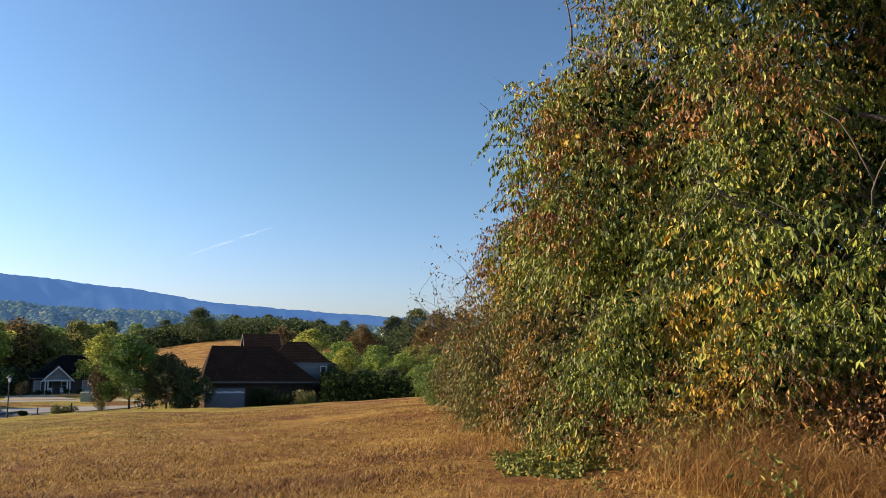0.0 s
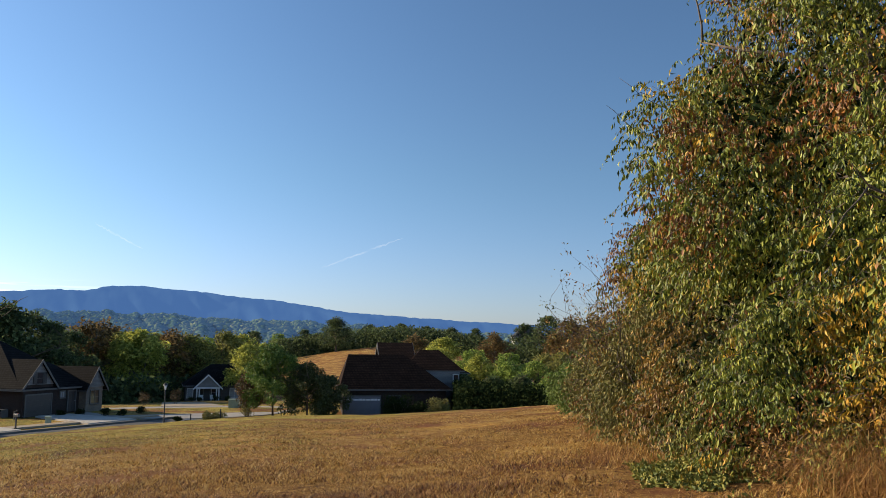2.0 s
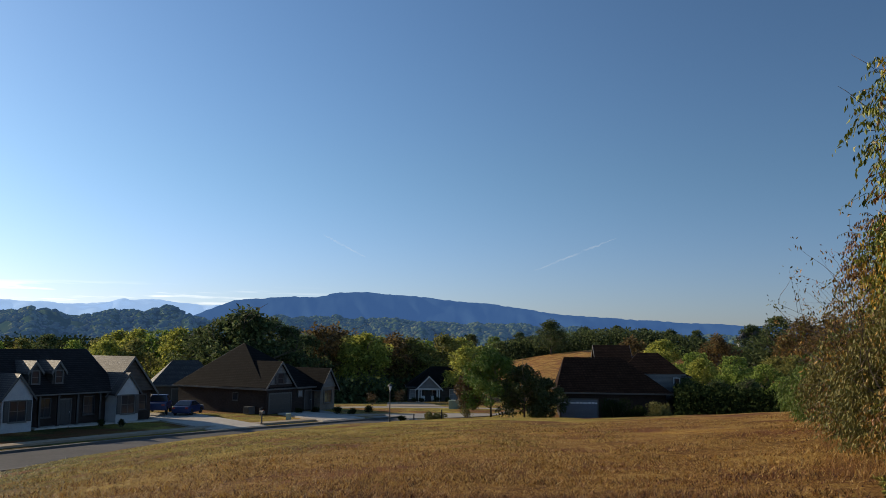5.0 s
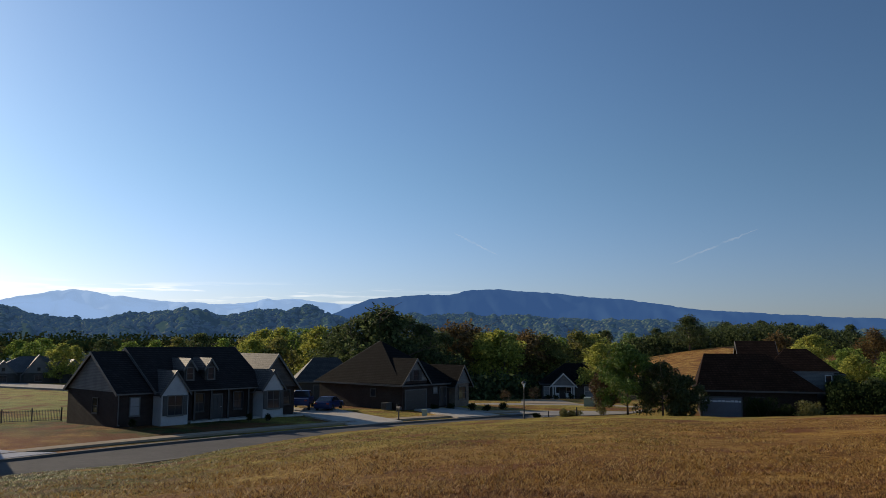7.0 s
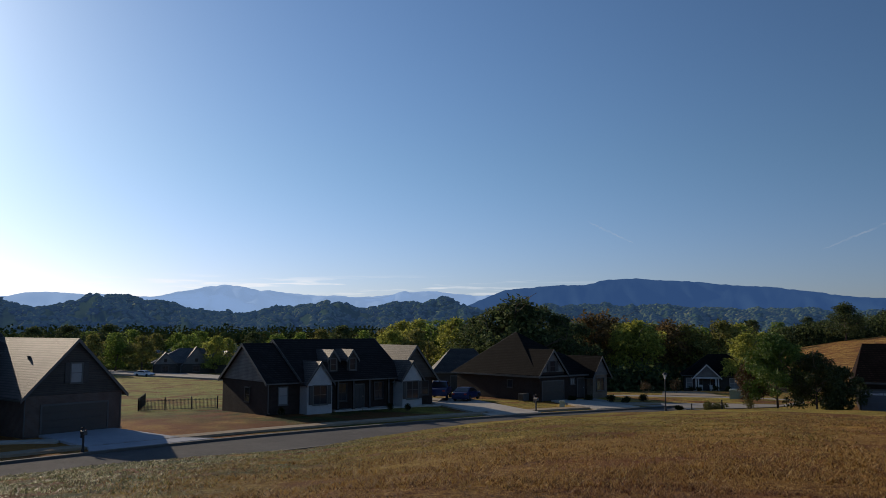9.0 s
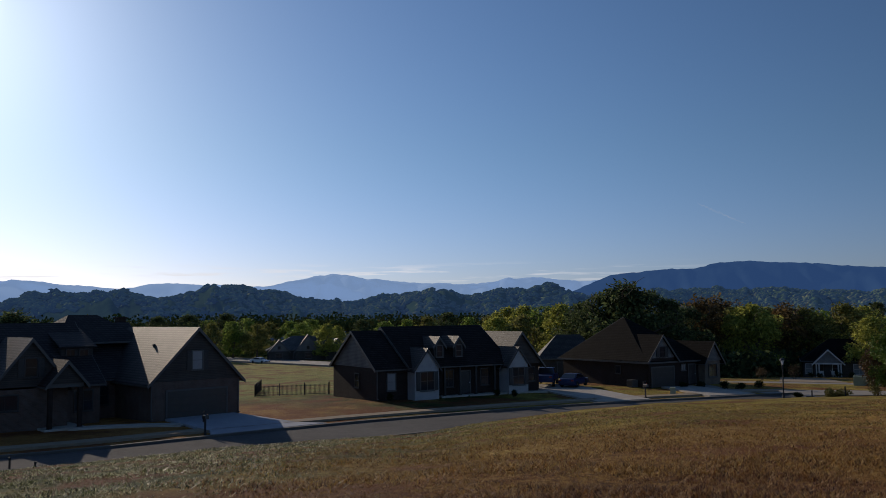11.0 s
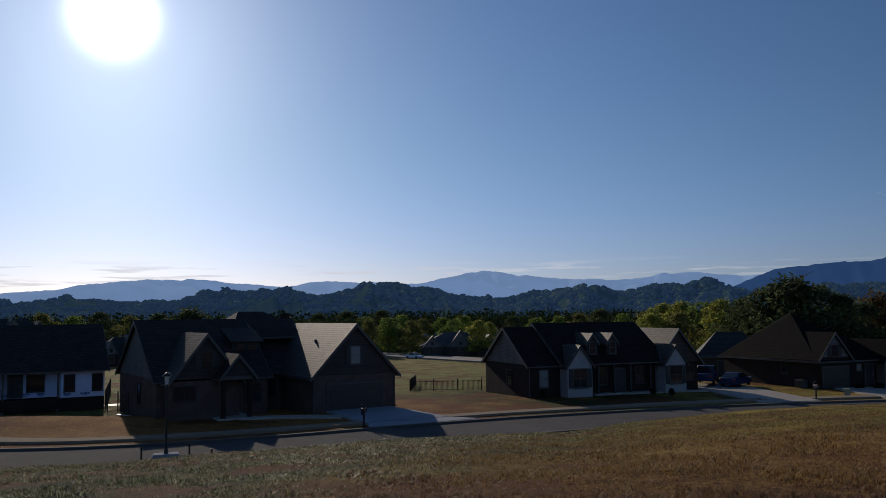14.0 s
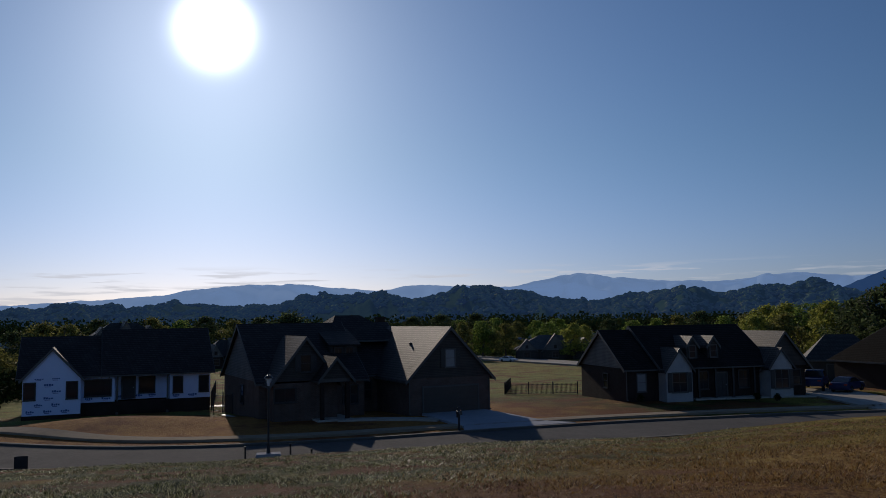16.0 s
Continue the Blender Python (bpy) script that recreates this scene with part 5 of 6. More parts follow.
treetops("valley_woods", 22, 6500, 24, 100, 400, 600, ground_z, 2.2, 4.2, 9.0, M_VALLEY_LEAF, "dense green woods in the valley")
woods("valley_woods", 24, 900, -4, 24, 395, 520, ground_z, 1.1, M_VALLEY_LEAF, "loose treetops beyond a field", 26, 3.4, 3.0)
# leafy outlines over the nearest of them
woods("valley_woods", 23, 1800, 22, 100, 372, 470, ground_z, 1.2, M_VALLEY_LEAF, "loose treetops along the valley's edge", 26, 3.8, 8.0)


def undergrowth(name, seed, line, n, size, mat, label, wide=5.0, tall=3.0):
    rng = np.random.RandomState(seed)
    az, d = zip(*line)
    a = rng.uniform(min(az), max(az), n)
    r = np.interp(a, az, d) + rng.normal(size=n) * wide
    x, y = -np.sin(np.radians(a)) * r, np.cos(np.radians(a)) * r
    z = ground_z(x, y) + tall * rng.rand(n) ** 1.5
    p = np.stack([x, y, z], 1)
    v, f = leaves_at(rng, p, rng.normal(size=(n, 3)), size, 0.1, 0.7)
    return tagged(new(name, array_mesh(name, v, f, mat)), label, "shrubs", kind="stuff")


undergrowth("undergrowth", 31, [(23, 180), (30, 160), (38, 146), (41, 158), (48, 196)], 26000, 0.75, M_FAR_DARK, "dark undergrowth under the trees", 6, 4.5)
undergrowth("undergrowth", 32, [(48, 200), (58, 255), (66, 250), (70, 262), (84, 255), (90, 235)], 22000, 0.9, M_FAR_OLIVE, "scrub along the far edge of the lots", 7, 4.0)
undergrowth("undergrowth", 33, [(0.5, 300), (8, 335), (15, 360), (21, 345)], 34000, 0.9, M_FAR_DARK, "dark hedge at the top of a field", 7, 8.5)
# this shrub mass stands in the house's shade, put into its leaf colour
undergrowth("undergrowth", 34, [(0.6, 84), (4, 87), (8.3, 88)], 42000, 0.28, M_LEAF_DARK_SHADED, "shrubs beside a house, coloured as in shade", 3.0, 3.4)
undergrowth("undergrowth", 35, [(90.5, 150), (94, 125), (98, 105)], 12000, 0.5, M_LEAF_DARK_SHADED, "dark shrubs beside an unfinished house", 8.0, 3.0)
for k, (az, d, el, kind) in enumerate([(6.6, 100, -0.9, "yellow"), (4.6, 96, -1.2, "green"), (2.7, 94, -1.1, "green"), (7.6, 92, -2.2, "dark_round"), (5.6, 88, -2.3, "dark_round"),
                                       (3.7, 86, -2.2, "dark_round"), (1.6, 84, -1.9, "green"), (1.0, 96, -0.6, "olive")]):
    plant(kind, az, d, max(2.5, el_height(az, d, el)), 40 * k, None, "trees beside a house", 1.2)


# ---- trees in the gardens ----
def garden_tree(az, d, el, seed, radius, mat, label, bare=0.22, leaves=12000, size=0.22):
    x, y = at_az(az, d)
    h = el_height(az, d, el)
    m = tree_meshes(seed, h, radius, leaves, size, mat, 0.12, bare)
    return tree_thing(m, (x, y, gz(x, y) - 0.05), label, 1.0, seed * 30)


garden_tree(20.6, 84, -0.35, 41, 3.5, M_LEAF_GREEN, "round green garden tree tinged with red", 0.1, 17000, 0.24)
garden_tree(22.2, 85, -2.0, 42, 1.5, M_LEAF_RUST, "small tree with reddish autumn leaves", 0.2, 2500)
garden_tree(18.3, 82, -1.55, 43, 2.9, M_LEAF_CRAB, "dark crab apple tree in shade", 0.1, 9000)
garden_tree(16.9, 83, -2.3, 44, 2.2, M_LEAF_CRAB, "low dark tree beside a driveway", 0.06, 7000)
garden_tree(66.5, 92, -2.6, 45, 2.6, M_LEAF_DARK_SHADED, "dark evergreen behind a garage", 0.1, 6000)


def shrub(at, w, h, seed, mat, label, leaves=1600, size=0.12, name="shrub"):
    rng = np.random.RandomState(seed)
    ob = thing(name, at, seed * 47 % 360, label, "shrub")
    s, tips = Shape(), []
    for k in range(5):
        a = k * 1.26
        limb(s, rng, (0.05 * math.cos(a), 0.05 * math.sin(a), -0.05), (math.cos(a), math.sin(a), 1.6), h * 0.7, 0.025, 1, tips, 0.2, 2, 4)
    part("stem", s.mesh("stem", M_TWIG), ob)
    cs = [(rng.uniform(-0.33, 0.33) * w, rng.uniform(-0.33, 0.33) * w, h * rng.uniform(0.25, 0.72)) for _ in range(16)]
    v, f = leaf_cloud(rng, cs, np.full(16, min(w, h) * 0.27), leaves, size, 0.0, 0.6, 0.6)
    part("foliage", array_mesh("foliage", v, f, mat), ob)
    return ob


def shrub_at(az, d, w, h, seed, mat, label, **more):
    x, y = at_az(az, d)
    return shrub((x, y, gz(x, y)), w, h, seed, mat, label, **more)


shrub_at(24.6, 77, 2.3, 1.15, 51, M_LEAF_OLIVE, "clipped rounded hedge bush by the street", leaves=3500)
shrub_at(12.2, 79, 2.6, 2.6, 52, M_LEAF_DARK_SHADED, "large rounded shrub before a house", leaves=3500, size=0.15)
shrub_at(10.9, 80, 2.4, 2.2, 53, M_LEAF_DARK_SHADED, "large rounded shrub before a house", leaves=3000, size=0.15)
shrub_at(9.4, 79, 2.2, 2.6, 54, M_LEAF_OLIVE, "loose pale shrub before a house", leaves=2500, size=0.15)
shrub_at(22.3, 84, 1.2, 1.2, 55, M_LEAF_OLIVE, "thin shrub with few leaves", leaves=500)
for k, (az, d, w) in enumerate([(26.6, 144, 1.3), (25.9, 143, 1.1), (25.4, 143, 1.0), (24.3, 144, 1.3), (23.6, 144, 1.2), (30.1, 88, 0.9), (31.2, 88, 1.1), (29.0, 90, 1.0),
                               (32.6, 89, 0.9), (26.7, 80, 0.7), (33.7, 88.5, 0.8)]):
    shrub_at(az, d, w, w * 0.8, 60 + k, M_LEAF_DARK_SHADED, "low dark clipped shrub", leaves=700)
for k, (az, d, h) in enumerate([(28.8, 118, 2.2), (26.9, 120, 2.6), (53.6, 74.5, 0.9), (46.2, 78, 0.8), (45.0, 78, 0.8)]):
    shrub_at(az, d, h * 0.6, h, 80 + k, M_LEAF_RUST if k < 2 else M_LEAF_DARK_SHADED, "young shrub on a lawn" if k < 2 else "low shrub under a window", leaves=600)


# ---- the hedgerow beside the meadow ----
def hedgerow_tree(at, height, radius, sprays, per, leaf, mat, seed, label, low=0.05, lean=(0, 0), limbs=11, reach=0.9, name="tree", fill=6000, stout=0.2):
    """A tree hung with drooping sprays of pointed leaves from the ground up."""
    rng = np.random.RandomState(seed)
    ob = thing(name, (*at, gz(*at) - 0.05), 0, label, "tree" if name == "tree" else "shrub", "hedgerow trees" if name == "tree" else "hedgerow shrubs")
    s, tips = Shape(), []
    limb(s, rng, (0, 0, -0.2), (lean[0], lean[1], 1), height * 0.75, stout, 0, tips, 0.08, 0, 9)
    for k in range(limbs):
        a, z = k * 2.4 + rng.rand(), height * (0.06 + 0.6 * k / limbs)
        limb(s, rng, (lean[0] * z, lean[1] * z, z), (math.cos(a), math.sin(a), 0.35 + 0.5 * k / limbs), radius * (rng.uniform(0.5, 0.72) if k % 3 else rng.uniform(0.7, 0.84)), stout * 0.35, 2 if name == "tree" else 1, tips, 0.22, 3, 5)
    part("trunk", s.mesh("trunk", M_BARK, True), ob)
    # starts of the sprays, in lobes over an uneven crown
    lobes = 42
    a, z = rng.rand(lobes) * 6.283, low + (0.97 - low) * rng.rand(lobes) ** 0.9
    wide = np.sin(np.pi * np.clip(0.22 + 0.74 * z, 0, 1)) ** 0.6
    rr = radius * wide * rng.uniform(0.45, 0.92, lobes)
    c = np.stack([rr * np.cos(a) + lean[0] * z * height, rr * np.sin(a) + lean[1] * z * height, z * height], 1)
    size = radius * rng.uniform(0.13, 0.33, lobes)
    pick = rng.choice(lobes, sprays, p=size ** 2 / (size ** 2).sum())
    d = rng.normal(size=(sprays, 3))
    d /= np.linalg.norm(d, axis=1)[:, None]
    start = c[pick] + d * size[pick][:, None] * (0.7 + 0.35 * rng.rand(sprays))[:, None]
    start[:, 2] = np.maximum(start[:, 2], 0.15)
    out = start - np.stack([lean[0] * start[:, 2], lean[1] * start[:, 2], start[:, 2] * 0.92], 1)
    out /= np.linalg.norm(out, axis=1)[:, None] + 1e-6
    way = out * 0.9 + rng.normal(size=(sprays, 3)) * 0.55 + np.array([0, 0, 0.15])
    way /= np.linalg.norm(way, axis=1)[:, None]
    length = rng.uniform(0.35, 1.0, sprays) * reach
    t = np.linspace(0.12, 1, per)
    fall = 0.55 * length[:, None] * t[None, :] ** 2
    p = start[:, None, :] + way[:, None, :] * (length[:, None] * t[None, :])[:, :, None]
    p[:, :, 2] -= fall
    side = np.cross(way, np.array([0, 0, 1.0]))
    flip = np.where(np.arange(per) % 2, 1.0, -1.0)
    dirs = side[:, None, :] * flip[None, :, None] * 0.8 + way[:, None, :] * 0.5
    v, f = leaves_at(rng, p.reshape(-1, 3), dirs.reshape(-1, 3) * 0.9, leaf, 0.85, 0.38)
    # dark fill leaves inside the lobes, coloured to imitate the crown's inner shade
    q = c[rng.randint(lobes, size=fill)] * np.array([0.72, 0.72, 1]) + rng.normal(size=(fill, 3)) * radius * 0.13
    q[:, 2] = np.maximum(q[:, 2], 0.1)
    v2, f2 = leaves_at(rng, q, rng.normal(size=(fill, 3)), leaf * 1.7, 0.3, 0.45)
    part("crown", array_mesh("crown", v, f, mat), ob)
    part("vine", array_mesh("vine", v2, f2, M_LEAF_DARK_SHADED), ob, "dark inner leaves that imitate shade inside the crown")
    # the thin shoots that carry the leaves
    w = 0.006
    q0, q1, q2 = start, start + way * length[:, None] * 0.5 - np.array([0, 0, 1]) * (0.14 * length)[:, None], p[:, -1, :]
    rim = np.stack([q0 - [0, 0, w], q0 + [0, 0, w], q1 + [0, 0, w], q1 - [0, 0, w], q2, q2 + [w, 0, 0]], 1).reshape(-1, 3)
    rim = rim.reshape(sprays, 6, 3)[::2].reshape(-1, 3)
    k = np.arange(len(rim) // 6)[:, None] * 6
    tagged(part("shoot", array_mesh("shoot", rim, np.concatenate([k + np.array([[0, 1, 2, 3]]), k + np.array([[3, 2, 5, 4]])]), M_TWIG), ob), kind="stuff")
    return ob


MIXED = "tall hedgerow tree with drooping green and yellowing leaves"
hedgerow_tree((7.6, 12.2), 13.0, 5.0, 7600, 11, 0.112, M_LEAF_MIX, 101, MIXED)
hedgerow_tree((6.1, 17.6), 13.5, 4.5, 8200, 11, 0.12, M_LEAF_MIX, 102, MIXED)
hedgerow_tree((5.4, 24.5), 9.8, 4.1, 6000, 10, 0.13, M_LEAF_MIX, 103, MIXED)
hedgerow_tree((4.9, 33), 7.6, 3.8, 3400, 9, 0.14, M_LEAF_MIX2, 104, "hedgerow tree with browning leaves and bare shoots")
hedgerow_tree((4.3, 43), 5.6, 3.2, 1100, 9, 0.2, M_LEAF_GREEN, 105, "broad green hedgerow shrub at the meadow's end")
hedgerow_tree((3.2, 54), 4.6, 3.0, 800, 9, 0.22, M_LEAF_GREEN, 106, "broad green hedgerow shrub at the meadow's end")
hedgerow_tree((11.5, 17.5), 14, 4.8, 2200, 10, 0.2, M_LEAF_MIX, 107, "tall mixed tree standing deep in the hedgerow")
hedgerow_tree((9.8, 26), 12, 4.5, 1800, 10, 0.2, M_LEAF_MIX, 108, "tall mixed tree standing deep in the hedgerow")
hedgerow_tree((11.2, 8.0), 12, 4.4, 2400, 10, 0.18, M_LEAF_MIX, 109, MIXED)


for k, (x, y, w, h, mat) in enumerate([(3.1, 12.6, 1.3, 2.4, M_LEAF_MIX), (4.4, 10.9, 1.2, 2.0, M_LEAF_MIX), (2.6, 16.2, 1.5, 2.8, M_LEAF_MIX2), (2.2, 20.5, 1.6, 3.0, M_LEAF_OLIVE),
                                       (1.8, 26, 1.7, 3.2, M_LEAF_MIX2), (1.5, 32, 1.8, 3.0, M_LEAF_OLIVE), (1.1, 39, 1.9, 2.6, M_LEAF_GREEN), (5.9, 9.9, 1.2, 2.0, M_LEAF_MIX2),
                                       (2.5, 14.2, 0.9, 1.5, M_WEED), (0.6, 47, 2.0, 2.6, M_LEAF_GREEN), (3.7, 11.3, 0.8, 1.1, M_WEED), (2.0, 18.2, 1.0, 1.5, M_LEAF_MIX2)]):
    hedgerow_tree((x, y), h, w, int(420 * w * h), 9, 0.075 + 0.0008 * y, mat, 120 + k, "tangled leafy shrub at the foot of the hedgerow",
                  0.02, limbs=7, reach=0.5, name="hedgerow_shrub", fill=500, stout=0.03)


def bare_sprays(seed, at, n, label):
    """Leafless shoots that stick out of the hedgerow's edge."""
    rng = np.random.RandomState(seed)
    ob = thing("sapling", (*at, gz(*at)), 0, label, "sapling")
    s, tips = Shape(), []
    for k in range(n):
        limb(s, rng, (rng.uniform(-0.2, 0.2), rng.uniform(-0.4, 0.4), 0), (-0.3 + rng.normal() * 0.2, rng.normal() * 0.25, 1.0), rng.uniform(1.6, 2.9), 0.026, 2, tips, 0.13, 3, 4)
    part("stem", s.mesh("stem", M_TWIG), ob)
    pts = np.array([t[0] for t in tips])
    pts = np.repeat(pts, 7, 0) + rng.normal(size=(len(pts) * 7, 3)) * 0.11
    v, f = leaves_at(rng, pts, rng.normal(size=pts.shape), 0.09, 0.4, 0.4)
    part("foliage", array_mesh("foliage", v, f, M_LEAF_MIX2), ob)


bare_sprays(131, (1.7, 22.0), 11, "thin sapling with bare shoots and few leaves")
bare_sprays(132, (1.9, 27.0), 11, "thin sapling with bare shoots and few leaves")
bare_sprays(133, (2.3, 18.4), 4, "thin sapling with bare shoots and few leaves")


def stalks(name, seed, xs, ys, zs, lo, hi, width, mat, label, lean=0.5, grow=1.0):
    """Blades and stalks, each a bent tapering strip, standing on the ground."""
    rng = np.random.RandomState(seed)
    n = len(xs)
    h = rng.uniform(lo, hi, n) * grow
    a = rng.uniform(0, 6.283, n)
    b = rng.uniform(0.1, 1, n) * lean
    base = np.stack([xs, ys, zs], 1)
    ax = np.stack([np.cos(a), np.sin(a), np.zeros(n)], 1)
    sd = np.stack([-np.sin(a), np.cos(a), np.zeros(n)], 1) * (width * rng.uniform(0.6, 1.3, n))[:, None]
    up = np.array([0, 0, 1.0])
    mid = base + up * (h * 0.6)[:, None] + ax * (h * b * 0.4)[:, None]
    tip = base + up * (h * (1 - 0.45 * b))[:, None] + ax * (h * b * 1.1)[:, None]
    v = np.stack([base - sd, base + sd, mid + sd * 0.7, mid - sd * 0.7, tip], 1).reshape(-1, 3)
    k = np.arange(n)[:, None] * 5
    f = np.concatenate([k + np.array([[0, 1, 2]]), k + np.array([[0, 2, 3]]), k + np.array([[3, 2, 4]])])
    return tagged(new(name, array_mesh(name, v, f, mat)), label, "grass", kind="stuff")


def turf(name, seed, xs, ys, lo, hi, width, mat, label):
    """Short mown grass: one bent-over blade each."""
    rng = np.random.RandomState(seed)
    n = len(xs)
    base = np.stack([xs, ys, ground_z(xs, ys) - 0.008], 1)
    a, h = rng.uniform(0, 6.283, n), rng.uniform(lo, hi, n) * np.clip(0.9 + 0.35 * fractal(xs * 1.6, ys * 1.6, 3, 97), 0.25, 1.6)
    w = width * rng.uniform(0.6, 1.4, n) * (np.hypot(xs, ys) / 10) ** 0.6
    sd = np.stack([-np.sin(a) * w, np.cos(a) * w, np.zeros(n)], 1)
    lean = rng.uniform(0.3, 2.4, n) * h
    tip = base + np.stack([np.cos(a) * lean, np.sin(a) * lean, h], 1)
    v = np.stack([base - sd, base + sd, tip], 1).reshape(-1, 3)
    ob = new(name, array_mesh(name, v, np.arange(3 * n).reshape(-1, 3), mat))
    return tagged(ob, label, "grass", kind="stuff")


def scatter(seed, n, az0, az1, d0, d1, tuft=4, spread=0.05):
    rng = np.random.RandomState(seed)
    m = n // tuft
    az, d = np.radians(rng.uniform(az0, az1, m)), np.exp(rng.uniform(math.log(d0), math.log(d1), m))
    az, d = np.repeat(az, tuft), np.repeat(d, tuft)
    x, y = -np.sin(az) * d + rng.normal(size=len(d)) * spread, np.cos(az) * d + rng.normal(size=len(d)) * spread
    return x, y


rng_g = np.random.RandomState(5)
gx, gy = scatter(201, 640000, -34, 97, 8.6, 52, 6, 0.035)
patch = fractal(gx * 0.28, gy * 0.28, 4, 77) + 0.8 * fractal(gx * 1.1, gy * 1.1, 3, 78)
wet = (-gx - 3 - 0.5 * np.maximum(gy, 0) + 6 * fractal(gx * 0.1, gy * 0.1, 3, 79)) / 15
is_green = (-gx - 0.9 * gy + 5 * fractal(gx * 0.12, gy * 0.12, 3, 79)) / 12 + rng_g.normal(size=len(gx)) * 0.3 > 0.45
is_olive = (wet + (np.hypot(gx, gy) - 24) * 0.03 + rng_g.normal(size=len(gx)) * 0.35 + patch * 0.12 > 0.25) & ~is_green
is_red = fractal(gx * 0.3, gy * 0.3, 4, 83) - (np.hypot(gx, gy) - 14) * 0.07 + rng_g.normal(size=len(gx)) * 0.45 > 0.75
keep = (patch + rng_g.normal(size=len(gx)) * 0.8 > -1.1) & (np.hypot(gx, gy) < np.interp(np.degrees(np.arctan2(-gx, gy)), SLOPE_AZ, BROW_D) + 1.0)
for name, sel, mat, lo, hi, label in (("dry_grass", keep & ~is_green & ~is_olive & ~is_red, M_STRAW, 0.025, 0.085, "mown straw-coloured meadow grass"),
                                      ("reddish_grass", keep & ~is_green & is_red, M_RED_GRASS, 0.025, 0.08, "patches of reddish-brown meadow growth"),
                                      ("yellowing_grass", keep & is_olive & ~is_red, M_OLIVE_GRASS, 0.02, 0.065, "yellow-green mown meadow grass"),
                                      ("green_grass", keep & is_green, M_GRASS_GLINTS, 0.025, 0.085, "greener meadow grass towards the street")):
    turf(name, 211, gx[sel], gy[sel], lo, hi, 0.0075, mat, label)

def canes(name, seed, xs, ys, lo, hi, mat, label, grow, lift=0.0, spread=1.0):
    """Arching dry stems that rise, bend over and hang: a tangle."""
    rng = np.random.RandomState(seed)
    n = len(xs)
    base = np.stack([xs, ys, ground_z(xs, ys) - 0.02 + lift], 1)
    h, a = rng.uniform(lo, hi, n) * grow, rng.uniform(0, 6.283, n)
    reach = h * rng.uniform(0.4, 2.4, n) * spread
    way = np.stack([np.cos(a), np.sin(a), np.zeros(n)], 1)
    turn = np.stack([-np.sin(a), np.cos(a), np.zeros(n)], 1) * rng.normal(size=n)[:, None] * 0.25
    w, bend = rng.uniform(0.002, 0.0055, n), rng.uniform(0.5, 0.95, n)
    rows = []
    for t in (0.0, 0.3, 0.55, 0.78, 1.0):
        p = base + way * (reach * t ** 1.4)[:, None] + turn * (h * t * t)[:, None]
        p[:, 2] += h * np.sin(np.pi * t * bend)
        side = turn / (np.linalg.norm(turn, axis=1)[:, None] + 1e-6) * (w * (1.1 - 0.8 * t))[:, None]
        rows += [p - side, p + side]
    v = np.stack(rows, 1).reshape(-1, 3)
    k = np.arange(n)[:, None] * 10
    f = np.concatenate([k + np.array([[2 * q, 2 * q + 1, 2 * q + 3, 2 * q + 2]]) for q in range(4)])
    return tagged(new(name, array_mesh(name, v, f, mat)), label, "brambles", kind="stuff")


bx = 2.7 + 5.2 * rng_g.rand(15000) ** 0.8
by = 6.8 + rng_g.rand(15000) ** 0.8 * 4.4 + np.maximum(0, 4.8 - bx) * 1.5
canes("dry_brambles", 212, bx, by, 0.15, 0.85, M_BRAMBLE, "tangle of dry brown brambles and tall dead grass",
      np.clip(0.75 + 0.14 * (bx - 4.5) + 0.35 * fractal(bx * 1.1, by * 1.1, 3, 92), 0.2, 1.5))
tx = 2.8 + 5.1 * rng_g.rand(14000) ** 0.8
ty = 6.8 + rng_g.rand(14000) * 4.4 + np.maximum(0, 4.8 - tx) * 1.5
tz = rng_g.rand(14000) ** 0.8 * np.clip(0.55 + 0.14 * (tx - 4.5) + 0.35 * fractal(tx * 1.1, ty * 1.1, 3, 92), 0.12, 1.1)
canes("bramble_tangle", 215, tx, ty, 0.05, 0.22, M_BRAMBLE, "broken and tangled dry bramble stems", 1.0, tz, 3.2)
lx = rng_g.uniform(2.4, 7.8, 16000)
ly = 7.4 + rng_g.rand(16000) * 4.5 + np.maximum(0, 4.8 - lx) * 1.7
lz = ground_z(lx, ly) + rng_g.rand(16000) ** 1.6 * np.clip(0.6 + 0.5 * fractal(lx, ly, 3, 93), 0.1, 1.4)
lv, lf = leaves_at(rng_g, np.stack([lx, ly, lz], 1), rng_g.normal(size=(16000, 3)), 0.065, 0.4, 0.4)
tagged(new("bramble_leaves", array_mesh("bramble_leaves", lv, lf, M_BRAMBLE)), "small browning leaves among brambles", "leaves", kind="stuff")
wx = rng_g.uniform(0.9, 7.4, 30000)
wy = 7.6 + rng_g.rand(30000) * 4.8 + np.maximum(0, 4.4 - wx) * 0.9
wsel = fractal(wx * 1.4, wy * 1.4, 3, 95) > 0.35
wx, wy = wx[wsel], wy[wsel]
wz = ground_z(wx, wy) + rng_g.rand(len(wx)) ** 1.6 * np.clip(0.4 + 0.3 * fractal(wx * 2, wy * 2, 2, 96), 0.08, 0.9) * np.clip((wx - 0.6) / 2.6, 0.12, 1.0)
wv, wf = leaves_at(rng_g, np.stack([wx, wy, wz], 1), rng_g.normal(size=(len(wx), 3)), 0.085, 0.25, 0.45)
tagged(new("weeds", array_mesh("weeds", wv, wf, M_WEED)), "low green weeds before the hedgerow", "weeds", kind="stuff")
mx_ = 0.2 + rng_g.rand(16000) * 4.2
my_ = rng_g.uniform(8.5, 30, 16000) + np.maximum(0, mx_ - 2) * 0.5
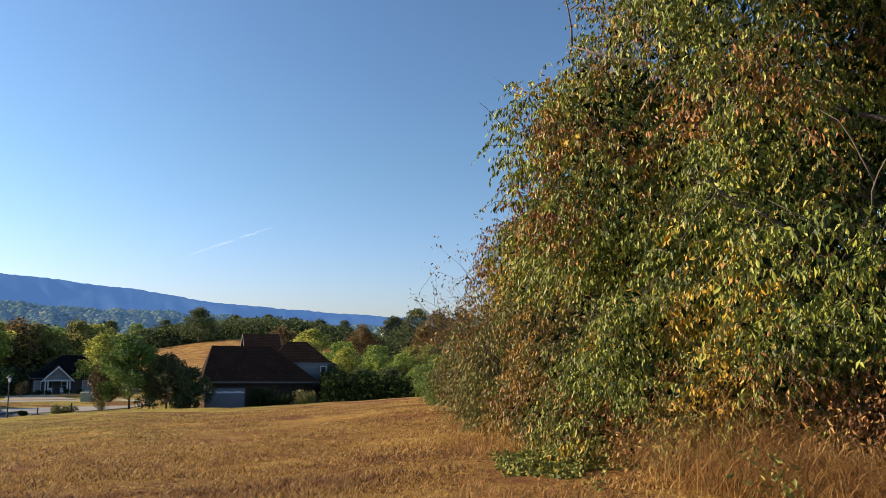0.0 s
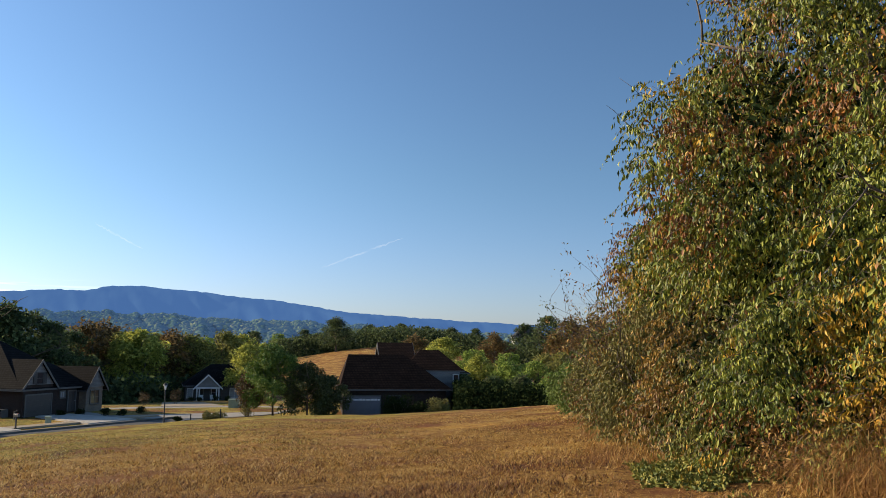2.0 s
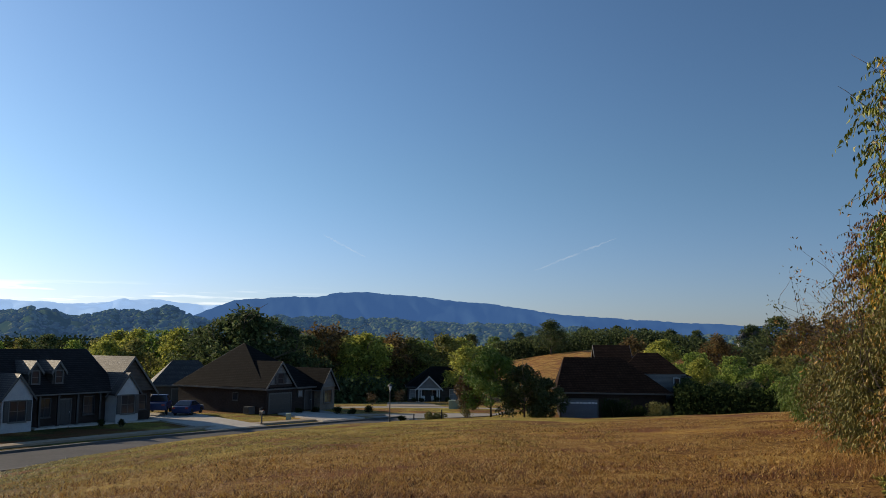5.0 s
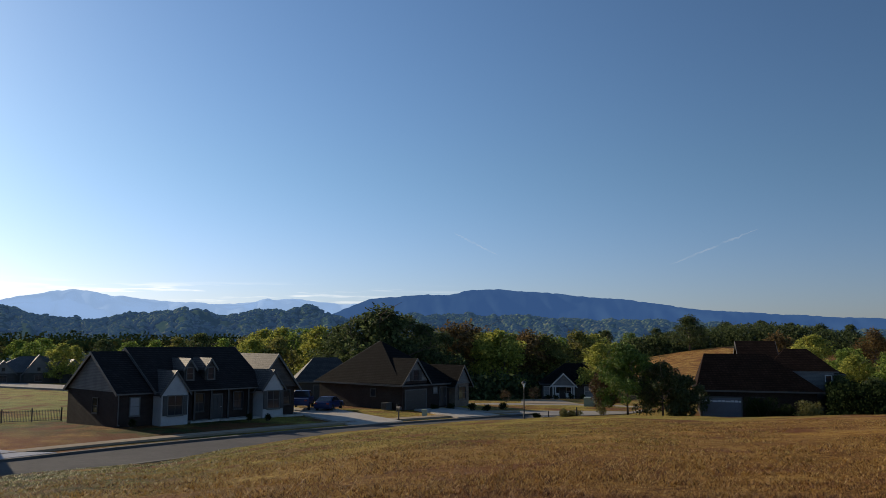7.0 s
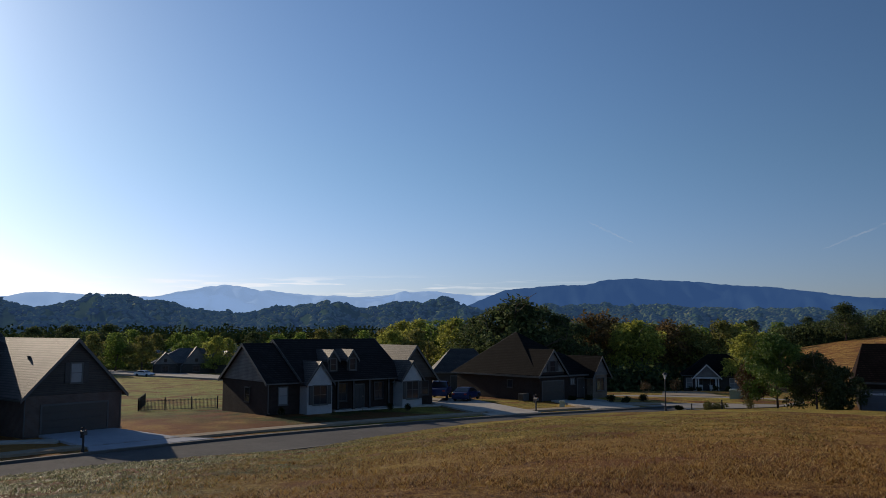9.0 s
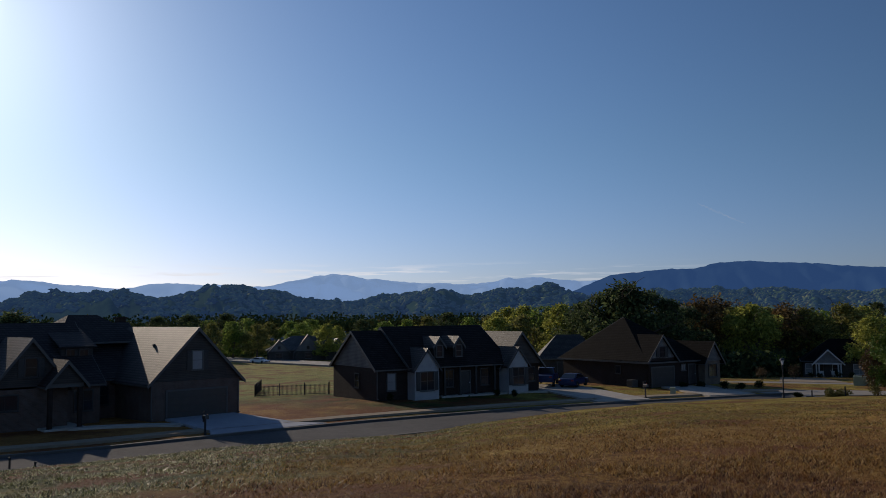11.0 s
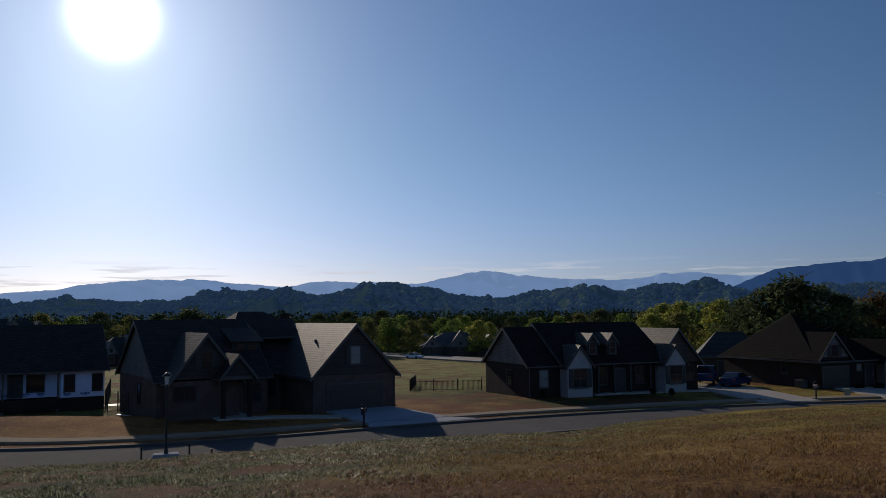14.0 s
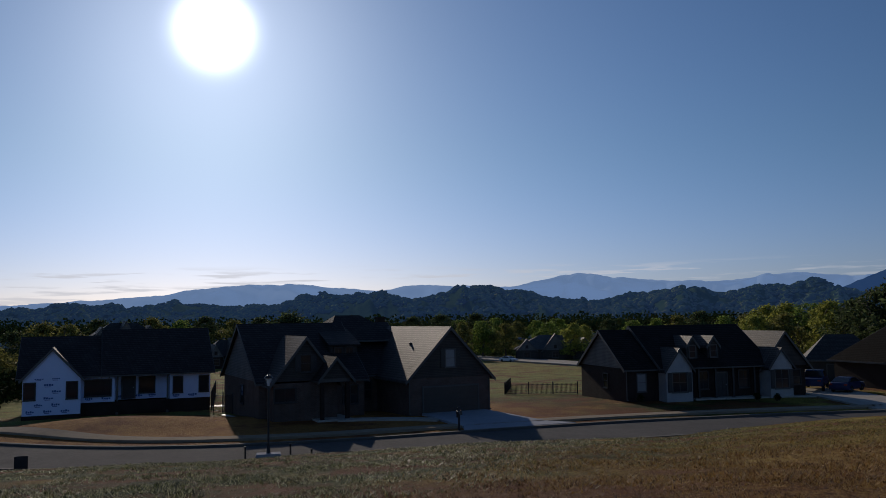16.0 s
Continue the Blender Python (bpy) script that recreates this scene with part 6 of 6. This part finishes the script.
sel = fractal(mx_ * 1.3, my_ * 0.8, 3, 91) > 0.1
stalks("matted_grass", 214, mx_[sel], my_[sel], ground_z(mx_[sel], my_[sel]), 0.05, 0.2, 0.006, M_MAT, "pale matted dead grass at the meadow's edge", 2.15)
hx = 1.0 + rng_g.rand(12000) * 2.6 + rng_g.normal(size=12000) * 0.3
hy = rng_g.uniform(15, 46, 12000)
hx = hx - (hy - 11) * 0.02
stalks("tall_dry_grass", 213, hx, hy, ground_z(hx, hy) - 0.02, 0.1, 0.38, 0.005, M_STRAW, "uncut dry grass along the hedgerow", 2.0)


# ---- street furniture ----
def lantern(az, d, h, label, slab=False):
    x, y = at_az(az, d)
    ob = thing("street_lamp", (x, y, gz(x, y)), az, label, "street lamp", "street lamps")
    Shape().turned([(0.16, -0.2), (0.16, 0.12), (0.11, 0.2), (0.075, 0.45), (0.085, 0.5), (0.055, 0.56), (0.045, h - 0.75), (0.07, h - 0.72), (0.05, h - 0.66), (0.09, h - 0.6)], 12).part("pole", M_DARK, ob)
    head = Shape()
    for k in range(4):
        a = k * math.pi / 2 + 0.785
        head.tube([(0.1 * math.cos(a), 0.1 * math.sin(a), h - 0.6), (0.19 * math.cos(a), 0.19 * math.sin(a), h - 0.2)], [0.012, 0.012], 5)
    head = head.part("lantern_frame", M_DARK, ob)
    Shape().turned([(0.085, h - 0.59), (0.165, h - 0.2)], 4).part("lantern_glass", M_LAMP_GLASS, head)
    Shape().turned([(0.23, h - 0.2), (0.21, h - 0.16), (0.12, h - 0.05), (0.03, h - 0.02), (0.02, h + 0.06), (0.0, h + 0.08)], 12).part("lantern_cap", M_DARK, head)
    if slab:
        Shape().prism([(-0.62, -0.25), (0.62, -0.25), (0.62, 0.14), (0.56, 0.2), (-0.56, 0.2), (-0.62, 0.14)], "y", -0.35, 0.35).part("footing", M_DRIVE, ob, "pale concrete footing slab")


lantern(78.86, 43.0, 4.15, "black street lantern on a slim pole with a concrete footing", True)
lantern(27.56, 78.0, 3.65, "black street lantern on a slim pole beside the street")


def stake(az, d, h, label, w=0.045):
    x, y = at_az(az, d)
    ob = thing("marker_post", (x, y, gz(x, y)), az, label, "post", "marker posts")
    Shape().box(-w, w, -w, w, -0.3, h).box(-w * 1.15, w * 1.15, -w * 1.15, w * 1.15, h - 0.08, h).part("post", M_DARK, ob)


for az, h in ((80.37, 0.62), (77.4, 0.62), (75.99, 0.3)):
    stake(az, 43.2, h, "short dark marker post in the verge")
x, y = at_az(93.84, 45)
board = thing("lot_sign", (x, y, gz(x, y)), 93, "small dark lot sign on a low post", "sign")
Shape().box(-0.03, 0.03, -0.03, 0.03, -0.3, 0.3).part("post", M_DARK, board)
Shape().prism([(-0.3, 0.15), (0.3, 0.15), (0.3, 0.78), (-0.3, 0.78)], "y", -0.06, -0.03).part("panel", M_DARK, board)
for k, az in enumerate((24.0, 25.9)):
    stake(az, 76, 0.9, "pale wooden survey stake in the verge", 0.05)


def mailbox(at, turn):
    ob = thing("mailbox", (*at, gz(*at)), turn, "black mailbox on a post by the kerb", "mailbox", "mailboxes")
    Shape().box(-0.05, 0.05, -0.05, 0.05, -0.3, 1.12).box(-0.07, 0.07, -0.07, 0.07, 0, 0.25).part("post", M_DARK, ob)
    Shape().turned([(0.05, 1.55), (0.065, 1.6), (0.03, 1.66), (0.0, 1.68)], 8).box(-0.05, 0.05, 0.2, 0.3, 0.9, 1.56).part("finial_post", M_DARK, ob)
    arch = [(-0.11, 1.12), (0.11, 1.12), (0.11, 1.28)] + [(0.11 * math.cos(a), 1.28 + 0.11 * math.sin(a)) for a in (0.5, 1.05, 1.57, 2.1, 2.64)] + [(-0.11, 1.28)]
    box_ = Shape().prism(arch, "y", -0.28, 0.22).part("box", M_DARK, ob)
    Shape().prism([(s * 1.05, 1.25 + (z - 1.25) * 1.05) for s, z in arch], "y", -0.3, -0.28).part("door", M_TRIM, box_)
    Shape().box(0.115, 0.13, -0.1, -0.07, 1.2, 1.42).box(0.115, 0.13, -0.07, 0.03, 1.36, 1.42).part("flag", M_FLAG, box_)


mailbox((-51.2, 22.9), 90)
mailbox((-44.9, 61.4), 74)


def slab(name, corners, z, label, mat=M_CONCRETE, thick=0.3):
    """A flat slab over a polygon of (x, y)."""
    n = len(corners)
    v = [(px, py, float(base_level(px, py)) + z) for px, py in corners] + [(px, py, float(base_level(px, py)) + z - thick) for px, py in corners]
    f = [tuple(range(n)), tuple(range(n, 2 * n))[::-1]] + [(i, n + i, n + (i + 1) % n, (i + 1) % n) for i in range(n)]
    return tagged(new(name, Shape().add(v, f).mesh(name, mat)), label, name.split("_")[0], kind="structure")


slab("driveway_1", [(-61.0, 24.1), (-61.3, 29.8), (-52.4, 30.3), (-50.4, 31.6), (-50.6, 23.0), (-52.4, 23.8)], 0.16, "pale concrete driveway before a garage", M_DRIVE)
slab("driveway_2", [(-45.9, 56.0), (-44.1, 61.0), (-60, 68.6), (-63.5, 64.0)], 0.16, "pale concrete driveway between two houses")
slab("driveway_3", [(-50.6, 71.9), (-49.2, 75.2), (-40.2, 71.8), (-42.0, 67.0)], 0.16, "pale concrete driveway with a bend")
slab("road_circle", [(-41.5 + 11.5 * math.cos(k * 0.196), 85 + 11.5 * math.sin(k * 0.196)) for k in range(32)], 0.06, "pale round turning place at the street's end", M_PAVING)
slab("driveway_4", [(-49, 93), (-42, 95.5), (-57, 121), (-62, 118)], 0.1, "pale driveway leading to a house", M_WALKWAY)
PATH = smooth_line([(-57.2, 24.0), (-59.0, 22.0), (-60.2, 19.5), (-60.9, 17.2)], 0.5)
strip("path", PATH, -0.6, 0.6, -0.3, 0.14, M_CONCRETE, "curved concrete garden path to an entrance")
PATH2 = smooth_line([(-55.5, 62.0), (-57.6, 58.0), (-58.4, 54.6), (-58.9, 52.6)], 0.5)
strip("path_2", PATH2, -0.5, 0.5, -0.3, 0.14, M_CONCRETE, "concrete garden path along a house front")
FAR_ROAD = smooth_line([at_az(75, 262), at_az(70, 250), at_az(66, 236), at_az(63.7, 214), at_az(61, 198), at_az(58.5, 184), at_az(55, 168), at_az(51, 154)], 4)
strip("road_far", FAR_ROAD, -4.5, 5.5, -0.6, 0.35, M_PAVING, "pale far street beyond the lots")


def fence(points, height, label, gap=0.13, every=2.4):
    """Black metal fence with posts, rails and pickets."""
    ob = thing("fence", (*points[0], gz(*points[0])), 0, label, "fence", "garden fences")
    o = Vector((*points[0], gz(*points[0])))
    post_me = Shape().box(-0.045, 0.045, -0.045, 0.045, -0.3, height + 0.12).turned([(0.06, height + 0.12), (0.05, height + 0.17), (0.0, height + 0.22)], 6).mesh("post", M_DARK)
    bar_me = Shape().tube([(0, 0, 0.05), (0, 0, height)], [0.018, 0.018], 4).mesh("picket", M_DARK)
    for a, b in zip(points[:-1], points[1:]):
        p, q = Vector((*a, gz(*a))), Vector((*b, gz(*b)))
        n = max(1, round((q - p).length / every))
        for k in range(n + 1):
            part("post", post_me, ob).location = p.lerp(q, k / n) - o
        for z in (0.12, height - 0.12):
            Shape().tube([p - o + Vector((0, 0, z)), q - o + Vector((0, 0, z))], [0.022, 0.022], 4).part("rail", M_DARK, ob)
        m = int((q - p).length / gap)
        for k in range(m):
            part("picket", bar_me, ob).location = p.lerp(q, (k + 0.5) / m) - o


fence([at_az(62.7, 88), at_az(57.75, 87)], 1.1, "black metal picket fence across a lawn")
fence([at_az(62.7, 88), at_az(62.3, 101)], 1.1, "black metal picket fence running back from a lawn")
fence([at_az(82.45, 78), at_az(81.2, 74)], 1.6, "black metal fence between two lots", 0.2)
fence([at_az(82.6, 80), at_az(82.3, 104), at_az(79.5, 104)], 1.5, "black metal fence round a back garden", 0.3)


def plank(az, d, turn, n):
    x, y = at_az(az, d)
    for k in range(n):
        ob = thing("board", (x - k * 0.9, y + k * 0.35, gz(x - k * 0.9, y + k * 0.35)), turn + 17 * k, "pale timber board lying on the bare lot", "board", "boards on the lot")
        Shape().prism([(-1.3, 0.0), (1.3, 0.0), (1.3, 0.05), (-1.3, 0.05)], "y", -0.14, 0.14).part("board", M_WHITE, ob)


plank(82.0, 84, 60, 3)
plank(81.35, 70.5, 20, 1)


# ---- vehicles ----
def car(at, turn, paint, label, truck=False, z=None):
    ob = thing("car" if not truck else "pickup", (*at, (gz(*at) if z is None else z)), turn, label, "car" if not truck else "pickup truck", "parked vehicles")
    L, W = (4.7, 0.9) if not truck else (5.6, 0.98)
    if truck:
        low = [(-2.8, 0.5), (2.8, 0.5), (2.8, 0.95), (2.6, 1.12), (1.2, 1.2), (-2.8, 1.2)]
        cab = [(1.25, 1.2), (0.65, 1.86), (-0.85, 1.9), (-1.0, 1.2)]
        wheels, r = (1.8, -1.75), 0.4
    else:
        low = [(-2.2, 0.24), (2.2, 0.24), (2.33, 0.45), (2.28, 0.62), (2.05, 0.74), (1.05, 0.88), (-1.65, 0.93), (-2.2, 0.9), (-2.34, 0.74), (-2.33, 0.42)]
        cab = [(1.25, 0.86), (0.35, 1.33), (-0.85, 1.36), (-1.85, 0.92)]
        wheels, r = (1.42, -1.38), 0.33

    def hull(outline, half, name, mat, parent, inset=0.12, round_=0.06):
        zs = [q[1] for q in outline]
        z0, z1 = min(zs), max(zs)
        n = len(outline)

        def lay(sign):
            return [(s, sign * (half - inset * (zz - z0) / (z1 - z0)), zz) for s, zz in outline]

        a, b = lay(-1), lay(1)
        sh = Shape().add(a + b, [tuple(range(n)), tuple(range(n, 2 * n))[::-1]] + [(i, n + i, n + (i + 1) % n, (i + 1) % n) for i in range(n)])
        me = sh.mesh(name, mat)
        bm = bmesh.new()
        bm.from_mesh(me)
        bmesh.ops.bevel(bm, geom=list(bm.edges), offset=round_, segments=2, affect="EDGES", profile=0.6)
        bm.to_mesh(me)
        bm.free()
        me.polygons.foreach_set("use_smooth", [True] * len(me.polygons))
        return part(name, me, parent)

    body = hull(low, W, "body", paint, ob)
    cabin = hull(cab, W - 0.04, "cabin", paint, ob, 0.2, 0.04)
    for sg in (-1, 1):
        cx = sum(q[0] for q in cab) / 4
        pane = [(cx + (s - cx) * 0.84, cab[0][1] + 0.07 + (zz - cab[0][1]) * 0.8) for s, zz in cab]
        z0, z1 = cab[0][1], cab[1][1]
        v = [(s, sg * (W - 0.04 - 0.2 * (zz - z0) / (z1 - z0) + 0.012), zz) for s, zz in pane]
        Shape().add(v + [(a, b - sg * 0.02, c) for a, b, c in v], [(0, 1, 2, 3), (7, 6, 5, 4)] + [(i, 4 + i, 4 + (i + 1) % 4, (i + 1) % 4) for i in range(4)]).part("side_window", M_GLASS, cabin)
    for i, j in ((0, 1), (2, 3)):
        (sa, za), (sb, zb) = cab[i], cab[j]
        d = 0.02 if i == 0 else -0.02
        v = []
        for s, zz in ((sa + (sb - sa) * 0.1, za + (zb - za) * 0.1), (sa + (sb - sa) * 0.9, za + (zb - za) * 0.9)):
            hw = W - 0.12 - 0.2 * (zz - cab[0][1]) / (cab[1][1] - cab[0][1])
            v += [(s + d, -hw, zz + 0.012), (s + d, hw, zz + 0.012)]
        Shape().add(v + [(a - d, b, c - 0.02) for a, b, c in v], [(0, 1, 3, 2), (4, 6, 7, 5), (0, 4, 5, 1), (1, 5, 7, 3), (3, 7, 6, 2), (2, 6, 4, 0)]).part("windscreen" if i == 0 else "rear_window", M_GLASS, cabin)
    for wx in wheels:
        for sg in (-1, 1):
            t = Shape().turned([(r * 0.62, -0.1), (r * 0.96, -0.11), (r, -0.06), (r, 0.06), (r * 0.96, 0.11), (r * 0.62, 0.1)], 16).part("wheel", M_TYRE, ob)
            t.matrix_local = pose(wx, sg * (W - 0.1), r, 90, 0, 0)
            Shape().turned([(r * 0.6, -0.09), (r * 0.6, 0.09), (r * 0.2, 0.1), (0.0, 0.1)], 10).part("rim", M_CHROME, t)
    for sg in (-1, 1):
        zl = (0.62 if not truck else 0.9)
        Shape().box(L / 2 - 0.12, L / 2 + 0.0, sg * 0.62 - 0.16, sg * 0.62 + 0.16, zl, zl + 0.16).part("headlight", M_LAMP_GLASS, ob)
        Shape().box(-L / 2 + (0 if not truck else -0.02), -L / 2 + 0.1, sg * 0.66 - 0.14, sg * 0.66 + 0.14, zl + 0.05, zl + 0.2).part("tail_light", M_FLAG, ob)
    Shape().box(-0.18 + L / 2, L / 2 + 0.05, -W + 0.1, W - 0.1, 0.35, 0.5).part("bumper", M_DARK, ob)
    return ob


DRIVE_Z = -5.95 + 0.16
car((-57.6, 66.4), 112, M_BLUE_PAINT, "dark blue saloon car parked on a driveway", z=DRIVE_Z)
car((-60.6, 65.6), 126, M_BLUE_PAINT, "dark blue pickup truck parked beside a house", True, z=DRIVE_Z)
x, y = at_az(42.9, 104)
car((x, y), 150, M_DARK_PAINT, "dark saloon car parked behind a house")
x, y = at_az(62.4, 196)
car((x, y), 20, M_WHITE_PAINT, "white saloon car on a far street")
for k, d in enumerate((178, 180, 183)):
    x, y = at_az(83.2 + 0.55 * k, d)
    car((x, y), 80 + 40 * k, M_WHITE_PAINT if k % 2 else M_DARK_PAINT, "parked car before a distant house")


def utility_box(az, d, w, h, mat, label):
    x, y = at_az(az, d)
    ob = thing("utility_box", (x, y, gz(x, y)), az, label, "utility box", "utility boxes")
    Shape().box(-w / 2, w / 2, -w / 2, w / 2, -0.1, h * 0.86).part("body", mat, ob)
    Shape().prism([(-w / 2 - 0.03, h * 0.86), (w / 2 + 0.03, h * 0.86), (w / 2 - 0.02, h), (-w / 2 + 0.02, h)], "y", -w / 2 - 0.03, w / 2 + 0.03).part("lid", mat, ob)


utility_box(23.25, 97, 0.9, 1.0, M_UTIL, "pale green utility box on a lawn")
utility_box(22.85, 97, 0.7, 0.95, M_UTIL, "pale green utility box on a lawn")
utility_box(22.35, 96, 0.5, 1.0, M_WHITE, "small white utility box on a lawn")
utility_box(26.0, 77, 0.7, 0.5, M_DARK, "low dark utility box by the verge")
utility_box(34.4, 82, 0.5, 0.6, M_UTIL, "pale green utility box on a lawn")


# ---- vapour trails: strips placed by direction from the camera ----
def trail(a, b, width, seed, label):
    rng = np.random.RandomState(seed)
    v, f, n = [], [], 28
    for k in range(n + 1):
        t = k / n
        az, el = a[0] + (b[0] - a[0]) * t, a[1] + (b[1] - a[1]) * t + 0.03 * rng.normal()
        w = width * math.sin(math.pi * min(0.97, 0.06 + t * 0.9)) ** 0.8 * rng.uniform(0.6, 1.2)
        for s in (-w, w):
            e = radians(el + s)
            v.append((-math.sin(radians(az)) * 4800 * math.cos(e), math.cos(radians(az)) * 4800 * math.cos(e), 4800 * math.sin(e)))
        if k:
            f.append((2 * k - 2, 2 * k - 1, 2 * k + 1, 2 * k))
    return tagged(new("backdrop_trail", mesh_of("trail", v, f, M_TRAIL)), label, "cloud", kind="structure")


trail((32.4, 7.4), (29.4, 5.88), 0.07, 1, "faint white vapour trail in the blue sky")
trail((17.6, 5.08), (12.0, 7.24), 0.08, 2, "faint white vapour trail in the blue sky")
